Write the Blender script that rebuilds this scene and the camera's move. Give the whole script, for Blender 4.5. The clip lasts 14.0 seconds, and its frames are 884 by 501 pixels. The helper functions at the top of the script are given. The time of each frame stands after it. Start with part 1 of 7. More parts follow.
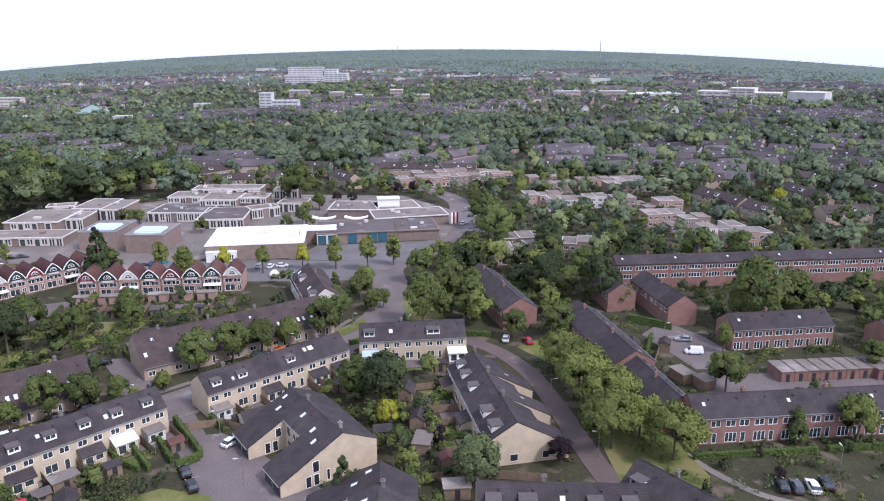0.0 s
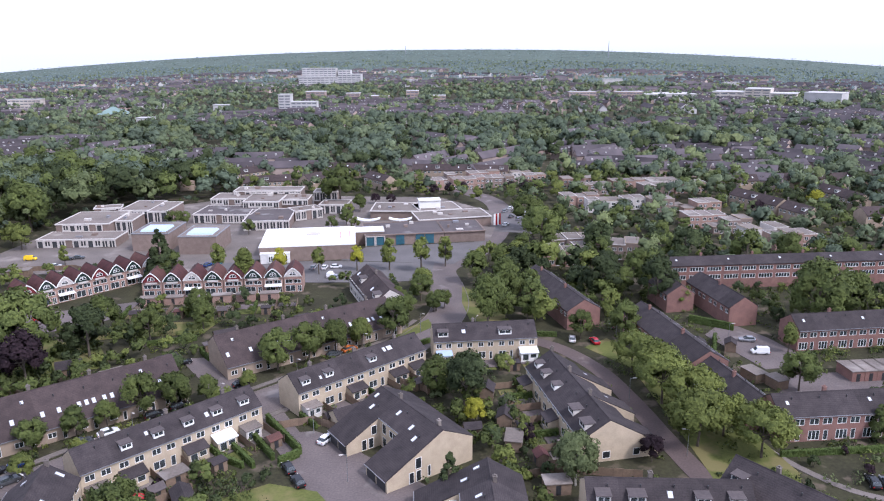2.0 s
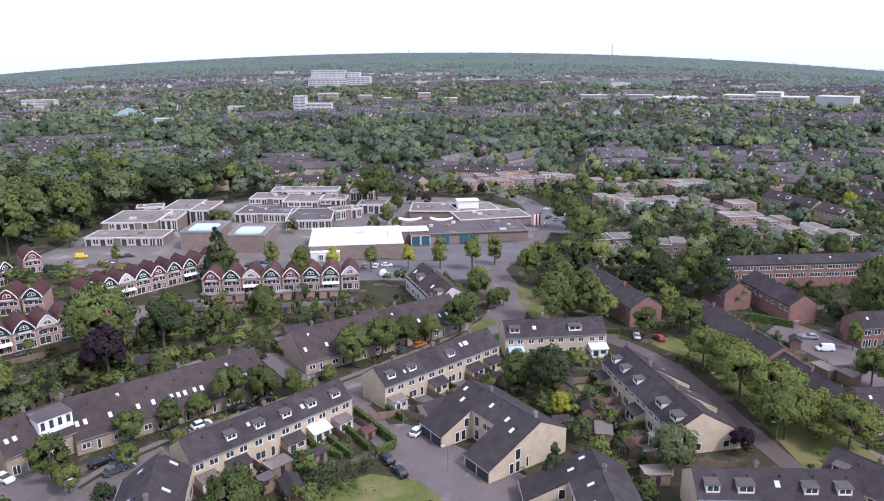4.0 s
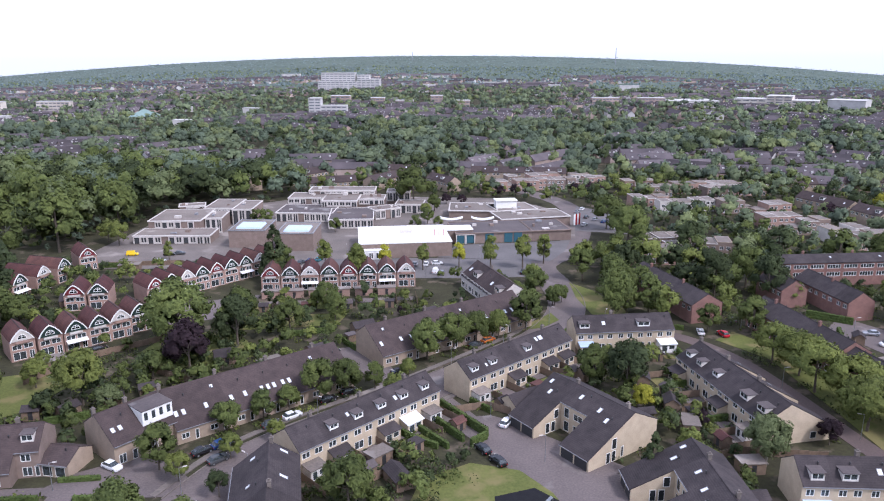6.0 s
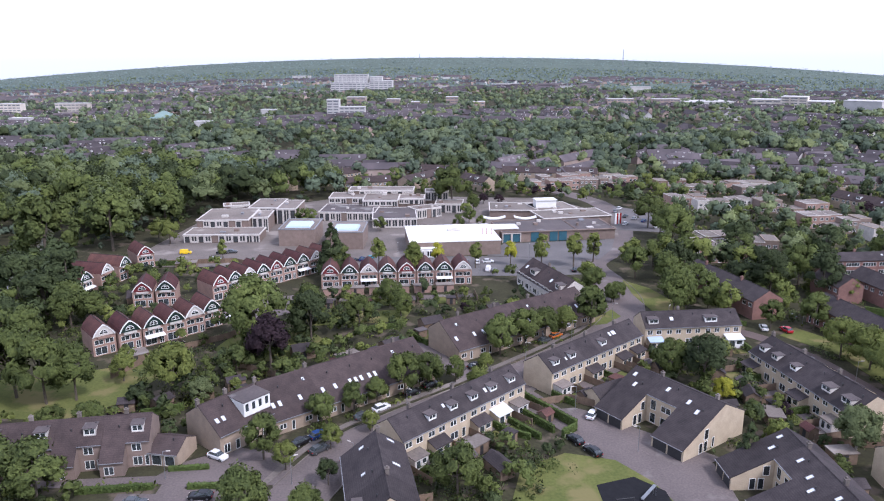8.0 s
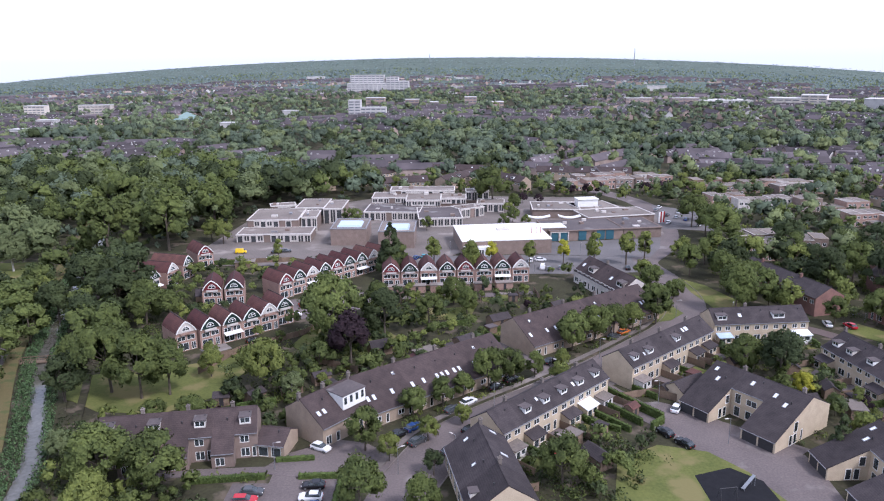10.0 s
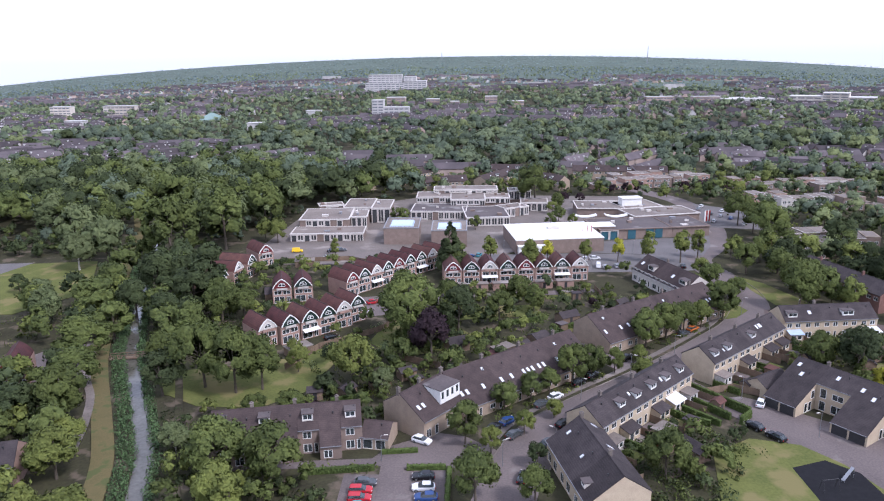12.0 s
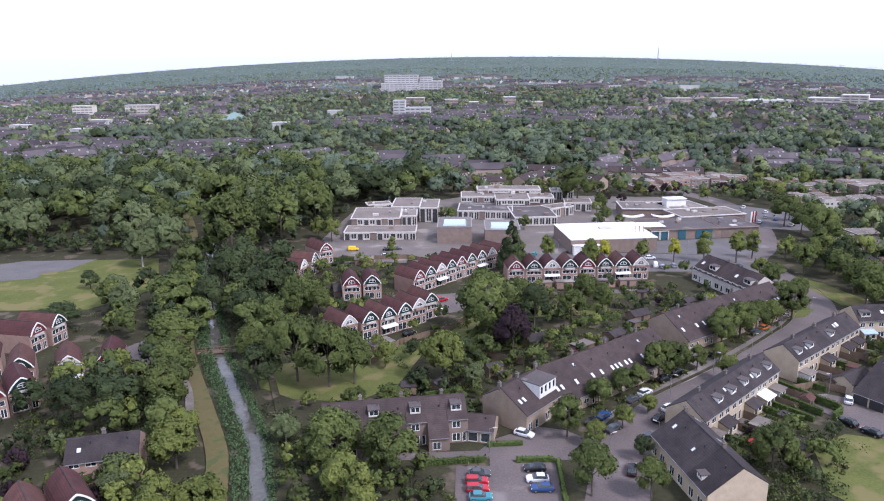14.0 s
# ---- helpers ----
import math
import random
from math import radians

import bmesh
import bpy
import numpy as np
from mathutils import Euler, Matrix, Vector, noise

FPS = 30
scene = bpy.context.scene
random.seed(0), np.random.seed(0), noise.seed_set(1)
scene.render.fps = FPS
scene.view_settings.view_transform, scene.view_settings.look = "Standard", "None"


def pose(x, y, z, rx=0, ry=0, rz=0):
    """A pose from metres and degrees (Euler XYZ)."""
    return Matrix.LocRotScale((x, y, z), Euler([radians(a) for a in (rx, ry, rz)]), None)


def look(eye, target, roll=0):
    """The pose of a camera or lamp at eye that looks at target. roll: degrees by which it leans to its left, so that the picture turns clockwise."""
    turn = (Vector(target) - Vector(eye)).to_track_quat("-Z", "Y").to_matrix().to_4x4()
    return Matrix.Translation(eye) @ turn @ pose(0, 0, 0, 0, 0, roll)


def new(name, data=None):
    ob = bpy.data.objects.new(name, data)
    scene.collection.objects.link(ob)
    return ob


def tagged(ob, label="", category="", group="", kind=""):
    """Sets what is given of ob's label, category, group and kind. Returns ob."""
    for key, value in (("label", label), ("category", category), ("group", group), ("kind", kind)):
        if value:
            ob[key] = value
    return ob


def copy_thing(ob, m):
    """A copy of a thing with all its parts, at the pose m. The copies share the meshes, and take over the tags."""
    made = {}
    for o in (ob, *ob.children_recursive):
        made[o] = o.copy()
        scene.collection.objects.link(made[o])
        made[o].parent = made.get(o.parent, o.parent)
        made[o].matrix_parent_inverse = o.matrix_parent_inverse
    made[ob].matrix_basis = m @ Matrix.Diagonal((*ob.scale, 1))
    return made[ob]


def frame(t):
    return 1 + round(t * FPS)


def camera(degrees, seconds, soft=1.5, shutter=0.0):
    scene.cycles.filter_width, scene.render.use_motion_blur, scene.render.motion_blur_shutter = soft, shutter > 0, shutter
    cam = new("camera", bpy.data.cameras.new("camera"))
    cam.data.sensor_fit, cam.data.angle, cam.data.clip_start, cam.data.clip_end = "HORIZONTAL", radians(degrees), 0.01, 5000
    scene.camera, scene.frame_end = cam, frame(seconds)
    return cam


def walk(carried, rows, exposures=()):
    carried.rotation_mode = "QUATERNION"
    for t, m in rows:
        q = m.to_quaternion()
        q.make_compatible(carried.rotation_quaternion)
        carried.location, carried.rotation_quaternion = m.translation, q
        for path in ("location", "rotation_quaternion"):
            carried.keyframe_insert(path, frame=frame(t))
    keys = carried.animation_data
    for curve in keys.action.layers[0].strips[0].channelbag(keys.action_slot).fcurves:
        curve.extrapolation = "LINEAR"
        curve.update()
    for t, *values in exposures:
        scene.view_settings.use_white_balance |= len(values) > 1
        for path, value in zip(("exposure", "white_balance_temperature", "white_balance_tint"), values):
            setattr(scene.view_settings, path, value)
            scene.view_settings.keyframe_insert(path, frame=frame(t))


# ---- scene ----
# ---- camera: a drone sliding to its left, 73 m over a Dutch suburb ----
cam = camera(63.4, 14.0, soft=1.1)
ROWS = [
    (0.0, -0.76, 0.62, 72.58, -0.33, -15.45, 0.27),
    (0.5, -4.69, -0.32, 73.30, -0.18, -15.49, 0.36),
    (1.0, -8.82, -1.19, 73.78, -0.07, -15.50, 0.40),
    (1.5, -13.11, -2.02, 74.05, -0.01, -15.48, 0.40),
    (2.0, -17.54, -2.81, 74.16, 0.02, -15.45, 0.38),
    (2.5, -22.06, -3.58, 74.14, 0.02, -15.40, 0.33),
    (3.0, -26.64, -4.33, 74.03, 0.02, -15.35, 0.28),
    (3.5, -31.26, -5.08, 73.84, 0.00, -15.28, 0.22),
    (4.0, -35.90, -5.84, 73.61, -0.01, -15.22, 0.16),
    (4.5, -40.52, -6.60, 73.36, -0.03, -15.15, 0.10),
    (5.0, -45.13, -7.39, 73.10, -0.03, -15.09, 0.06),
    (5.5, -49.69, -8.19, 72.87, -0.02, -15.02, 0.02),
    (6.0, -54.22, -9.02, 72.67, -0.00, -14.97, 0.00),
    (6.5, -58.69, -9.88, 72.50, 0.04, -14.92, -0.00),
    (7.0, -63.11, -10.77, 72.40, 0.10, -14.89, 0.01),
    (7.5, -67.48, -11.69, 72.35, 0.18, -14.86, 0.04),
    (8.0, -71.80, -12.65, 72.36, 0.27, -14.84, 0.09),
    (8.5, -76.08, -13.63, 72.43, 0.39, -14.83, 0.15),
    (9.0, -80.34, -14.65, 72.57, 0.52, -14.83, 0.22),
    (9.5, -84.58, -15.69, 72.76, 0.67, -14.83, 0.30),
    (10.0, -88.83, -16.75, 72.99, 0.83, -14.84, 0.39),
    (10.5, -93.11, -17.83, 73.26, 1.00, -14.86, 0.47),
    (11.0, -97.44, -18.91, 73.56, 1.18, -14.88, 0.55),
    (11.5, -101.86, -20.01, 73.86, 1.35, -14.90, 0.61),
    (12.0, -106.39, -21.09, 74.15, 1.51, -14.92, 0.66),
    (12.5, -111.08, -22.17, 74.40, 1.66, -14.93, 0.67),
    (13.0, -115.96, -23.21, 74.59, 1.79, -14.93, 0.65),
    (13.5, -121.07, -24.23, 74.70, 1.88, -14.92, 0.58),
    (14.0, -126.47, -25.19, 74.69, 1.94, -14.89, 0.45),
]
walk(cam, [(t, pose(x, y, z, 90 + pitch, roll, yaw)) for t, x, y, z, yaw, pitch, roll in ROWS],
     exposures=((0.0, 0.95, 5840, 21), (14.0, 0.90, 5840, 21)))

# ---- light: a bright, thinly overcast sky with a weak, wide sun ----
SUN_ELEVATION, SUN_AZIMUTH = 48, 128          # degrees; azimuth clockwise from +y
sky_world = bpy.data.worlds.new("overcast_sky")
scene.world = sky_world
sky_world.use_nodes = True
wn = sky_world.node_tree
sky = wn.nodes.new("ShaderNodeTexSky")
sky.sky_type, sky.sun_disc = "NISHITA", False
sky.sun_elevation, sky.sun_rotation = radians(SUN_ELEVATION), radians(SUN_AZIMUTH)
sky.air_density, sky.dust_density, sky.ozone_density = 1.0, 1.5, 1.0
veil = wn.nodes.new("ShaderNodeHueSaturation")
veil.inputs["Saturation"].default_value = 0.5
wn.links.new(sky.outputs["Color"], veil.inputs["Color"])
cloud = wn.nodes.new("ShaderNodeMixRGB")          # an even layer of thin cloud over the sky
cloud.inputs["Fac"].default_value = 0.6
cloud.inputs["Color2"].default_value = (5.2, 5.7, 6.8, 1)
wn.links.new(veil.outputs["Color"], cloud.inputs["Color1"])
wn.links.new(cloud.outputs["Color"], wn.nodes["Background"].inputs["Color"])
wn.nodes["Background"].inputs["Strength"].default_value = 0.132

sun = new("sun", bpy.data.lights.new("sun", "SUN"))
sun.data.energy, sun.data.angle, sun.data.color = 1.75, radians(10), (1.0, 0.97, 0.93)
away = Vector((math.sin(radians(SUN_AZIMUTH)) * math.cos(radians(SUN_ELEVATION)),
               math.cos(radians(SUN_AZIMUTH)) * math.cos(radians(SUN_ELEVATION)), math.sin(radians(SUN_ELEVATION))))
sun.matrix_world = look(away * 300, (0, 0, 0))

# ---- materials ----


def material(name, colour, second=None, rough=0.85, metal=0.0, scale=1.0, fine=8.0, bump=0.0, per="", spread=0.0,
             stripes=None, spec=0.5, patch=None):
    """A surface of two tones mixed by noise at two scales (1/scale metres and finer), with a relief and a spread of
    value by object ("object") or by loose piece ("island"). stripes: (axis, period in metres, depth) of courses.
    patch: (colour, scale, threshold) of blotches with an outline of their own."""
    m = bpy.data.materials.new(name)
    m.use_nodes = True
    nt = m.node_tree
    b = nt.nodes["Principled BSDF"]
    b.inputs["Roughness"].default_value, b.inputs["Metallic"].default_value = rough, metal
    b.inputs["Specular IOR Level"].default_value = spec

    def node(kind, **sockets):
        n = nt.nodes.new(kind)
        for key, value in sockets.items():
            n.inputs[key].default_value = value
        return n
    co = nt.nodes.new("ShaderNodeTexCoord")
    geo = nt.nodes.new("ShaderNodeNewGeometry")
    big = node("ShaderNodeTexNoise", Scale=scale, Detail=3.0)
    small = node("ShaderNodeTexNoise", Scale=scale * fine, Detail=3.0)
    for n in (big, small):
        nt.links.new(geo.outputs["Position"], n.inputs["Vector"])
    add = nt.nodes.new("ShaderNodeMath")
    add.operation = "MULTIPLY_ADD"
    add.inputs[1].default_value = 0.5
    nt.links.new(small.outputs["Fac"], add.inputs[0])
    half = nt.nodes.new("ShaderNodeMath")
    half.operation = "MULTIPLY"
    half.inputs[1].default_value = 0.5
    nt.links.new(big.outputs["Fac"], half.inputs[0])
    nt.links.new(half.outputs[0], add.inputs[2])
    ramp = nt.nodes.new("ShaderNodeValToRGB")
    second = second or tuple(c * 0.7 for c in colour)
    ramp.color_ramp.elements[0].position, ramp.color_ramp.elements[1].position = 0.36, 0.64
    ramp.color_ramp.elements[0].color, ramp.color_ramp.elements[1].color = (*second, 1), (*colour, 1)
    nt.links.new(add.outputs[0], ramp.inputs["Fac"])
    out = ramp.outputs["Color"]
    if patch:
        spots = node("ShaderNodeTexNoise", Scale=patch[1], Detail=4.0)
        nt.links.new(geo.outputs["Position"], spots.inputs["Vector"])
        edge = nt.nodes.new("ShaderNodeValToRGB")
        edge.color_ramp.elements[0].position, edge.color_ramp.elements[1].position = patch[2], patch[2] + 0.08
        nt.links.new(spots.outputs["Fac"], edge.inputs["Fac"])
        mix = nt.nodes.new("ShaderNodeMixRGB")
        mix.inputs["Color2"].default_value = (*patch[0], 1)
        nt.links.new(edge.outputs["Color"], mix.inputs["Fac"])
        nt.links.new(out, mix.inputs["Color1"])
        out = mix.outputs["Color"]
    if per:
        source = geo.outputs["Random Per Island"] if per == "island" else nt.nodes.new("ShaderNodeObjectInfo").outputs["Random"]
        span = node("ShaderNodeMapRange", **{"To Min": 1 - spread, "To Max": 1 + spread})
        nt.links.new(source, span.inputs["Value"])
        hsv = nt.nodes.new("ShaderNodeHueSaturation")
        nt.links.new(span.outputs["Result"], hsv.inputs["Value"])
        nt.links.new(out, hsv.inputs["Color"])
        if per == "object" and spread > 0.2:
            hue = node("ShaderNodeMapRange", **{"To Min": 0.485, "To Max": 0.512})
            nt.links.new(source, hue.inputs["Value"])
            nt.links.new(hue.outputs["Result"], hsv.inputs["Hue"])
        out = hsv.outputs["Color"]
    height = small.outputs["Fac"]
    if stripes:
        wave = node("ShaderNodeTexWave", Scale=math.pi / 10 / stripes[1], Distortion=0.4)
        wave.bands_direction = stripes[0]
        nt.links.new(co.outputs["Object"], wave.inputs["Vector"])
        height = wave.outputs["Fac"]
        course = node("ShaderNodeMapRange", **{"To Min": 0.94, "To Max": 1.03})      # darker laps between the courses
        nt.links.new(height, course.inputs["Value"])
        laps = nt.nodes.new("ShaderNodeHueSaturation")
        nt.links.new(course.outputs["Result"], laps.inputs["Value"])
        nt.links.new(out, laps.inputs["Color"])
        out = laps.outputs["Color"]
    nt.links.new(out, b.inputs["Base Color"])
    if bump:
        relief = node("ShaderNodeBump", Strength=0.6, Distance=bump)
        nt.links.new(height, relief.inputs["Height"])
        nt.links.new(relief.outputs["Normal"], b.inputs["Normal"])
    return m


def leaves(name, colour, second, spread=0.13, scale=0.15, fine=9.0):
    """Foliage: matt leaves that let part of the light through."""
    m = material(name, colour, second, rough=0.8, scale=scale, fine=fine, bump=1.3, per="island", spread=spread, spec=0.15)
    nt = m.node_tree
    b, out = nt.nodes["Principled BSDF"], nt.nodes["Material Output"]
    lit = nt.nodes.new("ShaderNodeBsdfTranslucent")
    mix = nt.nodes.new("ShaderNodeMixShader")
    mix.inputs["Fac"].default_value = 0.22
    source = b.inputs["Base Color"].links[0].from_socket
    own = nt.nodes.new("ShaderNodeObjectInfo")
    span = nt.nodes.new("ShaderNodeMapRange")
    span.inputs["To Min"].default_value, span.inputs["To Max"].default_value = 0.82, 1.18
    tint = nt.nodes.new("ShaderNodeHueSaturation")
    nt.links.new(own.outputs["Random"], span.inputs["Value"])
    nt.links.new(span.outputs["Result"], tint.inputs["Value"])
    nt.links.new(source, tint.inputs["Color"])
    source = tint.outputs["Color"]
    nt.links.new(source, b.inputs["Base Color"])
    nt.links.new(source, lit.inputs["Color"])
    nt.links.new(b.outputs["BSDF"], mix.inputs[1])
    nt.links.new(lit.outputs["BSDF"], mix.inputs[2])
    nt.links.new(mix.outputs["Shader"], out.inputs["Surface"])
    return m


def glass(name, tone):
    m = bpy.data.materials.new(name)
    m.use_nodes = True
    b = m.node_tree.nodes["Principled BSDF"]
    b.inputs["Base Color"].default_value = (*tone, 1)
    b.inputs["Roughness"].default_value, b.inputs["IOR"].default_value = 0.04, 1.5
    b.inputs["Transmission Weight"].default_value = 0.55
    return m


ROOF_DARK = material("concrete_roof_tiles", (0.060, 0.049, 0.049), (0.031, 0.026, 0.027), rough=0.85, scale=0.5, fine=9, bump=0.016, stripes=("Y", 0.34, 1), per="object", spread=0.16, spec=0.2)
ROOF_BROWN = material("brown_roof_tiles", (0.073, 0.053, 0.050), (0.041, 0.031, 0.030), rough=0.88, scale=0.5, fine=9, bump=0.016, stripes=("Y", 0.34, 1), per="object", spread=0.16, spec=0.2)
ROOF_RED = material("red_roof_tiles", (0.112, 0.048, 0.042), (0.060, 0.030, 0.028), rough=0.88, scale=0.5, fine=9, bump=0.016, stripes=("X", 0.34, 1), per="object", spread=0.24, spec=0.2)
BRICK_CREAM = material("cream_brick", (0.51, 0.415, 0.295), (0.39, 0.315, 0.222), rough=0.9, scale=0.6, fine=14, bump=0.01, per="object", spread=0.07)
BRICK_RED = material("red_brick", (0.245, 0.130, 0.104), (0.160, 0.086, 0.072), rough=0.9, scale=0.6, fine=14, bump=0.01, per="object", spread=0.08)
BRICK_PINK = material("pinkish_brick", (0.36, 0.235, 0.185), (0.27, 0.175, 0.14), rough=0.9, scale=0.6, fine=14, bump=0.01, per="object", spread=0.08)
BRICK_BUFF = material("buff_brick", (0.36, 0.28, 0.205), (0.26, 0.20, 0.15), rough=0.9, scale=0.6, fine=14, bump=0.01, per="object", spread=0.1)
BRICK_BROWN = material("brown_brick", (0.235, 0.175, 0.145), (0.165, 0.122, 0.10), rough=0.9, scale=0.6, fine=14, bump=0.01, per="object", spread=0.1)
WHITE = material("white_paint", (0.78, 0.77, 0.74), (0.66, 0.65, 0.62), rough=0.5, scale=1.5)
WHITE_WORN = material("weathered_white_panels", (0.60, 0.555, 0.51), (0.42, 0.385, 0.35), rough=0.7, scale=0.8)
BLACK_WOOD = material("black_boarding", (0.035, 0.034, 0.036), (0.022, 0.022, 0.024), rough=0.6, scale=2)
GREEN_PANEL = material("dark_green_panel", (0.016, 0.034, 0.030), (0.011, 0.025, 0.022), rough=0.4, scale=2)
RED_PANEL = material("dark_red_panel", (0.17, 0.026, 0.032), (0.12, 0.020, 0.024), rough=0.4, scale=2)
LEAD = material("lead_and_zinc", (0.24, 0.24, 0.25), (0.16, 0.16, 0.17), rough=0.5, scale=2)
GLASS = glass("window_glass", (0.10, 0.12, 0.13))
# Near-white glossy panes; the whiteness is in the base colour.
PALE_PANE = material("skylight_with_pale_blind", (0.80, 0.82, 0.84), (0.68, 0.70, 0.73), rough=0.12, scale=3)
TEAL_GLASS = material("pale_blue_roof_glass", (0.44, 0.54, 0.68), (0.37, 0.47, 0.62), rough=0.1, scale=2)
GRAVEL_ROOF = material("gravel_flat_roof", (0.205, 0.172, 0.146), (0.124, 0.102, 0.088), rough=0.95, scale=0.12, fine=18, patch=((0.26, 0.228, 0.202), 0.09, 0.58), per="object", spread=0.15)
BITUMEN = material("dark_bitumen_roof", (0.100, 0.080, 0.076), (0.062, 0.050, 0.049), rough=0.85, scale=0.15, fine=14, patch=((0.19, 0.18, 0.17), 0.1, 0.62))
WHITE_ROOF = material("white_roof_membrane", (0.80, 0.79, 0.74), (0.72, 0.71, 0.66), rough=0.6, scale=0.08, fine=12)
ASPHALT = material("worn_asphalt", (0.140, 0.128, 0.123), (0.092, 0.084, 0.082), rough=0.95, scale=0.12, fine=25, bump=0.01)
CLINKER = material("grey_brown_clinker_paving", (0.150, 0.120, 0.111), (0.092, 0.075, 0.071), rough=0.95, scale=0.1, fine=25, bump=0.01, patch=((0.185, 0.162, 0.15), 0.12, 0.62))
PAVER_RED = material("reddish_brick_paving", (0.122, 0.086, 0.076), (0.076, 0.056, 0.051), rough=0.95, scale=0.1, fine=25, bump=0.01, patch=((0.18, 0.15, 0.135), 0.12, 0.62))
PAVING = material("concrete_paving", (0.175, 0.147, 0.128), (0.108, 0.091, 0.080), rough=0.95, scale=0.12, fine=18, patch=((0.25, 0.215, 0.19), 0.06, 0.6))
GRASS = material("mown_grass", (0.128, 0.136, 0.042), (0.082, 0.096, 0.030), rough=1.0, scale=0.12, fine=14, bump=0.05, patch=((0.165, 0.145, 0.062), 0.11, 0.52), spec=0.1)
SOIL = material("garden_ground", (0.058, 0.056, 0.030), (0.034, 0.032, 0.021), rough=1.0, scale=0.15, fine=10, bump=0.05, patch=((0.115, 0.092, 0.068), 0.16, 0.57), spec=0.1)
DRY_GRASS = material("dry_bank_grass", (0.150, 0.114, 0.056), (0.098, 0.090, 0.040), rough=1.0, scale=0.3, fine=12, bump=0.05, patch=((0.085, 0.095, 0.038), 0.3, 0.52), spec=0.1)
REED = material("reeds", (0.075, 0.125, 0.045), (0.045, 0.085, 0.03), rough=1.0, scale=0.5, per="island", spread=0.3)
WATER = material("canal_water", (0.115, 0.108, 0.092), (0.06, 0.058, 0.046), rough=0.07, scale=0.2, bump=0.012, fine=6)
RUBBER = material("black_rubber_tiles", (0.020, 0.020, 0.022), (0.014, 0.014, 0.016), rough=0.95, scale=1, spec=0.1)
WOOD = material("weathered_fence_wood", (0.22, 0.15, 0.10), (0.14, 0.10, 0.07), rough=0.9, scale=1.2, per="object", spread=0.15)
BARK = material("bark", (0.12, 0.095, 0.07), (0.07, 0.058, 0.045), rough=1.0, scale=1.5, bump=0.03)
BIRCH = material("pale_birch_bark", (0.55, 0.52, 0.46), (0.25, 0.23, 0.2), rough=0.9, scale=1.5)
LEAF = leaves("leaves", (0.132, 0.160, 0.046), (0.056, 0.074, 0.025))
LEAF_BRIGHT = leaves("fresh_leaves", (0.192, 0.218, 0.056), (0.094, 0.116, 0.034))
LEAF_DARK = leaves("dark_leaves", (0.078, 0.101, 0.040), (0.034, 0.047, 0.022))
HEDGE = leaves("clipped_hedge_leaves", (0.110, 0.150, 0.042), (0.066, 0.096, 0.028))
LEAF_GREY = leaves("willow_leaves", (0.158, 0.188, 0.082), (0.080, 0.102, 0.044))
LEAF_PURPLE = leaves("copper_beech_leaves", (0.050, 0.030, 0.036), (0.026, 0.017, 0.021))
LEAF_YELLOW = leaves("golden_leaves", (0.36, 0.34, 0.04), (0.22, 0.23, 0.03))
# Distance haze is put into these leaf colours, paler and bluer than near leaves.
LEAF_HAZE = leaves("far_woods", (0.184, 0.226, 0.122), (0.102, 0.130, 0.074), 0.15, 0.02, 25)
LEAF_HAZE_DARK = leaves("far_dark_woods", (0.126, 0.162, 0.104), (0.072, 0.095, 0.065), 0.15, 0.02, 25)
LEAF_HAZE_BRIGHT = leaves("far_bright_woods", (0.210, 0.246, 0.104), (0.124, 0.150, 0.070), 0.15, 0.02, 25)
# Palest and bluest base colour, standing in for thick haze at the horizon.
LEAF_HAZE_BLUE = leaves("horizon_pine_forest", (0.215, 0.278, 0.275), (0.165, 0.215, 0.215), 0.12, 0.006, 25)
GLASS_DARK = material("dark_shop_glass", (0.030, 0.034, 0.038), (0.020, 0.023, 0.026), rough=0.08, scale=1)
FAR_WHITE = material("far_white_walls", (0.52, 0.50, 0.475), (0.40, 0.385, 0.37), rough=0.9, scale=0.03, fine=6)
COPPER_GREEN = material("green_copper_roof", (0.20, 0.28, 0.25), (0.15, 0.22, 0.20), rough=0.7, scale=0.1)
SHOP_DOOR = material("blue_green_shop_door", (0.035, 0.115, 0.150), (0.025, 0.085, 0.115), rough=0.4, scale=1)
TYRE = material("tyre", (0.02, 0.02, 0.02), rough=0.9)
STEEL = material("galvanised_steel", (0.35, 0.36, 0.37), rough=0.45, metal=0.7)
LAMP_GLASS = material("lamp_lens", (0.7, 0.65, 0.6), rough=0.2)
TAIL = material("tail_lamp", (0.35, 0.02, 0.02), rough=0.2)
FAR_WALL = material("far_pale_walls", (0.55, 0.50, 0.44), (0.40, 0.34, 0.29), rough=0.9, scale=0.02, fine=6, per="object", spread=0.25)
FAR_BRICK = material("far_brick_walls", (0.40, 0.315, 0.275), (0.25, 0.185, 0.155), rough=0.9, scale=0.02, fine=6, per="island", spread=0.4)
FAR_ROOF = material("far_roofs", (0.105, 0.088, 0.092), (0.062, 0.054, 0.058), rough=0.9, scale=0.02, fine=6, per="island", spread=0.4, spec=0.2)
# Wooded ground toned like the haze-tinted forest, so haze is in its colour.
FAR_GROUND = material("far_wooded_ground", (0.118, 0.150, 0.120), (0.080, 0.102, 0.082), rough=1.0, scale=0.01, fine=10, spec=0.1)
# Pane colour lifted to mid-grey in place of haze over far windows.
HAZED_PANE = material("far_window_glass", (0.17, 0.18, 0.20), (0.12, 0.13, 0.145), rough=0.15, scale=0.2)
SHOP_PANE = material("shop_front_glass", (0.075, 0.080, 0.085), (0.040, 0.043, 0.046), rough=0.08, scale=0.6)
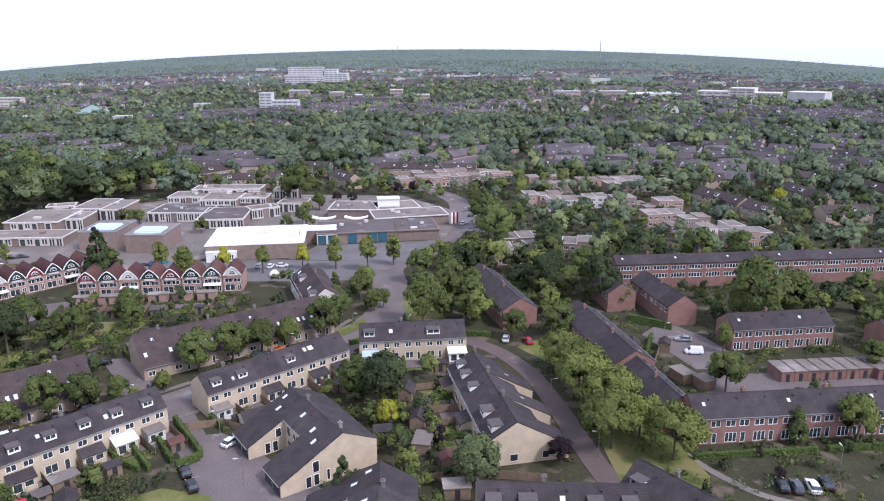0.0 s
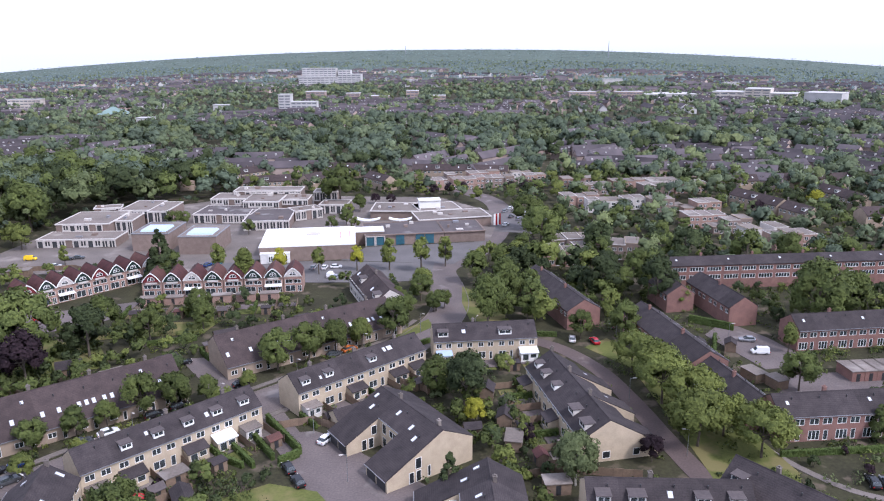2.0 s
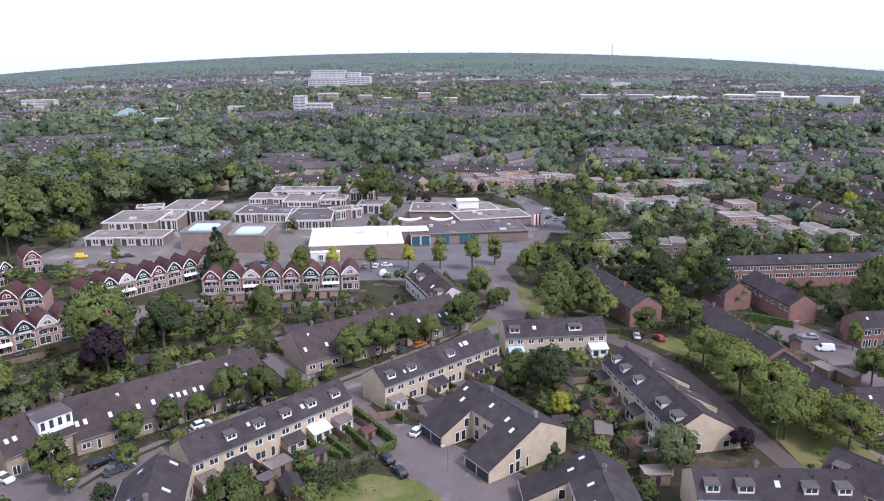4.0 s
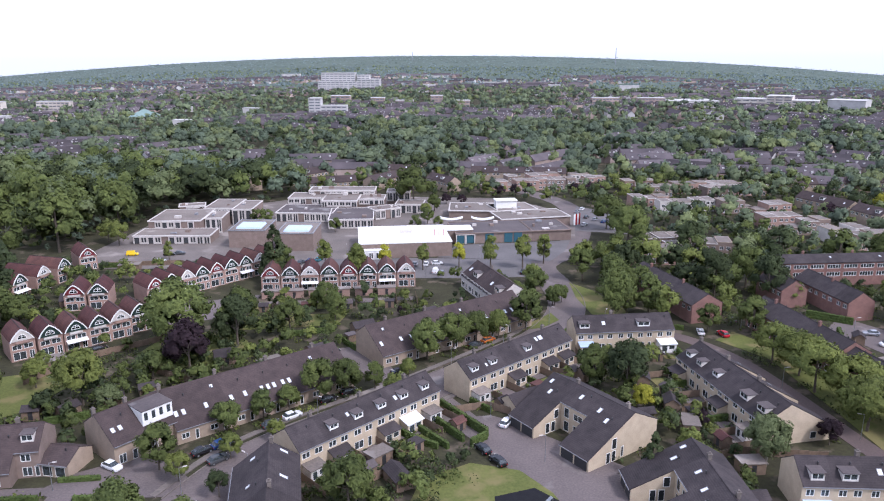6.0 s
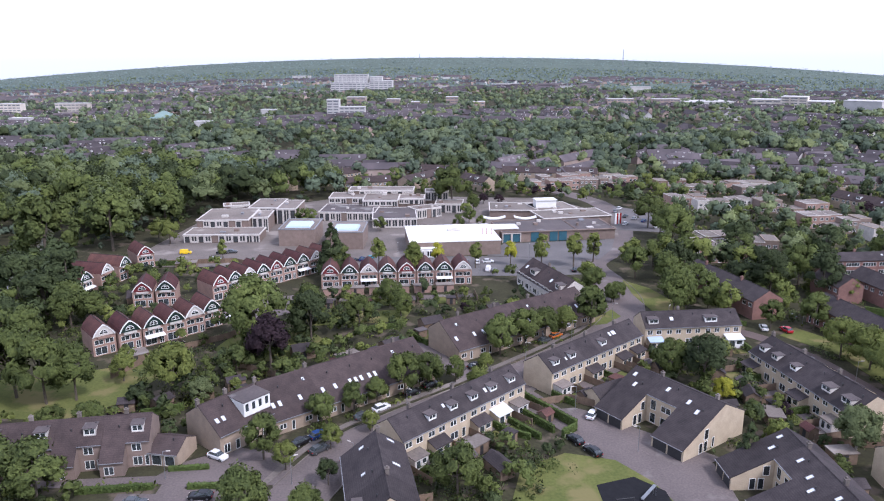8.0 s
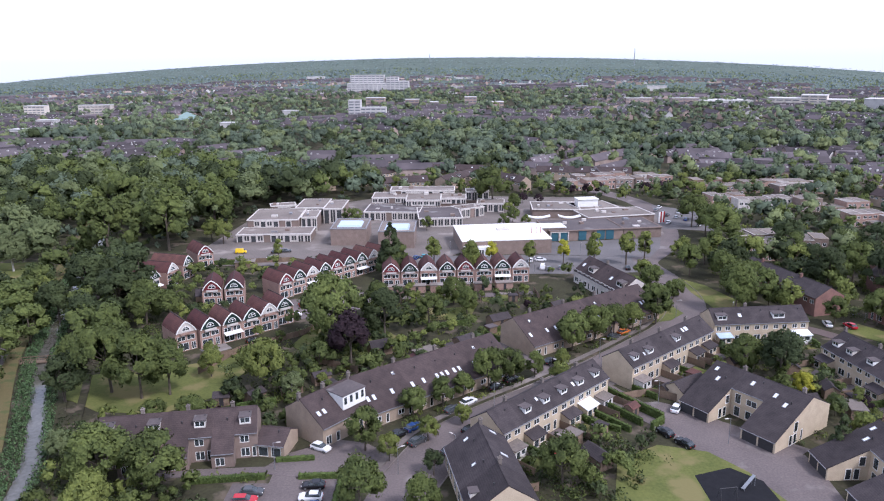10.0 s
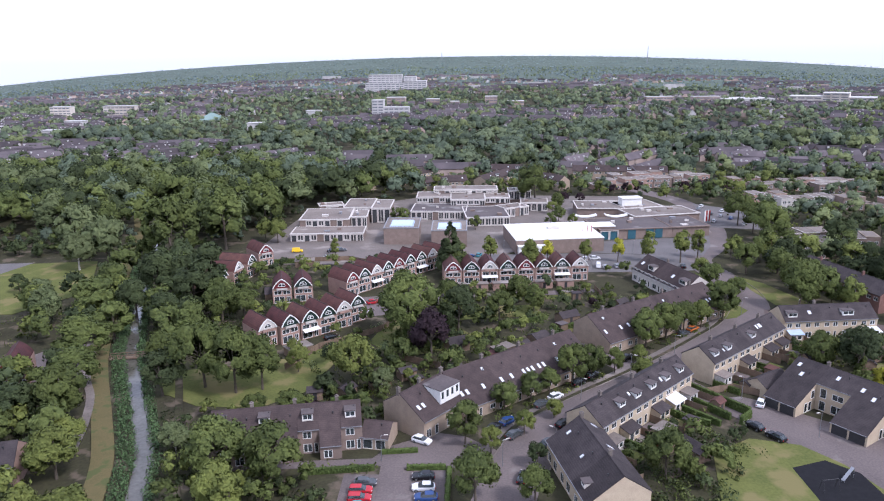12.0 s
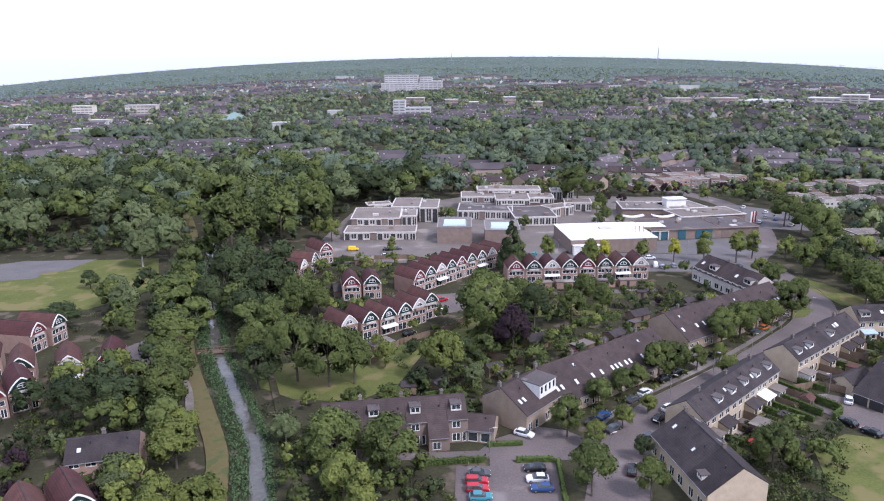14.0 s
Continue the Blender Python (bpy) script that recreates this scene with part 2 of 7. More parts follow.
CAR_PAINTS = {n: material("car_paint_" + n, c, tuple(v * 0.9 for v in c), rough=0.25, metal=m, scale=1) for n, c, m in (
    ("black", (0.012, 0.012, 0.014), 0.0), ("white", (0.75, 0.75, 0.74), 0.0), ("silver", (0.42, 0.43, 0.45), 0.5),
    ("grey", (0.09, 0.095, 0.10), 0.3), ("blue", (0.03, 0.07, 0.20), 0.2), ("red", (0.42, 0.02, 0.03), 0.0),
    ("teal", (0.05, 0.24, 0.28), 0.1), ("yellow", (0.75, 0.50, 0.02), 0.0), ("orange", (0.5, 0.14, 0.03), 0.0))}

# ---- mesh helpers ----


class Geo:
    """Collects boxes and polygons for one mesh."""

    def __init__(self):
        self.v, self.f, self.m = [], [], []

    def poly(self, pts, m=0):
        n = len(self.v)
        self.v += [tuple(p) for p in pts]
        self.f.append(tuple(range(n, n + len(pts))))
        self.m.append(m)

    def solid(self, base, top, m=0):
        """A closed body between two rings of the same number of points, base counter-clockwise from above."""
        n, k = len(self.v), len(base)
        self.v += [tuple(p) for p in (*base, *top)]
        self.f += [tuple(range(n + k - 1, n - 1, -1)), tuple(range(n + k, n + 2 * k))]
        self.f += [(n + i, n + (i + 1) % k, n + k + (i + 1) % k, n + k + i) for i in range(k)]
        self.m += [m] * (k + 2)

    def box(self, x0, y0, z0, x1, y1, z1, m=0):
        self.solid([(x0, y0, z0), (x1, y0, z0), (x1, y1, z0), (x0, y1, z0)], [(x0, y0, z1), (x1, y0, z1), (x1, y1, z1), (x0, y1, z1)], m)

    def sweep(self, rings):
        """One closed body through a row of rings with the same number of points."""
        n, k = len(self.v), len(rings[0])
        self.v += [tuple(p) for r in rings for p in r]
        self.f += [tuple(range(n + k - 1, n - 1, -1)), tuple(range(n + k * (len(rings) - 1), n + k * len(rings)))]
        self.f += [(n + j * k + i, n + j * k + (i + 1) % k, n + (j + 1) * k + (i + 1) % k, n + (j + 1) * k + i) for j in range(len(rings) - 1) for i in range(k)]
        self.m += [0] * (k * (len(rings) - 1) + 2)

    def data(self, name, *mats):
        me = bpy.data.meshes.new(name)
        me.from_pydata(self.v, [], self.f)
        for mt in mats:
            me.materials.append(mt)
        if len(mats) > 1:
            me.polygons.foreach_set("material_index", self.m)
        me.update()
        return me

    def part(self, name, parent, *mats, label=""):
        ob = new(name, self.data(name, *mats))
        ob.parent = parent
        return tagged(ob, label)


OPEN = []                                     # outlines kept free of planting


def thing(name, label, category, group="", kind=""):
    return tagged(new(name), label, category, group, kind)


def flat(name, outline, z0, z1, mat, label, category, kind="structure"):
    """A level slab on the ground with the given outline."""
    if category in ("car park", "square", "road", "court", "forecourt", "play surface", "field"):
        OPEN.append(outline)
    g = Geo()
    area = sum(a[0] * b[1] - b[0] * a[1] for a, b in zip(outline, outline[1:] + outline[:1]))
    ring = outline if area > 0 else outline[::-1]
    g.solid([(x, y, z0) for x, y in ring], [(x, y, z1) for x, y in ring])
    return tagged(new(name, g.data(name, mat)), label, category, "", kind)


def ribbon(name, line, width, z0, z1, mat, label, category, side=0.0, kind="structure"):
    """A strip of the given width along a line, offset to its left by side."""
    pts = [Vector(p) for p in line]
    fine = []
    for i in range(len(pts) - 1):
        a, b, c, d = pts[max(i - 1, 0)], pts[i], pts[i + 1], pts[min(i + 2, len(pts) - 1)]
        for s in range(6):
            u = s / 6
            fine.append(0.5 * ((2 * b) + (c - a) * u + (2 * a - 5 * b + 4 * c - d) * u * u + (3 * b - a - 3 * c + d) * u ** 3))
    fine.append(pts[-1])
    g, left, right = Geo(), [], []
    for i, p in enumerate(fine):
        t = (fine[min(i + 1, len(fine) - 1)] - fine[max(i - 1, 0)]).normalized()
        n = Vector((-t.y, t.x))
        left.append(p + n * (side + width / 2))
        right.append(p + n * (side - width / 2))
    g.sweep([[(*r, z0), (*l, z0), (*l, z1), (*r, z1)] for l, r in zip(left, right)])
    return tagged(new(name, g.data(name, mat)), label, category, "", kind)


def along(p0, p1, z=0.0):
    """A pose at p0 whose x axis runs towards p1."""
    return pose(p0[0], p0[1], z, 0, 0, math.degrees(math.atan2(p1[1] - p0[1], p1[0] - p0[0])))


def limb(g, a, b, ra, rb, sides=6):
    a, b = Vector(a), Vector(b)
    d = (b - a).normalized()
    u = d.orthogonal().normalized()
    w = d.cross(u)
    ring = [(math.cos(2 * math.pi * k / sides), math.sin(2 * math.pi * k / sides)) for k in range(sides)]
    g.solid([a + (u * c + w * s) * ra for c, s in ring], [b + (u * c + w * s) * rb for c, s in ring])


# ---- ground ----


def rise(x, y):
    """The far land climbs in the middle, bowed to fit the camera's horizon line."""
    dx, dy = x + 60, y + 10
    far = math.hypot(dx, dy)
    if far < 700:
        return 0.0
    az = math.degrees(math.atan2(dx, dy)) - 0.6
    bow = max(-0.6, 1 - (az / 28.4) ** 2)
    return (far - 700) ** 2 / (far - 700 + 600) * 0.0262 * bow


g = Geo()
rings = [0, 40, 80, 130, 190, 260, 350, 470, 620, 800, 1000, 1250, 1550, 1900, 2300, 2800, 3400, 4100, 4800]
steps = 96
for r in rings[1:]:
    for k in range(steps):
        a = 2 * math.pi * k / steps
        x, y = -60 + r * math.sin(a), -10 + r * math.cos(a)
        g.v.append((x, y, rise(x, y) - 0.05))
g.v.append((-60, -10, -0.05))
for i in range(len(rings) - 2):
    for k in range(steps):
        a, b = i * steps + k, i * steps + (k + 1) % steps
        g.f.append((a, a + steps, b + steps, b))
g.f += [(len(g.v) - 1, k, (k + 1) % steps) for k in range(steps)]
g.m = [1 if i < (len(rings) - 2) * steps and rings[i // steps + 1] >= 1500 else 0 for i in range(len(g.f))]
ground = tagged(new("ground", g.data("ground", SOIL, FAR_GROUND)), "flat suburban ground of gardens and verges, far part bowed to the camera's horizon", "ground", kind="structure")

ROAD = [(-106, 62), (-101, 82), (-97, 96), (-91, 109.5), (-81, 120.5), (-67, 132.5), (-53, 145), (-38, 160), (-27, 172), (-19, 187), (-15.5, 204), (-17, 225), (-18, 242), (-6, 262), (6, 300), (8, 360), (-25, 420)]
ribbon("road", ROAD, 11.0, -0.04, 0.03, CLINKER, "grey-brown clinker-paved residential street", "road")
ribbon("pavement", ROAD[2:10], 1.4, -0.04, 0.14, PAVING, "concrete slab pavement along the street", "pavement", side=7.6)
ribbon("pavement", ROAD[3:9], 1.5, -0.04, 0.14, PAVING, "concrete slab pavement along the street", "pavement", side=-6.6)
ribbon("kerb", ROAD[2:12], 0.2, -0.04, 0.16, PAVING, "concrete kerb of the street", "kerb", side=5.6)
ribbon("kerb", ROAD[2:12], 0.2, -0.04, 0.16, PAVING, "concrete kerb of the street", "kerb", side=-5.6)
LANE = [(-16, 184), (-2, 179), (11, 171), (19.5, 157), (23.6, 141), (26.2, 125), (28.6, 112), (31.5, 100), (33, 60)]
ribbon("lane", LANE, 4.6, -0.04, 0.034, PAVER_RED, "narrow clinker-paved lane", "road")
ribbon("footpath", [(30, 168), (40, 145), (44, 122), (52, 108), (60, 103)], 1.6, -0.04, 0.045, PAVING, "paved footpath behind the lane trees", "footpath")
DRIVE = [(-60, 142), (-55, 135), (-48.5, 124), (-41, 112), (-34, 99), (-28.5, 84), (-26, 60)]
ribbon("driveway", DRIVE, 6.2, -0.04, 0.038, CLINKER, "paved access road between garden hedges", "road")
flat("forecourt", [(-41, 122), (-33, 108), (-26, 103), (-20, 108), (-33, 119), (-38, 125)], -0.04, 0.042, CLINKER, "paved garage forecourt", "forecourt")
flat("forecourt", [(-31, 104), (-22, 106), (-23, 84), (-29, 84)], -0.04, 0.046, CLINKER, "paved garage forecourt", "forecourt")
flat("forecourt", [(-35, 104), (-30, 108), (-24, 109), (-21.5, 104), (-22.5, 84), (-29.5, 80), (-32, 96)], -0.04, 0.048, CLINKER, "paved yard between the garage courts", "forecourt")
flat("forecourt", [(-50, 127), (-44, 128), (-36, 123.5), (-31, 112), (-29, 104), (-36, 99), (-44, 113)], -0.04, 0.034, CLINKER, "paved edge of the access road", "forecourt")
flat("lawn", [(-58, 104), (-49, 109.5), (-40, 107), (-35, 100), (-31, 88), (-36, 78), (-52, 76), (-62, 88)], -0.04, 0.06, GRASS, "mown grass play lawn", "lawn")
flat("play_surface", [(-45.2, 98.8), (-38, 101.4), (-33.6, 97), (-33, 88), (-45, 88)], 0.0, 0.1, RUBBER, "black rubber play surface", "play surface")
# the small car park and its approach
flat("car_park", [(-128.5, 78), (-109.5, 78), (-109.5, 97.5), (-117.5, 97.5), (-117.5, 99), (-122, 99), (-122, 96), (-128.5, 96)], -0.04, 0.04, CLINKER, "clinker-paved small car park", "car park")
flat("forecourt", [(-150, 97), (-123, 99), (-117, 98), (-108, 98.5), (-99, 99), (-99, 104), (-106, 110), (-112, 111.5), (-121, 106), (-124, 101.5), (-150, 99.5)], -0.04, 0.05, CLINKER, "paved path and forecourt", "forecourt")
# lawns and verges
flat("verge", [(19, 170), (28, 157), (30, 128), (31, 104), (44, 104), (47, 112), (42, 140), (36, 160), (26, 176)], -0.04, 0.05, GRASS, "mown grass verge under the lane trees", "verge")
flat("verge", [(-11.5, 221), (-5, 212), (0, 196), (2, 186), (-10, 190), (-12, 205)], -0.04, 0.05, GRASS, "mown grass triangle beside the road", "verge")
flat("verge", [(-22, 191), (-20.5, 185), (-26, 179), (-32, 177), (-33, 179.5), (-27, 185)], -0.02, 0.09, GRASS, "grass island beside the road", "verge")
flat("lawn", [(-174, 128), (-166, 123), (-152, 122), (-143, 130), (-138, 150), (-142, 158), (-150, 150), (-160, 146), (-176, 142), (-180, 130)], -0.04, 0.05, GRASS, "mown grass beside the canal", "lawn")
flat("forecourt", [(-84, 164), (-77, 165), (-70, 158), (-63, 146.5), (-68, 141.5), (-73, 149), (-79, 157)], -0.04, 0.044, CLINKER, "paved court between the long-roofed rows", "forecourt")
flat("lawn", [(-112, 188), (-82, 191), (-84, 181), (-112, 177)], -0.04, 0.05, GRASS, "mown lawn behind the arched houses", "lawn")
flat("lawn", [(-132, 160), (-122, 150), (-100, 160), (-108, 172), (-128, 178)], -0.04, 0.05, GRASS, "mown lawn among garden trees", "lawn")
flat("field", [(-420, 215), (-300, 236), (-248, 243), (-232, 205), (-245, 183), (-300, 180), (-420, 175)], -0.04, 0.05, GRASS, "wide mown playing field", "field")
flat("sports_court", [(-300, 238), (-272, 241), (-276, 226), (-283, 222), (-281, 216), (-310, 206), (-320, 222)], 0.0, 0.07, ASPHALT, "grey asphalt sports court", "court")
# shopping centre paving, car parks and back streets
flat("shopping_square", [(-192, 238), (-100, 236), (-90, 250), (-60, 286), (-40, 284), (2, 284), (10, 330), (-20, 372), (-120, 380), (-185, 330)], -0.04, 0.05, PAVING, "pale paved shopping square", "square")
flat("car_park", [(-100, 228), (-60, 226), (-38, 226), (-22, 228), (-21, 248), (-60, 252), (-100, 250)], -0.04, 0.07, ASPHALT, "asphalt car park before the shops", "car park")
flat("car_park", [(-56, 252.5), (-14, 247), (-6, 262), (-1, 279), (-48, 271.5)], -0.04, 0.062, ASPHALT, "asphalt parking strip before the shop row", "car park")
flat("car_park", [(4, 296), (26, 290), (34, 330), (14, 350)], -0.04, 0.07, ASPHALT, "asphalt car park beside the shops", "car park")
flat("back_street", [(-152, 184), (-140, 178), (-120, 186), (-112, 196), (-112, 208), (-132, 200), (-150, 196)], -0.04, 0.05, CLINKER, "paved court between the arched rows", "road")
flat("car_park", [(53, 178), (60, 156), (72, 158), (72, 166), (69, 176), (62, 188)], -0.04, 0.05, CLINKER, "paved parking court of the red terraces", "car park")
flat("garage_court", [(58, 140), (110, 146), (110, 158), (58, 152)], -0.04, 0.055, CLINKER, "paved garage court", "court")
flat("car_park", [(50, 96), (70, 100), (90, 112), (110, 112), (110, 80), (50, 80)], -0.04, 0.055, CLINKER, "paved parking bay by the corner", "car park")
flat("back_street", [(-226, 128), (-200, 140), (-206, 160), (-216, 158), (-226, 140)], -0.04, 0.05, CLINKER, "paved court of the far arched rows", "road")

# the canal with its dry bank, reeds and path
CANAL = [(-158, 66), (-163.2, 85), (-168.8, 102.5), (-178.5, 122), (-193.3, 151), (-205, 181), (-216, 210), (-226, 238), (-240, 280), (-262, 330)]
ribbon("canal", CANAL, 3.7, -0.03, 0.02, WATER, "narrow canal with still brown water", "canal")
ribbon("bank", CANAL, 4.2, -0.04, 0.3, DRY_GRASS, "dry grassy canal bank", "bank", side=7.6)
ribbon("bank", CANAL, 3.0, -0.04, 0.22, SOIL, "grassy canal bank", "bank", side=-4.0)
ribbon("footpath", [(-148, 76), (-153.8, 86), (-160, 99), (-166.6, 114.4), (-175.5, 137.5), (-181, 148)], 1.7, 0.0, 0.3, SOIL, "trodden earth footpath on the canal bank", "footpath")
ribbon("footpath", [(-184, 104), (-187.5, 116), (-192, 127), (-198.5, 138), (-206, 156)], 1.8, 0.0, 0.36, PAVING, "asphalt footpath along the canal", "footpath")
# ---- houses ----


def holed_wall(g, x0, x1, z0, z1, y, holes, out=-1, m=0, deep=0.14):
    """An upright wall face at y that looks along out * y, with reveals round its holes (x0, x1, z0, z1)."""
    xs = sorted({x0, x1, *[h[0] for h in holes], *[h[1] for h in holes]})
    zs = sorted({z0, z1, *[h[2] for h in holes], *[h[3] for h in holes]})

    def quad(a, b, c, d):
        g.poly((a, b, c, d) if out < 0 else (d, c, b, a), m)
    for xa, xb in zip(xs, xs[1:]):
        for za, zb in zip(zs, zs[1:]):
            if not any(h[0] < (xa + xb) / 2 < h[1] and h[2] < (za + zb) / 2 < h[3] for h in holes):
                quad((xa, y, za), (xb, y, za), (xb, y, zb), (xa, y, zb))
    yi = y - out * deep
    for a, b, c, d in holes:
        quad((a, y, c), (a, yi, c), (b, yi, c), (b, y, c))
        quad((a, yi, d), (a, y, d), (b, y, d), (b, yi, d))
        quad((a, y, c), (a, y, d), (a, yi, d), (a, yi, c))
        quad((b, yi, c), (b, yi, d), (b, y, d), (b, y, c))


def window(parent, x0, x1, z0, z1, y, out=-1, bars=1, frame=None, name="window", pale_pane=False):
    """A framed window set 6 cm into an opening at y."""
    g, t, q = Geo(), 0.11, out * 0.03
    ya, yb = sorted((y - q, y - q - out * 0.07))
    g.box(x0, ya, z0, x1, yb, z0 + t)
    g.box(x0, ya, z1 - t, x1, yb, z1)
    g.box(x0, ya, z0 + t, x0 + t, yb, z1 - t)
    g.box(x1 - t, ya, z0 + t, x1, yb, z1 - t)
    for i in range(bars):
        xc = x0 + (x1 - x0) * (i + 1) / (bars + 1)
        g.box(xc - t / 2, ya, z0 + t, xc + t / 2, yb, z1 - t)
    win = g.part(name, parent, frame or WHITE)
    g = Geo()
    g.box(x0 + t, (ya + yb) / 2 - 0.01, z0 + t, x1 - t, (ya + yb) / 2 + 0.01, z1 - t)
    g.part("pane", win, PALE_PANE if pale_pane else GLASS)
    return win


def sloped(g, o, u, v, n, a, b, c, d, low, high, m=0):
    """A box on a slope: o origin, u and v its directions, n its normal; from (a, b) to (c, d), low to high above it."""
    ring = [(a, b), (c, b), (c, d), (a, d)]
    g.solid([o + u * s + v * t + n * low for s, t in ring], [o + u * s + v * t + n * high for s, t in ring], m)


def house(w, df=4.5, db=4.5, zr=8.5, zf=5.4, zb=5.4, wall=None, roof=None, holes=(), back=(), dormers=(), skylights=(), back_skylights=(),
          chimneys=(), extension=None, garage=False, verge=0.0, gable=(), name="terraced_house", label="", group="", simple=False):
    """One house of a terrace, 0 to w along its ridge; its garden side looks along -y."""
    top = thing(name, label, "house", group)
    wall, roof = wall or BRICK_CREAM, roof or ROOF_DARK
    yf, yb = -df + 0.3, db - 0.3
    if simple:
        holes, back = holes[:2], ()
    sf, sb = (zr - zf) / df, (zr - zb) / db
    zf1, zb1 = zf + 0.3 * sf - 0.16, zb + 0.3 * sb - 0.16
    g = Geo()
    holed_wall(g, 0.0, w, -0.3, zf1, yf, [h[:4] for h in holes])
    holed_wall(g, 0.0, w, -0.3, zb1, yb, [h[:4] for h in back], out=1)
    for x, turn in ((0.0, -1), (w, 1)):
        ring = [(x, yf, -0.3), (x, yb, -0.3), (x, yb, zb1), (x, 0, zr - 0.16), (x, yf, zf1)]
        g.poly(ring if turn > 0 else ring[::-1])
    g.part("wall", top, wall)
    for h in holes:
        window(top, *h[:4], yf, bars=h[4] if len(h) > 4 else 1, frame=None)
    for h in back:
        window(top, *h[:4], yb, out=1, bars=h[4] if len(h) > 4 else 1)
    for side, y0, y1, z0, z1 in gable:
        xa, xb = (w + 0.005, w + 0.06) if side > 0 else (-0.06, -0.005)
        g = Geo()
        for a, b, c, d in ((y0 - 0.1, y1 + 0.1, z0 - 0.1, z0), (y0 - 0.1, y1 + 0.1, z1, z1 + 0.1), (y0 - 0.1, y0, z0, z1), (y1, y1 + 0.1, z0, z1)):
            g.box(xa, a, c, xb, b, d)
        win = g.part("window", top, WHITE)
        g = Geo()
        g.box(min(xa, xb) + 0.01, y0, z0, max(xa, xb) - 0.02, y1, z1)
        g.part("pane", win, GLASS_DARK)
    if garage:
        g = Geo()
        for i in range(2):
            a = 0.4 + i * (w / 2 - 0.2)
            g.box(a, yf - 0.05, 0, a + w / 2 - 0.6, yf + 0.02, 2.1)
        g.part("garage_door", top, BLACK_WOOD, label="black garage doors")
    # roof: two tiled slopes with thickness, ridge tiles, gutters
    g, t = Geo(), 0.2
    x0, x1 = -verge, w + verge
    front = [(x0, -df, zf), (x1, -df, zf), (x1, 0, zr), (x0, 0, zr)]
    rear = [(x0, 0, zr), (x1, 0, zr), (x1, db, zb), (x0, db, zb)]
    for ring in (front, rear):
        g.solid([(x, y, z - t) for x, y, z in ring], ring)
    g.part("roof", top, roof)
    if not simple:
        g = Geo()
        g.solid([(x0, -0.17, zr - 0.12), (x1, -0.17, zr - 0.12), (x1, 0.17, zr - 0.12), (x0, 0.17, zr - 0.12)],
                [(x0, -0.07, zr + 0.07), (x1, -0.07, zr + 0.07), (x1, 0.07, zr + 0.07), (x0, 0.07, zr + 0.07)])
        g.part("ridge_tiles", top, roof)
        g = Geo()
        g.box(0, -df - 0.12, zf - 0.16, w, -df + 0.02, zf - 0.03)
        g.part("gutter", top, LEAD)
    u = Vector((1, 0, 0))
    vf, vb = Vector((0, 1, sf)).normalized(), Vector((0, -1, sb)).normalized()
    of, ob_ = Vector((0, -df, zf)), Vector((0, db, zb))
    for o, v, items in ((of, vf, skylights), (ob_, vb, back_skylights)):
        length = (Vector((0, 0, zr)) - o).length
        n = u.cross(v) if v.y > 0 else v.cross(u)
        for x, along_, sw, sh in items:
            g = Geo()
            s = along_ * length
            for a, b, c, d in ((x, s, x + sw, s + 0.09), (x, s + sh - 0.09, x + sw, s + sh), (x, s, x + 0.09, s + sh), (x + sw - 0.09, s, x + sw, s + sh)):
                sloped(g, o, u, v, n, a, b, c, d, 0.0, 0.1)
            sk = g.part("skylight", top, LEAD)
            g = Geo()
            sloped(g, o, u, v, n, x + 0.09, s + 0.09, x + sw - 0.09, s + sh - 0.09, 0.01, 0.06)
            g.part("pane", sk, PALE_PANE)
    for x, along_, dw, dh in dormers:
        # a flat-roofed box dormer with a white window
        y0, z0 = -df + along_ * df, zf + along_ * (zr - zf)
        z1 = z0 + dh
        y1 = -df + (z1 - zf) / sf
        y1 = min(y1, -0.2)
        g = Geo()
        many = 4 if dw > 4.5 else 1
        pitch = dw / many
        openings = [(x + i * pitch + (0.12 if many == 1 else 0.3), x + (i + 1) * pitch - (0.12 if many == 1 else 0.3), z0 + (0.22 if many == 1 else 0.85), z1 - (0.08 if many == 1 else 0.35)) for i in range(many)]
        holed_wall(g, x, x + dw, z0 - 0.05, z1, y0, openings)
        for xx, turn in ((x, -1), (x + dw, 1)):
            ring = [(xx, y0, z0 - 0.1), (xx, y1, z1 - 0.05), (xx, y0, z1)]
            g.poly(ring if turn > 0 else ring[::-1])
        body = g.part("dormer", top, WHITE_WORN if many == 1 and (x * 7) % 2 < 1.2 else WHITE)
        g = Geo()
        g.solid([(x - 0.15, y0 - 0.2, z1), (x + dw + 0.15, y0 - 0.2, z1), (x + dw + 0.15, y1 + 0.3, z1), (x - 0.15, y1 + 0.3, z1)],
                [(x - 0.15, y0 - 0.2, z1 + 0.14), (x + dw + 0.15, y0 - 0.2, z1 + 0.14), (x + dw + 0.15, y1 + 0.3, z1 + 0.14), (x - 0.15, y1 + 0.3, z1 + 0.14)])
        g.part("dormer_roof", body, BITUMEN)
        for hole in openings:
            window(body, *hole, y0, bars=1 if many == 1 else 0)
    for x, yy, h in chimneys:
        g = Geo()
        zb0 = zr - abs(yy) * (sf if yy < 0 else sb) - 0.4
        g.box(x - 0.32, yy - 0.32, zb0, x + 0.32, yy + 0.32, zr + h)
        g.box(x - 0.4, yy - 0.4, zr + h, x + 0.4, yy + 0.4, zr + h + 0.12)
        g.box(x - 0.16, yy - 0.16, zr + h + 0.12, x + 0.16, yy + 0.16, zr + h + 0.4)
        g.part("chimney", top, BRICK_RED if wall is BRICK_RED else PAVING)
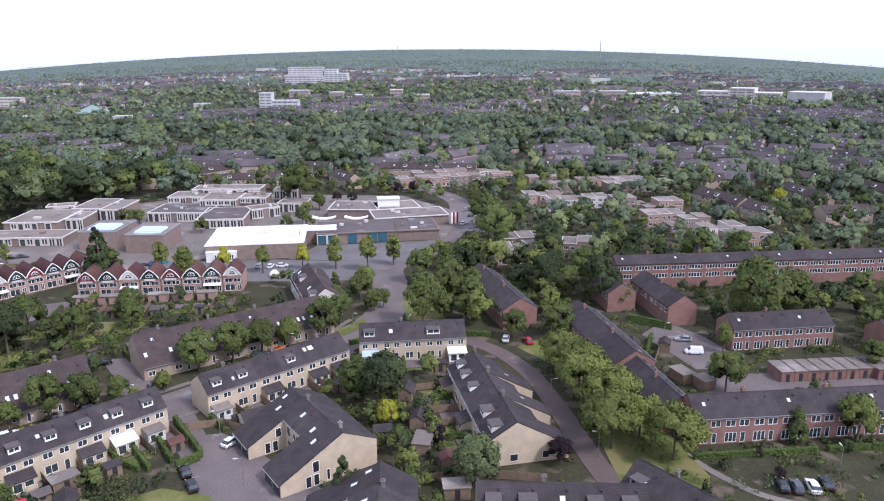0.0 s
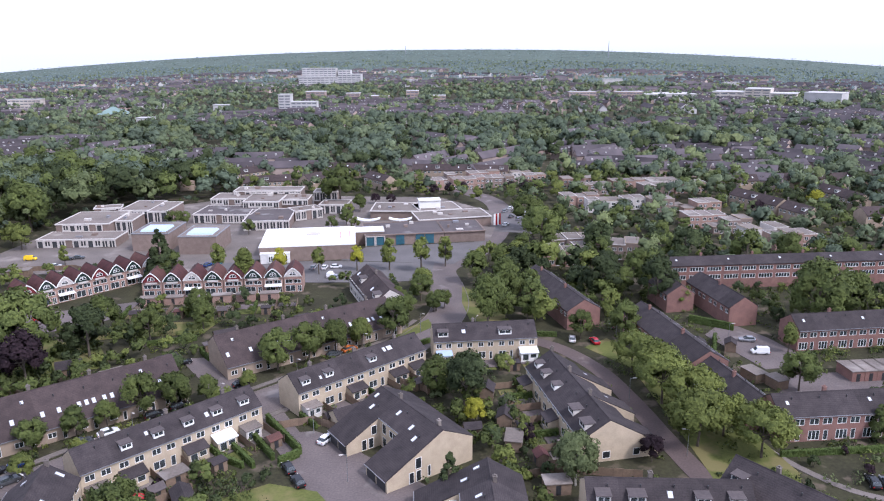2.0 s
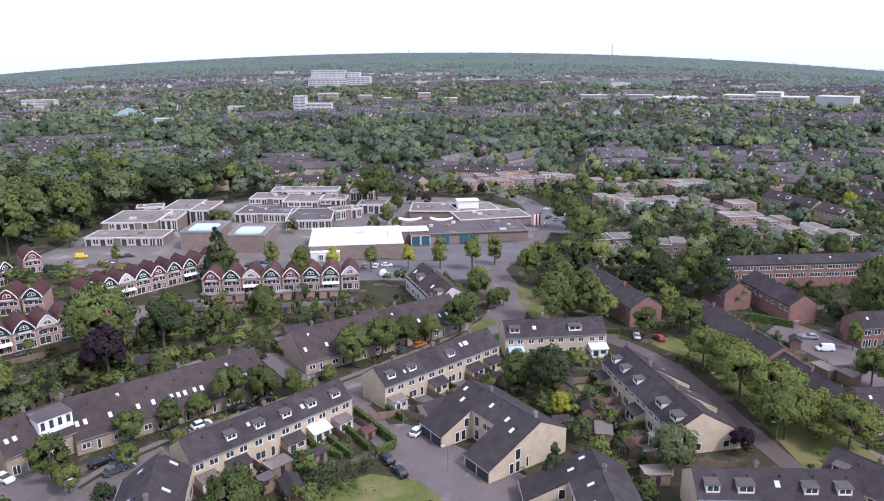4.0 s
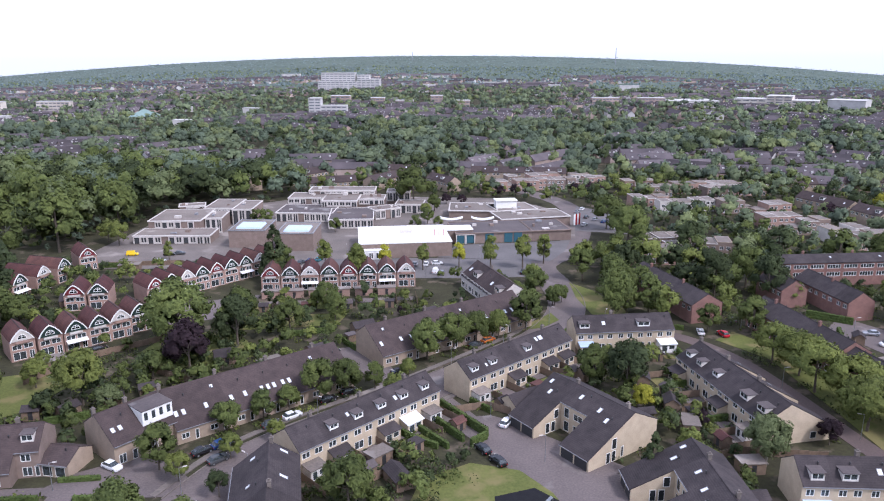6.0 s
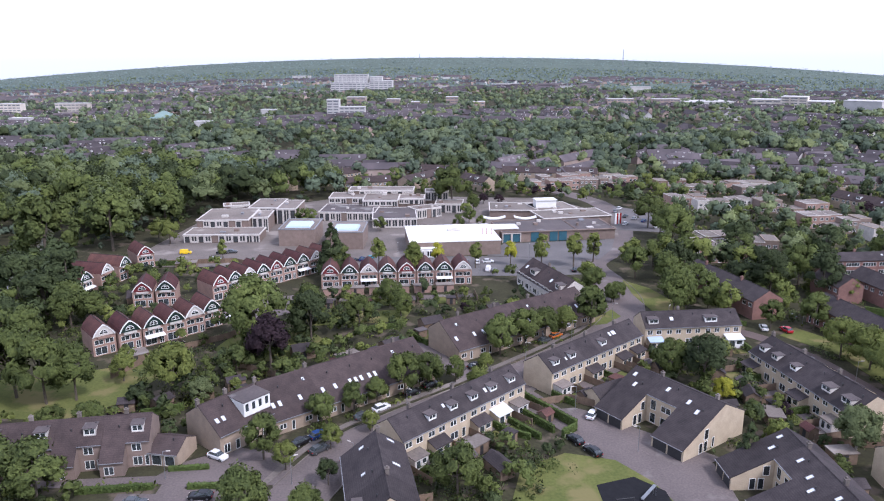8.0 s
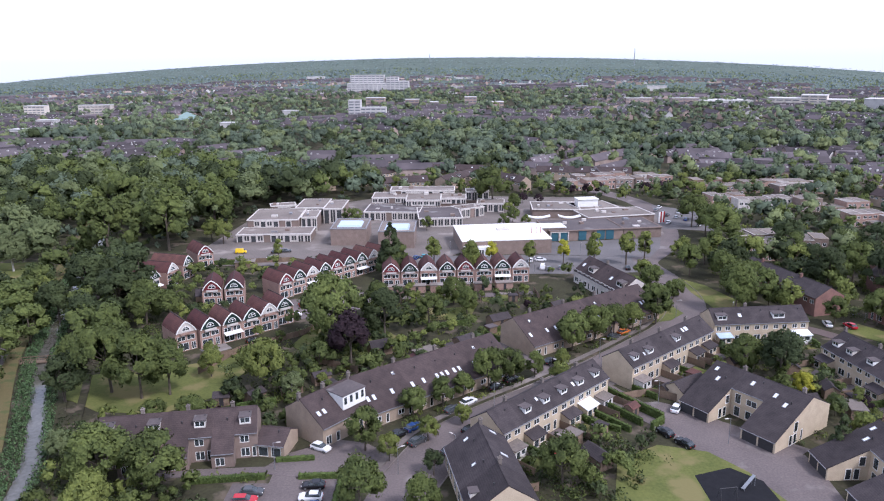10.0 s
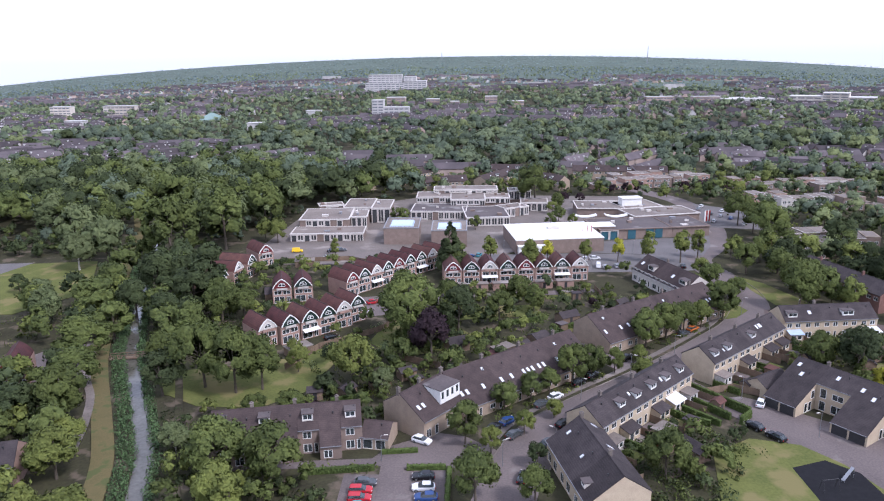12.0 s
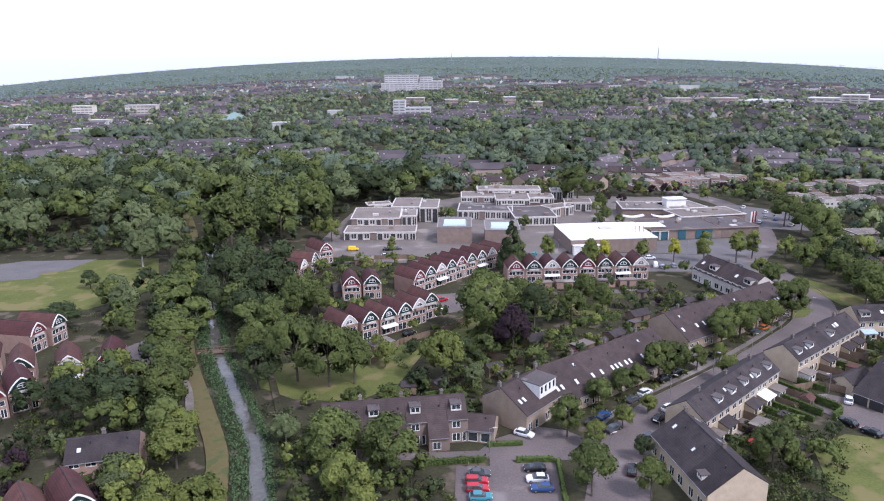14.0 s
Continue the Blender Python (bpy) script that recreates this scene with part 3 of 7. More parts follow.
    for x, yy in () if simple else ((w * 0.66, -df * 0.28),):
        g = Geo()
        zv = zr + yy * sf
        limb(g, (x, yy, zv - 0.1), (x, yy, zv + 0.42), 0.09, 0.09, 6)
        limb(g, (x, yy, zv + 0.42), (x, yy, zv + 0.55), 0.16, 0.12, 6)
        g.part("roof_vent", top, BLACK_WOOD)
    if extension:
        x0, x1, deep, z0, z1, tone, top_mat = extension
        ye = yf - deep
        g = Geo()
        holes_e = [(x0 + 0.4, (x0 + x1) / 2 - 0.15, 0.3, min(2.05, z0 - 0.2)), ((x0 + x1) / 2 + 0.15, x1 - 0.4, 0.9, min(2.05, z0 - 0.2))]
        holed_wall(g, x0, x1, -0.3, z0, ye, holes_e)
        for xx, turn in ((x0, -1), (x1, 1)):
            ring = [(xx, ye, -0.3), (xx, yf, -0.3), (xx, yf, z1), (xx, ye, z0)]
            g.poly(ring if turn > 0 else ring[::-1])
        ext = g.part("extension", top, tone)
        g = Geo()
        ring = [(x0 - 0.2, ye - 0.3, z0), (x1 + 0.2, ye - 0.3, z0), (x1 + 0.2, yf, z1), (x0 - 0.2, yf, z1)]
        g.solid(ring, [(x, y, z + 0.16) for x, y, z in ring])
        g.part("extension_roof", ext, top_mat)
        for h in holes_e:
            window(ext, *h, ye, bars=0)
    return top


TEMPLATES = {}
FOOT = []                                     # centre, half sizes and turn of each built footprint


def terrace(p0, p1, n, units, mirror=False, z=0.0, **common):
    """A row of n houses along the ridge line from p0 to p1; units: dicts that are used in turn."""
    length = math.hypot(p1[0] - p0[0], p1[1] - p0[1])
    w = length / n
    base = along(p0, p1, z)
    most = max({**common, **q}.get("df", 4.5) for q in units)
    turn = math.atan2(p1[1] - p0[1], p1[0] - p0[0])
    rear = common.get("db", 4.5)
    mid = ((p0[0] + p1[0]) / 2 + math.sin(turn) * (most - rear) / 2, (p0[1] + p1[1]) / 2 - math.cos(turn) * (most - rear) / 2)
    FOOT.append((*mid, length / 2, (most + rear) / 2, turn))
    for i in range(n):
        spec = {**common, **units[i % len(units)]}
        key = repr((round(w, 3), sorted((k, repr(v)) for k, v in spec.items())))
        m = base @ pose(i * w, 0, 0)
        if key in TEMPLATES:
            copy_thing(TEMPLATES[key], m)
        else:
            TEMPLATES[key] = house(w, **spec)
            TEMPLATES[key].matrix_basis = m


def upstairs(w, z=3.5, h=1.25):
    """Openings of a garden front: two windows above, a glazed door and a window below."""
    return ((0.7, w / 2 - 0.5, z, z + h, 1), (w / 2 + 0.5, w - 0.7, z, z + h, 1))


def front_openings(w, z=3.5):
    return (*upstairs(w, z), (0.7, w * 0.5, 0.5, 2.2, 1), (w * 0.68, w - 0.9, 0.1, 2.2, 0))


CREAM = "cream brick terraced house with a dark tiled roof and white-framed windows"
g_cream = dict(label=CREAM, group="cream brick terraces", holes=front_openings(5.85), back=upstairs(5.85))
DORM = (1.7, 0.28, 2.0, 1.15)
ext_cream = (0.5, 4.6, 2.2, 2.3, 3.1, BRICK_CREAM, ROOF_DARK)
ext_pale = (0.6, 4.0, 2.6, 2.4, 2.7, WHITE_WORN, GRAVEL_ROOF)
ext_glass = (0.5, 4.6, 2.4, 2.3, 3.1, BRICK_CREAM, PALE_PANE)
# three cream rows that follow the curved street
terrace((-82.6, 107.1), (-57.7, 132.0), 6, [
    dict(extension=ext_pale), dict(dormers=(DORM,), chimneys=((0.0, 0.5, 0.7),), extension=ext_cream),
    dict(dormers=(DORM,), skylights=((0.6, 0.5, 0.7, 0.9),)), dict(dormers=(DORM,), extension=ext_cream, chimneys=((0.0, 0.5, 0.7),)),
    dict(dormers=(DORM,), extension=ext_glass, skylights=((0.4, 0.35, 0.8, 1.1),)), dict(dormers=(DORM,), extension=ext_pale, chimneys=((0.0, 0.5, 0.7),))], **g_cream)
terrace((-51.0, 137.0), (-24.8, 160.2), 6, [
    dict(dormers=(DORM,), extension=ext_pale), dict(dormers=(DORM,), chimneys=((0.0, 0.5, 0.7),), skylights=((0.3, 0.3, 0.6, 0.9),)),
    dict(extension=ext_cream), dict(dormers=(DORM,), chimneys=((0.0, 0.5, 0.7),)),
    dict(skylights=((0.8, 0.55, 0.8, 1.2), (2.0, 0.55, 1.4, 1.2)), extension=ext_cream), dict(chimneys=((0.0, 0.5, 0.7),), extension=ext_cream)], **g_cream)
terrace((-20.6, 165.5), (5.4, 168.3), 5, [
    dict(dormers=((1.2, 0.25, 2.6, 1.3),), extension=(0.8, 4.4, 2.0, 2.3, 2.9, BRICK_CREAM, TEAL_GLASS)), dict(skylights=((2.0, 0.4, 1.0, 1.2),)),
    dict(chimneys=((0.0, 0.5, 0.7),)), dict(dormers=((0.8, 0.25, 3.2, 1.3),)), dict(extension=(0.6, 4.9, 2.6, 2.3, 2.9, WHITE, PALE_PANE))],
    label=CREAM, group="cream brick terraces", holes=front_openings(5.2), back=upstairs(5.2))
# the row that runs away from the viewer beside the green lane
terrace((6.6, 148.8), (13.2, 116.4), 6, [
    dict(dormers=(DORM,), chimneys=((0.0, 0.5, 0.7),), extension=ext_cream), dict(dormers=((1.0, 0.25, 2.0, 1.2),), back_skylights=((2.0, 0.45, 0.6, 0.9),), db=10.8, zb=2.7, back=((1.0, 2.2, 0.8, 2.0, 1),)),
    dict(dormers=(DORM,), chimneys=((0.0, 0.5, 0.7),)), dict(extension=ext_cream, back_skylights=((2.0, 0.45, 0.6, 0.9),), db=10.8, zb=2.7, back=((1.0, 2.2, 0.8, 2.0, 1),)),
    dict(dormers=((1.0, 0.25, 2.6, 1.3),), chimneys=((0.0, 0.5, 0.7),)), dict(dormers=((1.2, 0.25, 2.6, 1.3),), extension=ext_pale, db=10.4, zb=2.7, back=((1.0, 2.2, 0.8, 2.0, 1),), gable=((1, -1.2, 0.2, 0.7, 2.0), (1, 5.0, 6.2, 0.7, 2.0)))],
    label=CREAM, group="cream brick terraces", holes=front_openings(5.4), back=front_openings(5.4), df=5.8, zf=4.9, db=6.2, zb=4.6)
# the two L-shaped groups with long roofs that come down to black garages
COURT = "cream brick house with a long dark roof sloping to black garages"
court_units = [
    dict(df=12.4, zf=2.4, garage=True, skylights=((3.0, 0.62, 0.8, 1.3), (1.2, 0.8, 0.8, 1.2)), chimneys=((6.6, 0.6, 0.6),), gable=((1, -8.8, -7.9, 0.2, 2.2), (1, -7.3, -6.4, 0.2, 2.2), (1, -6.6, -5.6, 2.9, 4.6))),
    dict(df=5.0, zf=6.05, holes=((0.8, 2.2, 3.0, 5.2, 0), (3.4, 5.8, 3.4, 4.8, 1), (0.8, 2.2, 0.1, 2.3, 0), (3.4, 6.0, 0.3, 2.2, 1)), skylights=((2.6, 0.45, 0.8, 1.3),)),
    dict(df=12.4, zf=2.4, garage=True, skylights=((0.8, 0.72, 0.8, 1.3), (3.6, 0.62, 0.8, 1.3)), chimneys=((5.0, 0.7, 0.6),), gable=((1, -7.4, -6.5, 0.2, 2.2), (1, -5.9, -5.0, 0.2, 2.2), (1, -6.0, -4.9, 2.7, 4.7), (1, -3.4, -2.9, 0.4, 2.4)))]
terrace((-30.5, 131.2), (-17.8, 113.2), 3, court_units, label=COURT, group="garage court houses", db=7.0, zb=5.0, back=((1, 2.6, 3.2, 4.5, 1), (4, 5.6, 3.2, 4.5, 1)))
terrace((-10.4, 104.0), (-9.6, 79.0), 4, court_units, label=COURT, group="garage court houses", db=6.0, zb=5.0, back=((1, 2.6, 3.2, 4.5, 1), (4, 5.6, 3.2, 4.5, 1)))
# the row with large dormers at the lower edge
terrace((4.8, 98.1), (31.0, 97.0), 5, [
    dict(dormers=((1.5, 0.2, 2.2, 1.4),), extension=(0.5, 4.8, 2.4, 2.4, 2.7, WHITE, TEAL_GLASS)), dict(dormers=((1.3, 0.2, 2.6, 1.4),)),
    dict(skylights=((2.2, 0.4, 0.9, 1.2),), chimneys=((0.0, 0.3, 0.8),)), dict(dormers=((1.2, 0.2, 2.2, 1.3),)), dict(dormers=((1.2, 0.2, 2.2, 1.3),))],
    label=CREAM, group="cream brick terraces", holes=front_openings(5.2), back=upstairs(5.2))
terrace((31.6, 104.5), (45.0, 87.5), 3, [dict(dormers=((1.6, 0.25, 2.2, 1.3),)), dict(chimneys=((0.0, 0.4, 0.8),))],
        label=CREAM, group="cream brick terraces", holes=front_openings(6.5), back=upstairs(6.5), df=5.2, zf=4.9)
# the dark-roofed pair at the street corner
terrace((-84.4, 103.0), (-80.2, 82.5), 3, [
    dict(skylights=((2.0, 0.5, 0.8, 1.1),), back_skylights=((1.0, 0.4, 0.8, 1.6),), chimneys=((0.4, 0.4, 0.7),)), dict(skylights=((3.0, 0.45, 0.7, 0.9),), back_skylights=((2.0, 0.4, 0.8, 1.6),)),
    dict(dormers=((2.0, 0.15, 1.6, 1.0),), chimneys=((0.0, 0.4, 0.7),))],
    label="cream brick corner house with a black-brown tiled roof", group="corner houses", holes=((0.8, 2.4, 0.3, 2.2, 1), (3.8, 5.6, 0.3, 2.2, 1)),
    back=front_openings(6.8), df=6.4, zf=3.9, db=5.2, zb=5.0)
# brown rows with long roofs, low eaves and skylights on the street side
LONG = "brown-roofed terraced house with low eaves and white skylights"
long_units = [
    dict(skylights=((0.7, 0.30, 0.8, 1.4), (2.2, 0.30, 0.8, 1.4)), chimneys=((0.0, 0.3, 0.9),)),
    dict(skylights=((1.0, 0.30, 0.8, 1.4), (3.6, 0.72, 0.7, 0.9))),
    dict(skylights=((0.6, 0.30, 0.8, 1.4), (3.6, 0.3, 0.8, 1.4)), chimneys=((0.0, 0.3, 0.9),)),
    dict(skylights=((1.6, 0.30, 0.8, 1.4), (3.0, 0.30, 0.8, 1.4), (4.4, 0.3, 0.8, 1.4)))]
long_common = dict(label=LONG, group="long-roofed terraces", roof=ROOF_BROWN, wall=BRICK_BUFF, df=8.8, zf=3.1, db=5.0, zb=5.2,
                   holes=((0.9, 2.5, 0.9, 2.1, 1), (3.6, 4.4, 0.1, 2.2, 0)), back=upstairs(5.8))
terrace((-111.0, 122.5), (-79.6, 147.9), 7, long_units, **long_common)
terrace((-73.5, 158.6), (-34.0, 187.2), 8, long_units[1:] + long_units[:1], **long_common)
# the kinked end house with the white box dormer
terrace((-119.4, 112.2), (-111.4, 122.0), 2, [
    dict(skylights=((1.0, 0.35, 0.8, 1.2), (2.4, 0.35, 0.8, 1.2)), chimneys=((0.3, 0.5, 0.9),)),
    dict(dormers=((0.2, 0.22, 6.2, 3.0),), chimneys=((0.0, 0.3, 0.9),))],
    label="buff brick end house with a brown roof and wide white dormer", group="long-roofed terraces", roof=ROOF_BROWN, wall=BRICK_BUFF, df=7.0, zf=4.2, db=5.0, zb=5.2,
    holes=((0.8, 2.2, 0.3, 2.2, 1), (3.4, 4.4, 0.1, 2.2, 0)), back=upstairs(6.3))
# the row that faces the small car park
FACE = "brown-roofed terraced house with a sweeping catslide roof"
terrace((-155.5, 104.4), (-127.0, 109.6), 7, [
    dict(dormers=((0.9, 0.34, 2.1, 1.45),), holes=((0.9, 2.6, 3.2, 4.7, 1), (0.9, 2.6, 0.3, 2.1, 1), (3.0, 3.8, 0.1, 2.2, 0))),
    dict(df=7.6, zf=2.9, chimneys=((3.6, 0.4, 0.8),), holes=((0.7, 2.4, 0.3, 2.0, 1),))],
    label=FACE, group="car park terrace", roof=ROOF_BROWN, wall=BRICK_BROWN, back=((0.6, 1.8, 3.4, 4.6, 1), (2.4, 3.6, 3.4, 4.6, 1)), df=4.8, zf=5.2)
terrace((-126.2, 109.0), (-120.4, 108.0), 1, [dict()], label="low brown-roofed garage between two houses", group="car park terrace", name="garage",
        roof=ROOF_BROWN, wall=BRICK_BUFF, df=4.0, db=3.5, zr=4.4, zf=2.6, zb=2.6, holes=((0.6, 2.6, 0.05, 2.1, 0), (3.2, 5.2, 0.05, 2.1, 0)))
# the short row by the shops' car park, seen end on
terrace((-42.5, 219.0), (-33.0, 193.0), 5, [dict(skylights=((1.6, 0.4, 1.2, 1.4),)), dict(dormers=((1.2, 0.3, 3.2, 1.6),)), dict(chimneys=((0.0, 0.3, 0.9),))],
        label="brown terraced house with pale walls beside the car park", group="car park end row", roof=ROOF_BROWN, wall=WHITE_WORN, holes=front_openings(5.5), back=front_openings(5.5), df=6.0, zf=4.0, db=5.0)

# red brick rows beyond the green lane
RED = "red brick terraced house with a dark roof and white window bands"
red_common = dict(label=RED, group="red brick terraces", wall=BRICK_RED, holes=((0.5, 2.5, 3.5, 4.9, 1), (3.2, 5.2, 3.5, 4.9, 1), (0.5, 2.9, 0.2, 2.3, 2), (3.6, 4.6, 0.1, 2.3, 0)), back=upstairs(5.6), zf=5.5, zb=5.5)
red_units = [dict(skylights=((2.2, 0.5, 0.7, 0.9),)), dict(), dict(chimneys=((0.0, 0.4, 0.7),))]
terrace((46.6, 127.8), (43.0, 147.6), 4, red_units, **{**red_common, "zr": 7.4, "zf": 4.4, "zb": 4.4, "holes": red_common["holes"][2:], "back": ((0.6, 2.4, 0.2, 2.2, 1), (3.0, 4.4, 0.2, 2.2, 1))})
terrace((42.9, 147.8), (36.4, 182.0), 6, red_units, **{**red_common, "df": 5.2, "db": 5.2, "back": front_openings(5.7)})
terrace((47.2, 126.6), (104.0, 131.6), 10, red_units, **red_common)
terrace((54.8, 220.4), (147.0, 227.8), 16, red_units, **{**red_common, "zr": 9.9, "zf": 8.0, "zb": 8.0, "holes": ((0.5, 5.2, 3.2, 4.7, 4), (0.5, 5.2, 5.9, 7.3, 4))}, simple=True)
terrace((72.0, 171.0), (99.0, 174.2), 5, red_units, **red_common)
terrace((65.8, 184.6), (61.8, 209.0), 4, red_units, **red_common)
terrace((52.0, 196.0), (50.0, 209.0), 2, red_units, **red_common)
terrace((21.2, 183.4), (12.0, 217.5), 6, red_units, **{**red_common, "df": 5.2, "db": 5.2})
terrace((108.0, 166.0), (140.0, 171.0), 6, red_units, **red_common, simple=True)


def arch_house(w, deep, panel, awning=False, terracotta=False):
    """A narrow house whose gable, edged with a white arch, looks along -y; 0 to w in x, deep in y."""
    top = thing("arched_gable_house", "pink brick house, red roof and white arched gable", "house", "arched gable rows")
    ze, rise_up, n = 5.3, 3.1, 12

    def arc(half, high):
        """A pointed arch with slightly swelling sides, springing at the eaves."""
        pts = []
        for k in range(n + 1):
            u = -1 + 2 * k / n
            pts.append((w / 2 + half * u, ze - 0.1 + high * max(0.0, 1 - abs(u) ** 1.3) ** 0.8))
        return pts
    g = Geo()
    holes = ((0.5, w / 2 - 0.2, 2.9, 4.2), (w / 2 + 0.2, w - 0.5, 2.9, 4.2), (0.5, w * 0.6, 0.2, 2.3), (w * 0.72, w - 0.4, 0.1, 2.2))
    holed_wall(g, 0, w, -0.3, ze, 0, holes)
    holed_wall(g, 0, w, -0.3, ze, deep, [], out=1)
    g.poly([(0, 0, -0.3), (0, 0, ze), (0, deep, ze), (0, deep, -0.3)])
    g.poly([(w, 0, -0.3), (w, deep, -0.3), (w, deep, ze), (w, 0, ze)])
    back = [(x, deep, z - 0.1) for x, z in arc(w / 2, rise_up)]
    g.poly(back[::-1])
    g.part("wall", top, BRICK_PINK)
    for h in holes:
        window(top, *h, 0)
    # the swelling red roof, laid in strips from eaves to ridge
    g, line = Geo(), arc(w / 2 - 0.02, rise_up)
    g.sweep([[(x, -0.35, z - 0.18), (x, deep + 0.2, z - 0.18), (x, deep + 0.2, z), (x, -0.35, z)] for x, z in line])
    g.part("roof", top, ROOF_RED)
    g = Geo()
    g.box(w / 2 - 0.12, 0.2, ze + rise_up - 0.12, w / 2 + 0.12, deep + 0.2, ze + rise_up + 0.02)
    g.part("ridge", top, ROOF_BROWN)
    # the arch: a white band, the coloured panel and the window within it
    g = Geo()
    outer, inner = arc(w / 2 - 0.06, rise_up - 0.06), arc(w / 2 - 0.36, rise_up - 0.38)
    g.sweep([[(xd, -0.56, zd), (xa, -0.56, za), (xa, -0.36, za), (xd, -0.36, zd)] for (xa, za), (xd, zd) in zip(outer, inner)])
    g.part("arch_trim", top, WHITE, label="white arched bargeboard")
    g = Geo()
    g.solid([(x, -0.02, z) for x, z in inner], [(x, -0.34, z) for x, z in inner])
    fill = g.part("gable_panel", top, panel)
    # half-round window with white bars
    g, z0, r = Geo(), ze + 0.45, w * 0.19
    for k in range(8):
        a, b = math.pi * k / 8, math.pi * (k + 1) / 8
        for r0, r1 in ((r - 0.12, r),):
            ring = [(w / 2 + r0 * math.cos(a), z0 + r0 * math.sin(a)), (w / 2 + r1 * math.cos(a), z0 + r1 * math.sin(a)), (w / 2 + r1 * math.cos(b), z0 + r1 * math.sin(b)), (w / 2 + r0 * math.cos(b), z0 + r0 * math.sin(b))]
            g.solid([(x, -0.34, z) for x, z in ring], [(x, -0.42, z) for x, z in ring])
    g.box(w / 2 - r, -0.42, z0 - 0.1, w / 2 + r, -0.35, z0)
    g.box(w / 2 - 0.05, -0.42, z0, w / 2 + 0.05, -0.35, z0 + r - 0.1)
    g.box(w / 2 - r + 0.1, -0.42, z0 + r * 0.45, w / 2 + r - 0.1, -0.35, z0 + r * 0.45 + 0.08)
    win = g.part("window", fill, WHITE)
    g = Geo()
    disc = [(w / 2 + (r - 0.11) * math.cos(math.pi * k / 8), z0 + (r - 0.11) * math.sin(math.pi * k / 8)) for k in range(9)]
    g.solid([(x, -0.345, z) for x, z in disc], [(x, -0.365, z) for x, z in disc])
    g.part("pane", win, GLASS)
    g = Geo()
    g.box(w * 0.22, -0.62, ze - 0.75, w * 0.78, -0.02, ze - 0.22)
    g.part("balcony", top, WHITE_WORN if panel is not WHITE_WORN else BRICK_PINK)
    if awning:
        g = Geo()
        g.solid([(0.3, -1.6, 2.5), (w - 0.3, -1.6, 2.5), (w - 0.3, 0, 2.95), (0.3, 0, 2.95)], [(0.3, -1.6, 2.56), (w - 0.3, -1.6, 2.56), (w - 0.3, 0, 3.01), (0.3, 0, 3.01)])
        g.part("awning", top, WHITE)
    return top


ARCH = {}


def arch_row(points, facing, deep=9.0, w=6.0, panels=(2, 1, 0, 1, 2, 1, 1, 0)):
    """Arched houses whose gable centres stand at points; facing: degrees their fronts are turned from -y."""
    for i, (x, y) in enumerate(points):
        key = (panels[i % len(panels)], i % 4 == 2, w, deep)
        m = pose(x, y, 0, 0, 0, facing) @ pose(-w / 2, 0, 0)
        c, s = math.cos(radians(facing)), math.sin(radians(facing))
        FOOT.append((x - s * deep / 2, y + c * deep / 2, w / 2, deep / 2, radians(facing)))
        if key in ARCH:
            copy_thing(ARCH[key], m)
        else:
            ARCH[key] = arch_house(w, deep, (WHITE_WORN, GREEN_PANEL, RED_PANEL)[key[0]], key[1])
            ARCH[key].matrix_basis = m


def spaced(a, b, n):
    return [(a[0] + (b[0] - a[0]) * i / (n - 1), a[1] + (b[1] - a[1]) * i / (n - 1)) for i in range(n)]


arch_row(spaced((-109.5, 211.5), (-66.0, 216.6), 8), 6.6)
arch_row([(-142.1, 200.1), (-138.8, 204.6), (-135.3, 208.7), (-131.9, 213.0), (-128.5, 217.2), (-124.9, 221.4), (-121.2, 225.5), (-117.4, 229.7), (-113.4, 233.7)], 47, deep=9.5, w=5.5)
arch_row([(-158.6, 157.0), (-153.2, 160.0), (-148.5, 163.6), (-144.2, 167.4), (-140.4, 171.6), (-137.2, 176.4)], 42, deep=9.0, w=5.7, panels=(0, 1, 1, 1, 0, 1))
arch_row([(-163.4, 192.8), (-157.0, 194.4)], 14, deep=9.0)
arch_row([(-180.0, 236.0)], 40, deep=11)
arch_row([(-181.5, 222.0), (-183.5, 213.0), (-186.0, 204.0)], 75, deep=13, panels=(1, 0, 1))
terrace((-200.5, 91.4), (-188.2, 95.0), 2, [dict(skylights=((2.0, 0.4, 0.8, 1.0),)), dict(chimneys=((0.0, 0.4, 0.8),))], label="dark-roofed brick house beside the canal path", group="canal houses",
        wall=BRICK_PINK, zr=7.5, zf=4.6, zb=4.6, holes=front_openings(6.2)[:3], back=upstairs(6.2, 2.6))
arch_row([(-189.0, 73.5), (-193.5, 69.0)], 42, deep=10, panels=(1, 1))
arch_row([(-228.5, 111.5), (-224.5, 116.5)], 40, deep=10)
arch_row([(-243.0, 132.0), (-231.5, 127.0), (-220.6, 128.5)], 30, deep=10)
arch_row([(-212.5, 131.5)], 20, deep=10)
arch_row([(-241.0, 150.0), (-239.0, 156.5)], 80, deep=11)

# ---- shopping centre ----


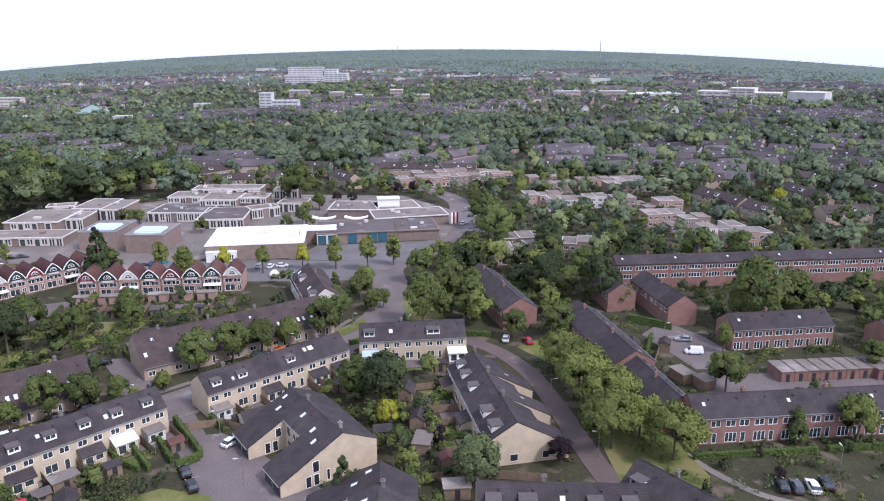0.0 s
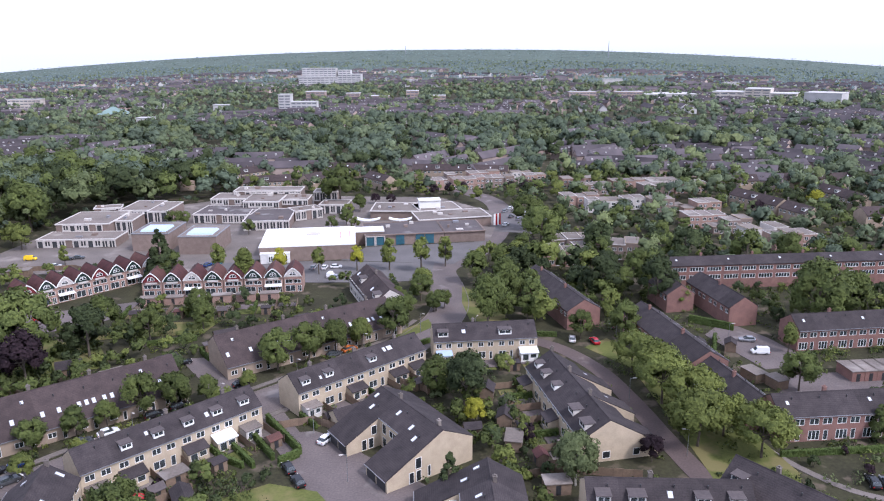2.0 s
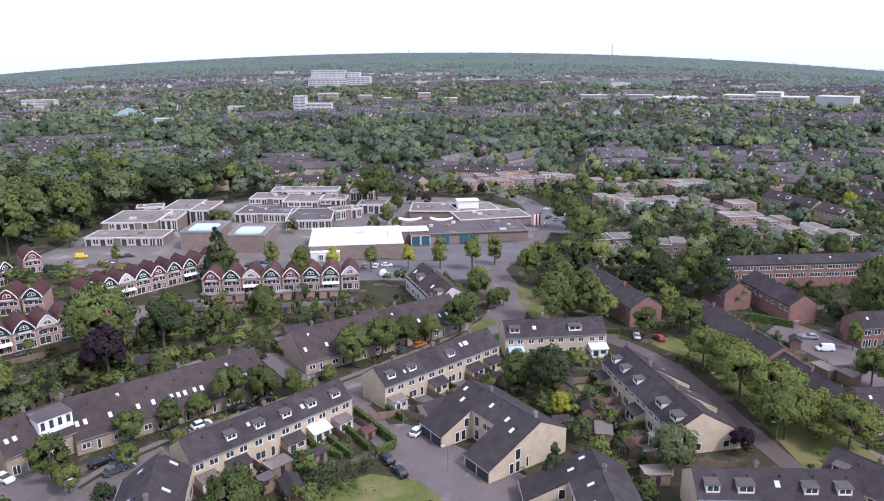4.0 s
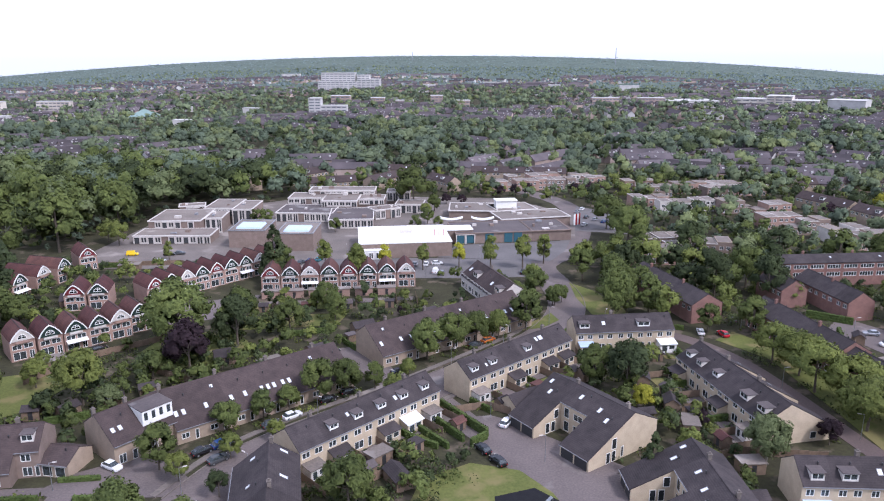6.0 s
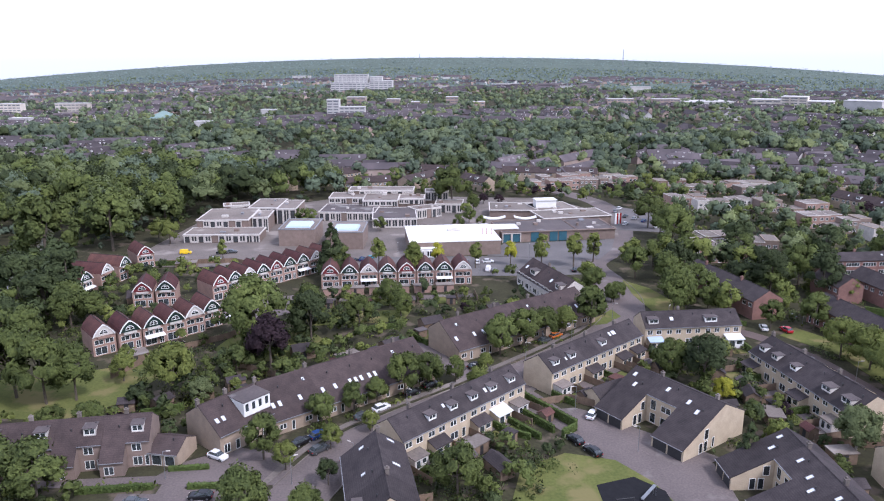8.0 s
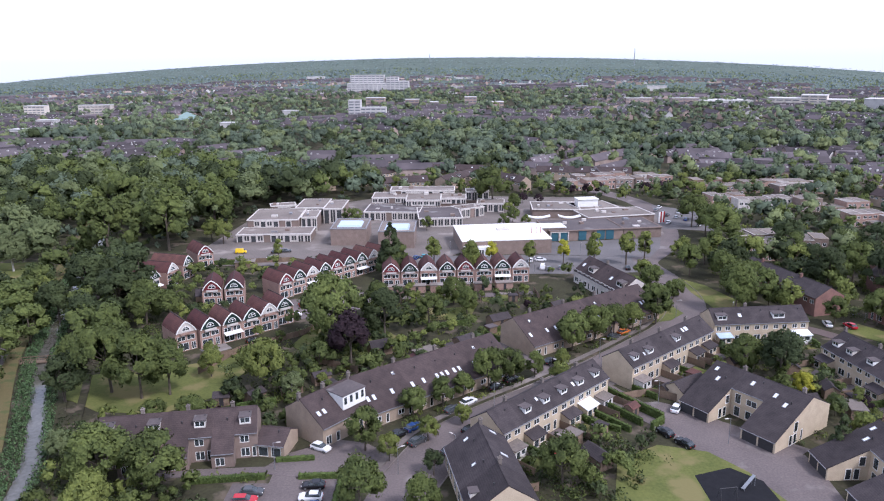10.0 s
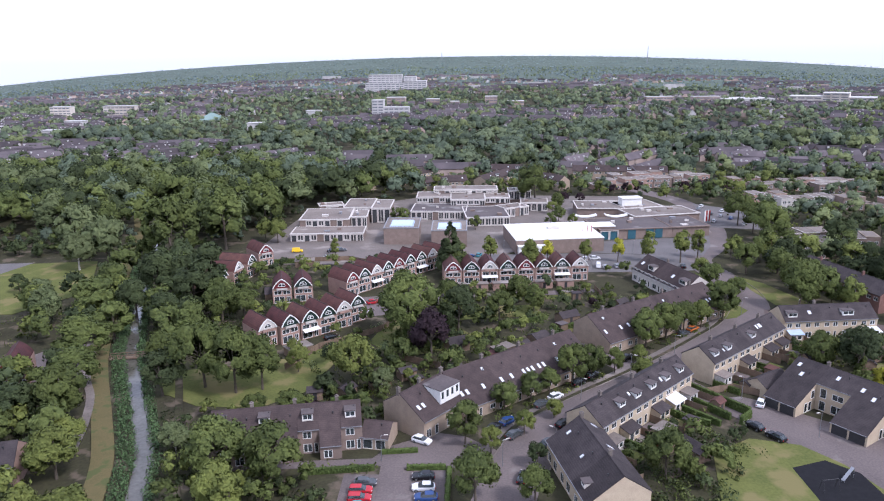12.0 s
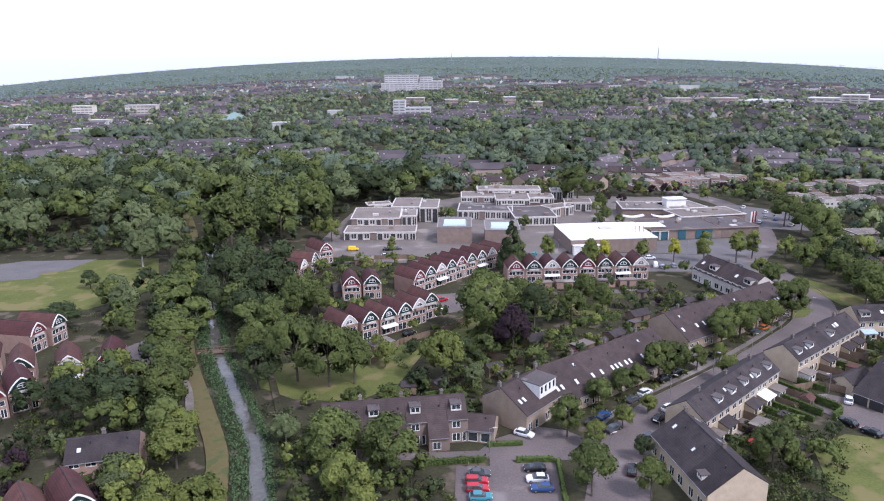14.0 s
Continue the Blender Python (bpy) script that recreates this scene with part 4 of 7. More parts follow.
def flat_block(parent, x0, y0, x1, y1, h, wall, roof=None, rim=None, bays=0, glazed=GLASS_DARK, bay_top=None, z=0.0):
    """A flat-roofed box with a raised rim, and a row of framed glazed bays on the face that looks along -y."""
    FOOT.append(((x0 + x1) / 2, (y0 + y1) / 2, (x1 - x0) / 2, (y1 - y0) / 2, 0.0))
    g = Geo()
    g.box(x0, y0, z - 0.2, x1, y1, z + h)
    g.part("wall", parent, wall)
    g = Geo()
    g.box(x0 + 0.3, y0 + 0.3, z + h, x1 - 0.3, y1 - 0.3, z + h + 0.05)
    g.part("roof", parent, roof or GRAVEL_ROOF)
    g = Geo()
    for a, b, c, d in ((x0 - 0.15, y0 - 0.15, x1 + 0.15, y0 + 0.3), (x0 - 0.15, y1 - 0.3, x1 + 0.15, y1 + 0.15), (x0 - 0.15, y0 + 0.3, x0 + 0.3, y1 - 0.3), (x1 - 0.3, y0 + 0.3, x1 + 0.15, y1 - 0.3)):
        g.box(a, b, z + h - 0.12, c, d, z + h + 0.2)
    g.part("roof_edge", parent, rim or WHITE_WORN)
    if bays:
        step = (x1 - x0) / bays
        for i in range(bays):
            if (i * 7 + int(x1 - y0)) % 5 == 0:
                continue
            a, b = x0 + i * step + step * 0.1, x0 + (i + 1) * step - step * (0.1 + 0.12 * (i % 2))
            g, zt = Geo(), z + (bay_top or h - 0.5)
            zl = zt - min(2.6, h - 0.9)
            g.box(a, y0 - 0.5, zl, b, y0 - 0.02, zl + 0.28)
            g.box(a, y0 - 0.5, zt - 0.3, b, y0 - 0.02, zt)
            for c in (a, (a + b) / 2 - 0.13, b - 0.26):
                g.box(c, y0 - 0.5, zl + 0.28, c + 0.26, y0 - 0.02, zt - 0.3)
            win = g.part("window", parent, WHITE)
            g = Geo()
            g.box(a + 0.2, y0 - 0.2, zl + 0.2, b - 0.2, y0 - 0.01, zt - 0.2)
            g.part("pane", win, glazed)


hall = thing("supermarket_hall", "large brick hall with a bright white flat roof", "hall")
FOOT.append((-69.6, 266.8, 19, 15, radians(7)))
flat_block(hall, -17.6, -14.2, 17.6, 14.2, 5.6, BRICK_BROWN, WHITE_ROOF, WHITE, 0)
flat_block(hall, 17.604, 6.0, 29.0, 14.2, 5.2, BRICK_BROWN, WHITE_ROOF, WHITE, 0)
flat_block(hall, -17.0, -16.6, -6.5, -14.204, 3.6, WHITE, WHITE_ROOF, WHITE, 4)
hall.matrix_basis = pose(-69.6, 266.8, 0, 0, 0, 7)
g = Geo()
g.box(-1, 2, 5.6, 4, 5, 6.4)
g.part("roof_plant", hall, WHITE_WORN)
for i in range(6):
    g = Geo()
    g.box(11 + i * 0.9, -4, 5.6, 11.2 + i * 0.9, -3.8, 8.2)
    g.part("flagpole", hall, TAIL if i % 2 else WHITE)
for box in ((-139, 267, -124.5, 287, 7.0), (-119, 262, -104.5, 281, 7.0)):
    blk = thing("skylit_block", "brick block with a pale blue glazed roof light", "building", "skylit blocks")
    flat_block(blk, *box, BRICK_BROWN, GRAVEL_ROOF, LEAD)
    g = Geo()
    x0, y0, x1, y1 = box[0] + 2.2, box[1] + 3, box[2] - 2.2, box[3] - 7
    g.solid([(x0, y0, 7.05), (x1, y0, 7.05), (x1, y1, 7.05), (x0, y1, 7.05)], [(x0 + 0.5, y0 + 0.5, 7.8), (x1 - 0.5, y0 + 0.5, 7.8), (x1 - 0.5, y1 - 0.5, 7.8), (x0 + 0.5, y1 - 0.5, 7.8)])
    g.part("roof_light", blk, TEAL_GLASS, label="pale blue glazed roof light")

# wings of the shopping centre: ends of the front, depth, height, foot of the glazed front, roof
rg = random.Random(8)


def shop_wing(p0, p1, deep, h, sill, roof, bay=2.7, doors=False, rim=None, wall=None, name="shopping_centre_block",
              label="flat-roofed brown shopping wing with white framed bays", group="shopping centre blocks", plant=2):
    """A flat-roofed wing whose front, p0 to p1, is a run of deep white frames with dark glass, brick panels between."""
    length, turn = math.hypot(p1[0] - p0[0], p1[1] - p0[1]), math.atan2(p1[1] - p0[1], p1[0] - p0[0])
    blk = thing(name, label, "building", group)
    c, s = math.cos(turn), math.sin(turn)
    FOOT.append((p0[0] + length / 2 * c - deep / 2 * s, p0[1] + length / 2 * s + deep / 2 * c, length / 2, deep / 2, turn))
    g = Geo()
    g.box(0, 0, -0.2, length, deep, h)
    body = g.part("wall", blk, wall or BRICK_BROWN)
    g = Geo()
    g.box(0.28, 0.28, h, length - 0.28, deep - 0.28, h + 0.05)
    g.part("roof", blk, roof)
    g = Geo()
    for a, b, e, d in ((-0.25, -0.55, length + 0.25, 0.25), (-0.25, deep - 0.25, length + 0.25, deep + 0.2), (-0.25, 0.25, 0.25, deep - 0.25), (length - 0.25, 0.25, length + 0.25, deep - 0.25)):
        g.box(a, b, h - 0.16, e, d, h + 0.22)
    g.part("roof_edge", blk, rim or WHITE_WORN)
    n = max(1, round(length / bay)) if bay else 0
    for i in range(n):
        x0, x1 = i * length / n, (i + 1) * length / n
        kind = rg.random()
        if doors and 0.5 < kind:
            continue
        if kind < (0.16 if doors else 0.1):
            g = Geo()
            g.box(x0 + 0.3, -0.25, sill, x1 - 0.3, -0.004, h - 0.2)
            g.part("door" if doors else "panel", body, SHOP_DOOR if doors else BRICK_BROWN)
            continue
        g, top = Geo(), h - 0.2
        g.box(x0 + 0.05, -0.5, sill, x0 + 0.4, -0.004, top)
        g.box(x1 - 0.4, -0.5, sill, x1 - 0.05, -0.004, top)
        g.box(x0 + 0.4, -0.5, top - 0.35, x1 - 0.4, -0.004, top)
        if kind > 0.45:
            g.box((x0 + x1) / 2 - 0.12, -0.4, sill, (x0 + x1) / 2 + 0.12, -0.004, top - 0.35)
        if kind > 0.6:
            g.box(x0 + 0.4, -0.45, sill, x1 - 0.4, -0.004, sill + 0.6)
        win = g.part("window", body, WHITE_WORN)
        g = Geo()
        g.box(x0 + 0.4, -0.1, sill + 0.05, x1 - 0.4, -0.008, top - 0.3)
        g.part("door" if doors and kind < 0.34 else "pane", win, SHOP_DOOR if doors and kind < 0.34 else SHOP_PANE)
    for i in range(plant):
        u, v = rg.uniform(1, max(1.5, length - 4)), rg.uniform(2, max(2.5, deep - 4))
        g = Geo()
        g.box(u, v, h, u + rg.uniform(0.7, 2.8), v + rg.uniform(0.7, 2.4), h + rg.uniform(0.4, 1.2))
        g.part("roof_plant", blk, rg.choice((LEAD, WHITE_WORN, BRICK_BROWN, WHITE_WORN)))
    blk.matrix_basis = along(p0, p1)
    return blk


for p0, p1, deep, h, sill, rf in (
        ((-179.3, 272.4), (-148.4, 273.5), 13.0, 3.4, 0.2, GRAVEL_ROOF), ((-178.2, 285.6), (-156.4, 286.6), 24, 6.6, 3.6, GRAVEL_ROOF), ((-156.2, 292), (-149.2, 292.4), 15, 6.5, 0.2, GRAVEL_ROOF),
        ((-162.6, 310.6), (-149.2, 310.6), 22, 7.0, 3.4, GRAVEL_ROOF), ((-149.0, 307.8), (-140.2, 307.8), 21, 7.1, 0.2, GRAVEL_ROOF), ((-174, 311), (-163, 314.5), 7, 7.7, 6.7, GRAVEL_ROOF),
        ((-131.0, 314.5), (-104.6, 313.2), 19, 4.2, 0.2, BITUMEN), ((-129.4, 335.6), (-112.2, 335.6), 15, 7.0, 4.3, GRAVEL_ROOF), ((-112.0, 328.4), (-95.0, 328.4), 20, 7.0, 4.3, GRAVEL_ROOF),
        ((-121.0, 345.6), (-88, 346.0), 12, 8.8, 7.3, GRAVEL_ROOF), ((-94.8, 334.0), (-82.4, 334.0), 11.5, 6.8, 4.3, GRAVEL_ROOF), ((-82.2, 349.4), (-70.4, 349.4), 9, 7.5, 3.0, GRAVEL_ROOF),
        ((-104.4, 299.2), (-84.6, 300.8), 25, 4.25, 0.2, BITUMEN), ((-85.4, 317.4), (-74.0, 324.2), 9, 4.6, 0.2, GRAVEL_ROOF), ((-77.0, 333.2), (-63.6, 332.2), 12, 4.4, 0.2, GRAVEL_ROOF)):
    shop_wing(p0, p1, deep, h, sill, rf)
SHOP = dict(name="shop_row", label="flat-roofed brick shop row with blue-green doors", group="shop rows", doors=True, plant=4)
for p0, p1, deep, rf, bay in (((-48.6, 272.6), (-17.2, 277.6), 21, BITUMEN, 3.9), ((-17.0, 277.7), (-0.6, 280.3), 20, BITUMEN, 3.9), ((-51.0, 318.5), (-28.4, 317.5), 19, GRAVEL_ROOF, 0),
                              ((-28.0, 299.2), (3.6, 306.8), 17, GRAVEL_ROOF, 0), ((-28.0, 317.4), (-9.0, 322.6), 17, GRAVEL_ROOF, 0)):
    shop_wing(p0, p1, deep, 4.3, 0.1, rf, bay, rim=WHITE_WORN if not bay else BRICK_BROWN, **SHOP)
shop_wing((-28.6, 323.4), (-18.8, 324.8), 5.5, 8.0, 0.1, WHITE_ROOF, 0, rim=WHITE, wall=WHITE, name="plant_room", label="white plant room rising above the shop roofs", group="", plant=0)
for x0, x1 in ((-55.4, -45.0), (-41.2, -31.2)):
    can = thing("canopy", "slightly curved white canopy over a shop passage", "canopy", "curved canopies")
    g, rings = Geo(), []
    for i in range(9):
        u = -1 + i / 4
        xm, zm = (x0 + x1) / 2 + u * (x1 - x0) / 2, 3.9 + 0.9 * u * u
        rings.append([(xm, 299.5, zm), (xm, 303, zm), (xm, 303, zm + 0.35), (xm, 299.5, zm + 0.35)])
    g.sweep(rings)
    g.part("roof", can, WHITE)
    for xp in (x0 + 1, x1 - 1):
        g = Geo()
        g.box(xp - 0.1, 301.1, 0.0, xp + 0.1, 301.3, 4.6)
        g.part("post", can, STEEL)
sign = thing("shop_sign", "upright red and white striped shop sign", "sign")
for i in range(4):
    g = Geo()
    g.box(0, i * 0.9, 1.0, 0.25, i * 0.9 + 0.9, 6.0)
    g.part("sign_panel", sign, TAIL if i % 2 else WHITE)
sign.matrix_basis = pose(4.5, 303, 0, 0, 0, -60)

# ---- low flat-roofed brick houses and further rows behind the shops ----


def patio_house(x, y, a, seed, wall=None):
    """A stepped flat-roofed house of stacked brick boxes with pale roof edges."""
    rg = random.Random(seed)
    top = thing("flat_roofed_house", "stepped pink brick house with pale flat roofs", "house", "flat-roofed houses")
    wall = wall or BRICK_PINK
    xx = -9.0
    for i in range(3):
        wd, d, h = rg.uniform(5.2, 6.8), rg.uniform(8, 11), rg.choice((2.9, 5.6, 5.6, 6.2))
        y0 = rg.uniform(-5.5, -3.5)
        g = Geo()
        holes = ((0.6, 2.3, 0.7, 2.1), (3.0, 4.4, 0.1, 2.2)) + (((0.8, 2.4, 3.4, 4.7), (3.2, 4.6, 3.4, 4.7)) if h > 5 else ())
        holes = [(xx + p, xx + q, r, s) for p, q, r, s in holes]
        holed_wall(g, xx, xx + wd, -0.3, h, y0, holes)
        holed_wall(g, xx, xx + wd, -0.3, h, y0 + d, [], out=1)
        g.poly([(xx, y0, -0.3), (xx, y0, h), (xx, y0 + d, h), (xx, y0 + d, -0.3)])
        g.poly([(xx + wd, y0, -0.3), (xx + wd, y0 + d, -0.3), (xx + wd, y0 + d, h), (xx + wd, y0, h)])
        body = g.part("wall", top, wall)
        for hole in holes:
            window(body, *hole, y0)
        g = Geo()
        g.box(xx - 0.1, y0 - 0.1, h, xx + wd + 0.1, y0 + d + 0.1, h + 0.2)
        g.part("roof_edge", top, WHITE_WORN if rg.random() < 0.5 else BRICK_BUFF)
        g = Geo()
        g.box(xx + 0.25, y0 + 0.25, h + 0.2, xx + wd - 0.25, y0 + d - 0.25, h + 0.24)
        g.part("roof", top, GRAVEL_ROOF)
        xx += wd + 0.004
    top.matrix_basis = pose(x, y, 0, 0, 0, a)
    FOOT.append((x, y, 9.5, 6, radians(a)))


for k, (x, y, a, tone) in enumerate((
        (22, 247, 4, 1), (34, 252, 8, 1), (47, 256, -12, 0), (32, 263, 6, 0), (60, 336, 3, 2), (72, 343, 6, 2), (50, 346, 8, 1), (104, 295, 6, 0), (97, 304, 4, 1), (112, 280, 8, 2), (104, 332, 6, 1), (90, 336, 4, 0), (118, 268, 6, 1),
        (84, 390, 5, 1), (104, 392, 5, 2), (116, 384, 8, 1), (96, 376, 10, 0), (58, 399, 5, 1), (64, 380, 5, 0),
        (-22, 396, 12, 1), (-4, 400, 12, 1), (14, 404, 10, 0), (32, 411, 8, 1), (-14, 416, 14, 0), (6, 421, 10, 1), (26, 424, 8, 2))):
    patio_house(x, y, a, k, (BRICK_BROWN, BRICK_PINK, WHITE_WORN)[tone])
MID = "brown-roofed terraced house among garden trees"
mid_common = dict(simple=True, label=MID, group="terraces among trees", wall=BRICK_BUFF, roof=ROOF_BROWN, holes=front_openings(5.6), back=upstairs(5.6))
for p0, p1, n in (((144, 388), (196, 396), 9), ((129, 350), (139, 320), 5), ((198, 392), (229, 396), 5), ((217, 373), (224, 345), 4), ((164, 302), (186, 305), 4), ((177.6, 361), (181.5, 330), 5), ((139.5, 318), (143.5, 301), 3),
                  ((-224, 423), (-200, 412), 4), ((-181, 429), (-161, 395), 6), ((-147, 414), (-128, 436), 5), ((-102, 446), (-67, 440), 6), ((-60, 410), (-47, 392), 4), ((-130, 392), (-104, 400), 5), ((-96, 396), (-78, 424), 5), ((-36, 436), (22, 428), 9),
                  ((-318, 434), (-300, 430), 3), ((150, 190), (190, 196), 7), ((160, 240), (205, 246), 8)):
    terrace(p0, p1, n, [dict(chimneys=((0.0, 0.3, 0.8),)), dict(skylights=((2.0, 0.4, 0.8, 1.2),)), dict(dormers=((1.4, 0.3, 2.4, 1.3),))], **mid_common)
# ---- trees ----


def outward(c):
    """Directions from the crown's heart to each clump; clumps of four columns stand alone."""
    if c.shape[1] < 7:
        return np.zeros((len(c), 3))
    o = c[:, :3] - c[:, 4:7]
    return o / np.maximum(np.linalg.norm(o, axis=1), 1e-6)[:, None]


def leaf_cards(rng, clumps, per, size):
    """Small leaf clusters, two triangles each, on the outer skins of clumps (x, y, z, radius[, heart of the crown])."""
    n = len(clumps) * per
    c = np.repeat(np.array(clumps), per, axis=0)
    o = outward(c)
    d = rng.normal(size=(n, 3))
    d[:, 2] = d[:, 2] * 0.85 + 0.2
    d /= np.linalg.norm(d, axis=1)[:, None]
    d += o * 0.6
    d /= np.linalg.norm(d, axis=1)[:, None]
    centre = c[:, :3] + d * (c[:, 3] * rng.uniform(0.78, 1.12, n))[:, None]
    nrm = d + rng.normal(scale=0.42, size=(n, 3))
    nrm /= np.linalg.norm(nrm, axis=1)[:, None]
    ref = rng.normal(size=(n, 3))
    a = np.cross(nrm, ref)
    a /= np.linalg.norm(a, axis=1)[:, None]
    b = np.cross(nrm, a)
    s = (size * rng.uniform(0.6, 1.3, n))[:, None]
    soft = d * 0.6 + o * 0.65 + np.array((0, 0, 0.18)) + 0.26 * nrm
    soft /= np.linalg.norm(soft, axis=1)[:, None]
    v = np.stack([centre + a * s, centre + b * s * 0.62, centre - a * s, centre - b * s * 0.62], 1).reshape(-1, 3)
    return v, n, np.repeat(soft, 4, axis=0)


def icosphere():
    """Corners and triangles of a ball cut from an icosahedron, once divided."""
    p = (1 + 5 ** 0.5) / 2
    v = [(-1, p, 0), (1, p, 0), (-1, -p, 0), (1, -p, 0), (0, -1, p), (0, 1, p), (0, -1, -p), (0, 1, -p), (p, 0, -1), (p, 0, 1), (-p, 0, -1), (-p, 0, 1)]
    v = [Vector(c).normalized() for c in v]
    near = (v[0] - v[1]).length * 1.01
    edges = [(a, b) for a in range(12) for b in range(a + 1, 12) if (v[a] - v[b]).length < near]
    first = [(a, b, c) for a, b in edges for c in range(b + 1, 12) if (a, c) in edges and (b, c) in edges]
    first = [f if (v[f[1]] - v[f[0]]).cross(v[f[2]] - v[f[0]]).dot(v[f[0]]) > 0 else (f[0], f[2], f[1]) for f in first]
    mid, out = {}, []

    def half(a, b):
        key = (min(a, b), max(a, b))
        if key not in mid:
            mid[key] = len(v)
            v.append(((v[a] + v[b]) / 2).normalized())
        return mid[key]
    for a, b, c in first:
        ab, bc, ca = half(a, b), half(b, c), half(c, a)
        out += [(a, ab, ca), (ab, b, bc), (ca, bc, c), (ab, bc, ca)]
    return np.array([tuple(c) for c in v[:12]]), np.array(first), np.array([tuple(c) for c in v]), np.array(out)


ICO0_V, ICO0_F, ICO1_V, ICO1_F = icosphere()


def lumps(rng, clumps, inner=0.86, fine=True, tall=0.86):
    """Uneven leafy masses that fill the clumps behind the leaf clusters: corners, triangles and soft normals."""
    bv, bf = (ICO1_V, ICO1_F) if fine else (ICO0_V, ICO0_F)
    c = np.array(clumps)
    n, k = len(c), len(bv)
    r = c[:, 3, None] * inner * rng.uniform(0.62, 1.3, (n, k))
    v = c[:, None, :3] + bv[None] * r[..., None] * np.array((1, 1, tall))
    soft = bv[None] * 0.6 + outward(c)[:, None] * 0.65 + rng.normal(scale=0.2, size=(n, k, 3)) + np.array((0, 0, 0.12))
    soft /= np.linalg.norm(soft, axis=2)[..., None]
    f = bf[None] + (np.arange(n) * k)[:, None, None]
    return v.reshape(-1, 3), f.reshape(-1, 3), soft.reshape(-1, 3)


def card_mesh(name, v, n, soft, mat, core=None):
    """One mesh of n leaf clusters, with or without the masses behind them."""
    me = bpy.data.meshes.new(name)
    if core is None:
        core = (np.zeros((0, 3)), np.zeros((0, 3), int), np.zeros((0, 3)))
    m = len(core[1])
    co = np.concatenate([v, core[0]])
    me.vertices.add(len(co))
    me.vertices.foreach_set("co", co.astype(np.float32).ravel())
    me.loops.add(4 * n + 3 * m)
    me.loops.foreach_set("vertex_index", np.concatenate([np.arange(4 * n), core[1].ravel() + 4 * n]).astype(np.int32))
    me.polygons.add(n + m)
    me.polygons.foreach_set("loop_start", np.concatenate([np.arange(0, 4 * n, 4), 4 * n + np.arange(0, 3 * m, 3)]).astype(np.int32))
    me.update(calc_edges=True)
    me.normals_split_custom_set_from_vertices(np.concatenate([soft, core[2]]).tolist())
    me.materials.append(mat)
    return me


def crown_lobes(rng, trees, count, low=-0.6, middle=0.55, half=0.44):
    """Leaf lobes of rounded crowns, count to a tree; trees: rows (x, y, foot, height, half width of the crown)."""
    t = np.repeat(np.array(trees, float), count, axis=0)
    n = len(t)
    u = rng.normal(size=(n, 3))
    u /= np.linalg.norm(u, axis=1)[:, None]
    u[:, 2] = np.where(u[:, 2] < low, -u[:, 2], u[:, 2])
    s = rng.uniform(0.48, 0.72, n)
    mid, up = t[:, 2] + t[:, 3] * middle, t[:, 3] * half
    r = (t[:, 4] * 0.6 + up * 0.4) * rng.uniform(0.30, 0.48, n) * (10 / max(count, 5)) ** 0.3
    return np.stack([t[:, 0] + u[:, 0] * t[:, 4] * s, t[:, 1] + u[:, 1] * t[:, 4] * s, mid + u[:, 2] * up * s, r, t[:, 0], t[:, 1], mid - up * 0.25], 1)


def form_lobes(rng, form, count):
    """Lobes of one tree 1 unit high: round, broad, tall, cone or shrub."""
    if form == "cone":
        k = rng.uniform(0.02, 1.0, count) ** 0.7
        a = rng.uniform(0, 6.28, count)
        return np.stack([np.cos(a) * k * 0.19, np.sin(a) * k * 0.19, 0.98 - k * 0.84, 0.035 + 0.06 * k, 0 * k, 0 * k, 0.9 - k * 0.84], 1)
    wide, middle, half = {"round": (0.44, 0.54, 0.46), "broad": (0.58, 0.57, 0.43), "tall": (0.22, 0.53, 0.47), "shrub": (0.5, 0.46, 0.46)}[form]
    return crown_lobes(rng, [(0, 0, 0, 1, wide)], count, -0.72, middle, half)


TREES = {}
TREE_LABELS = {LEAF: "broad-leaved street tree in full green leaf", LEAF_BRIGHT: "young tree with fresh light green leaves", LEAF_DARK: "dark green tree in dense leaf",
               LEAF_GREY: "grey-green willow with a loose crown", LEAF_PURPLE: "dark purple copper beech", LEAF_YELLOW: "golden yellow leaved garden tree"}


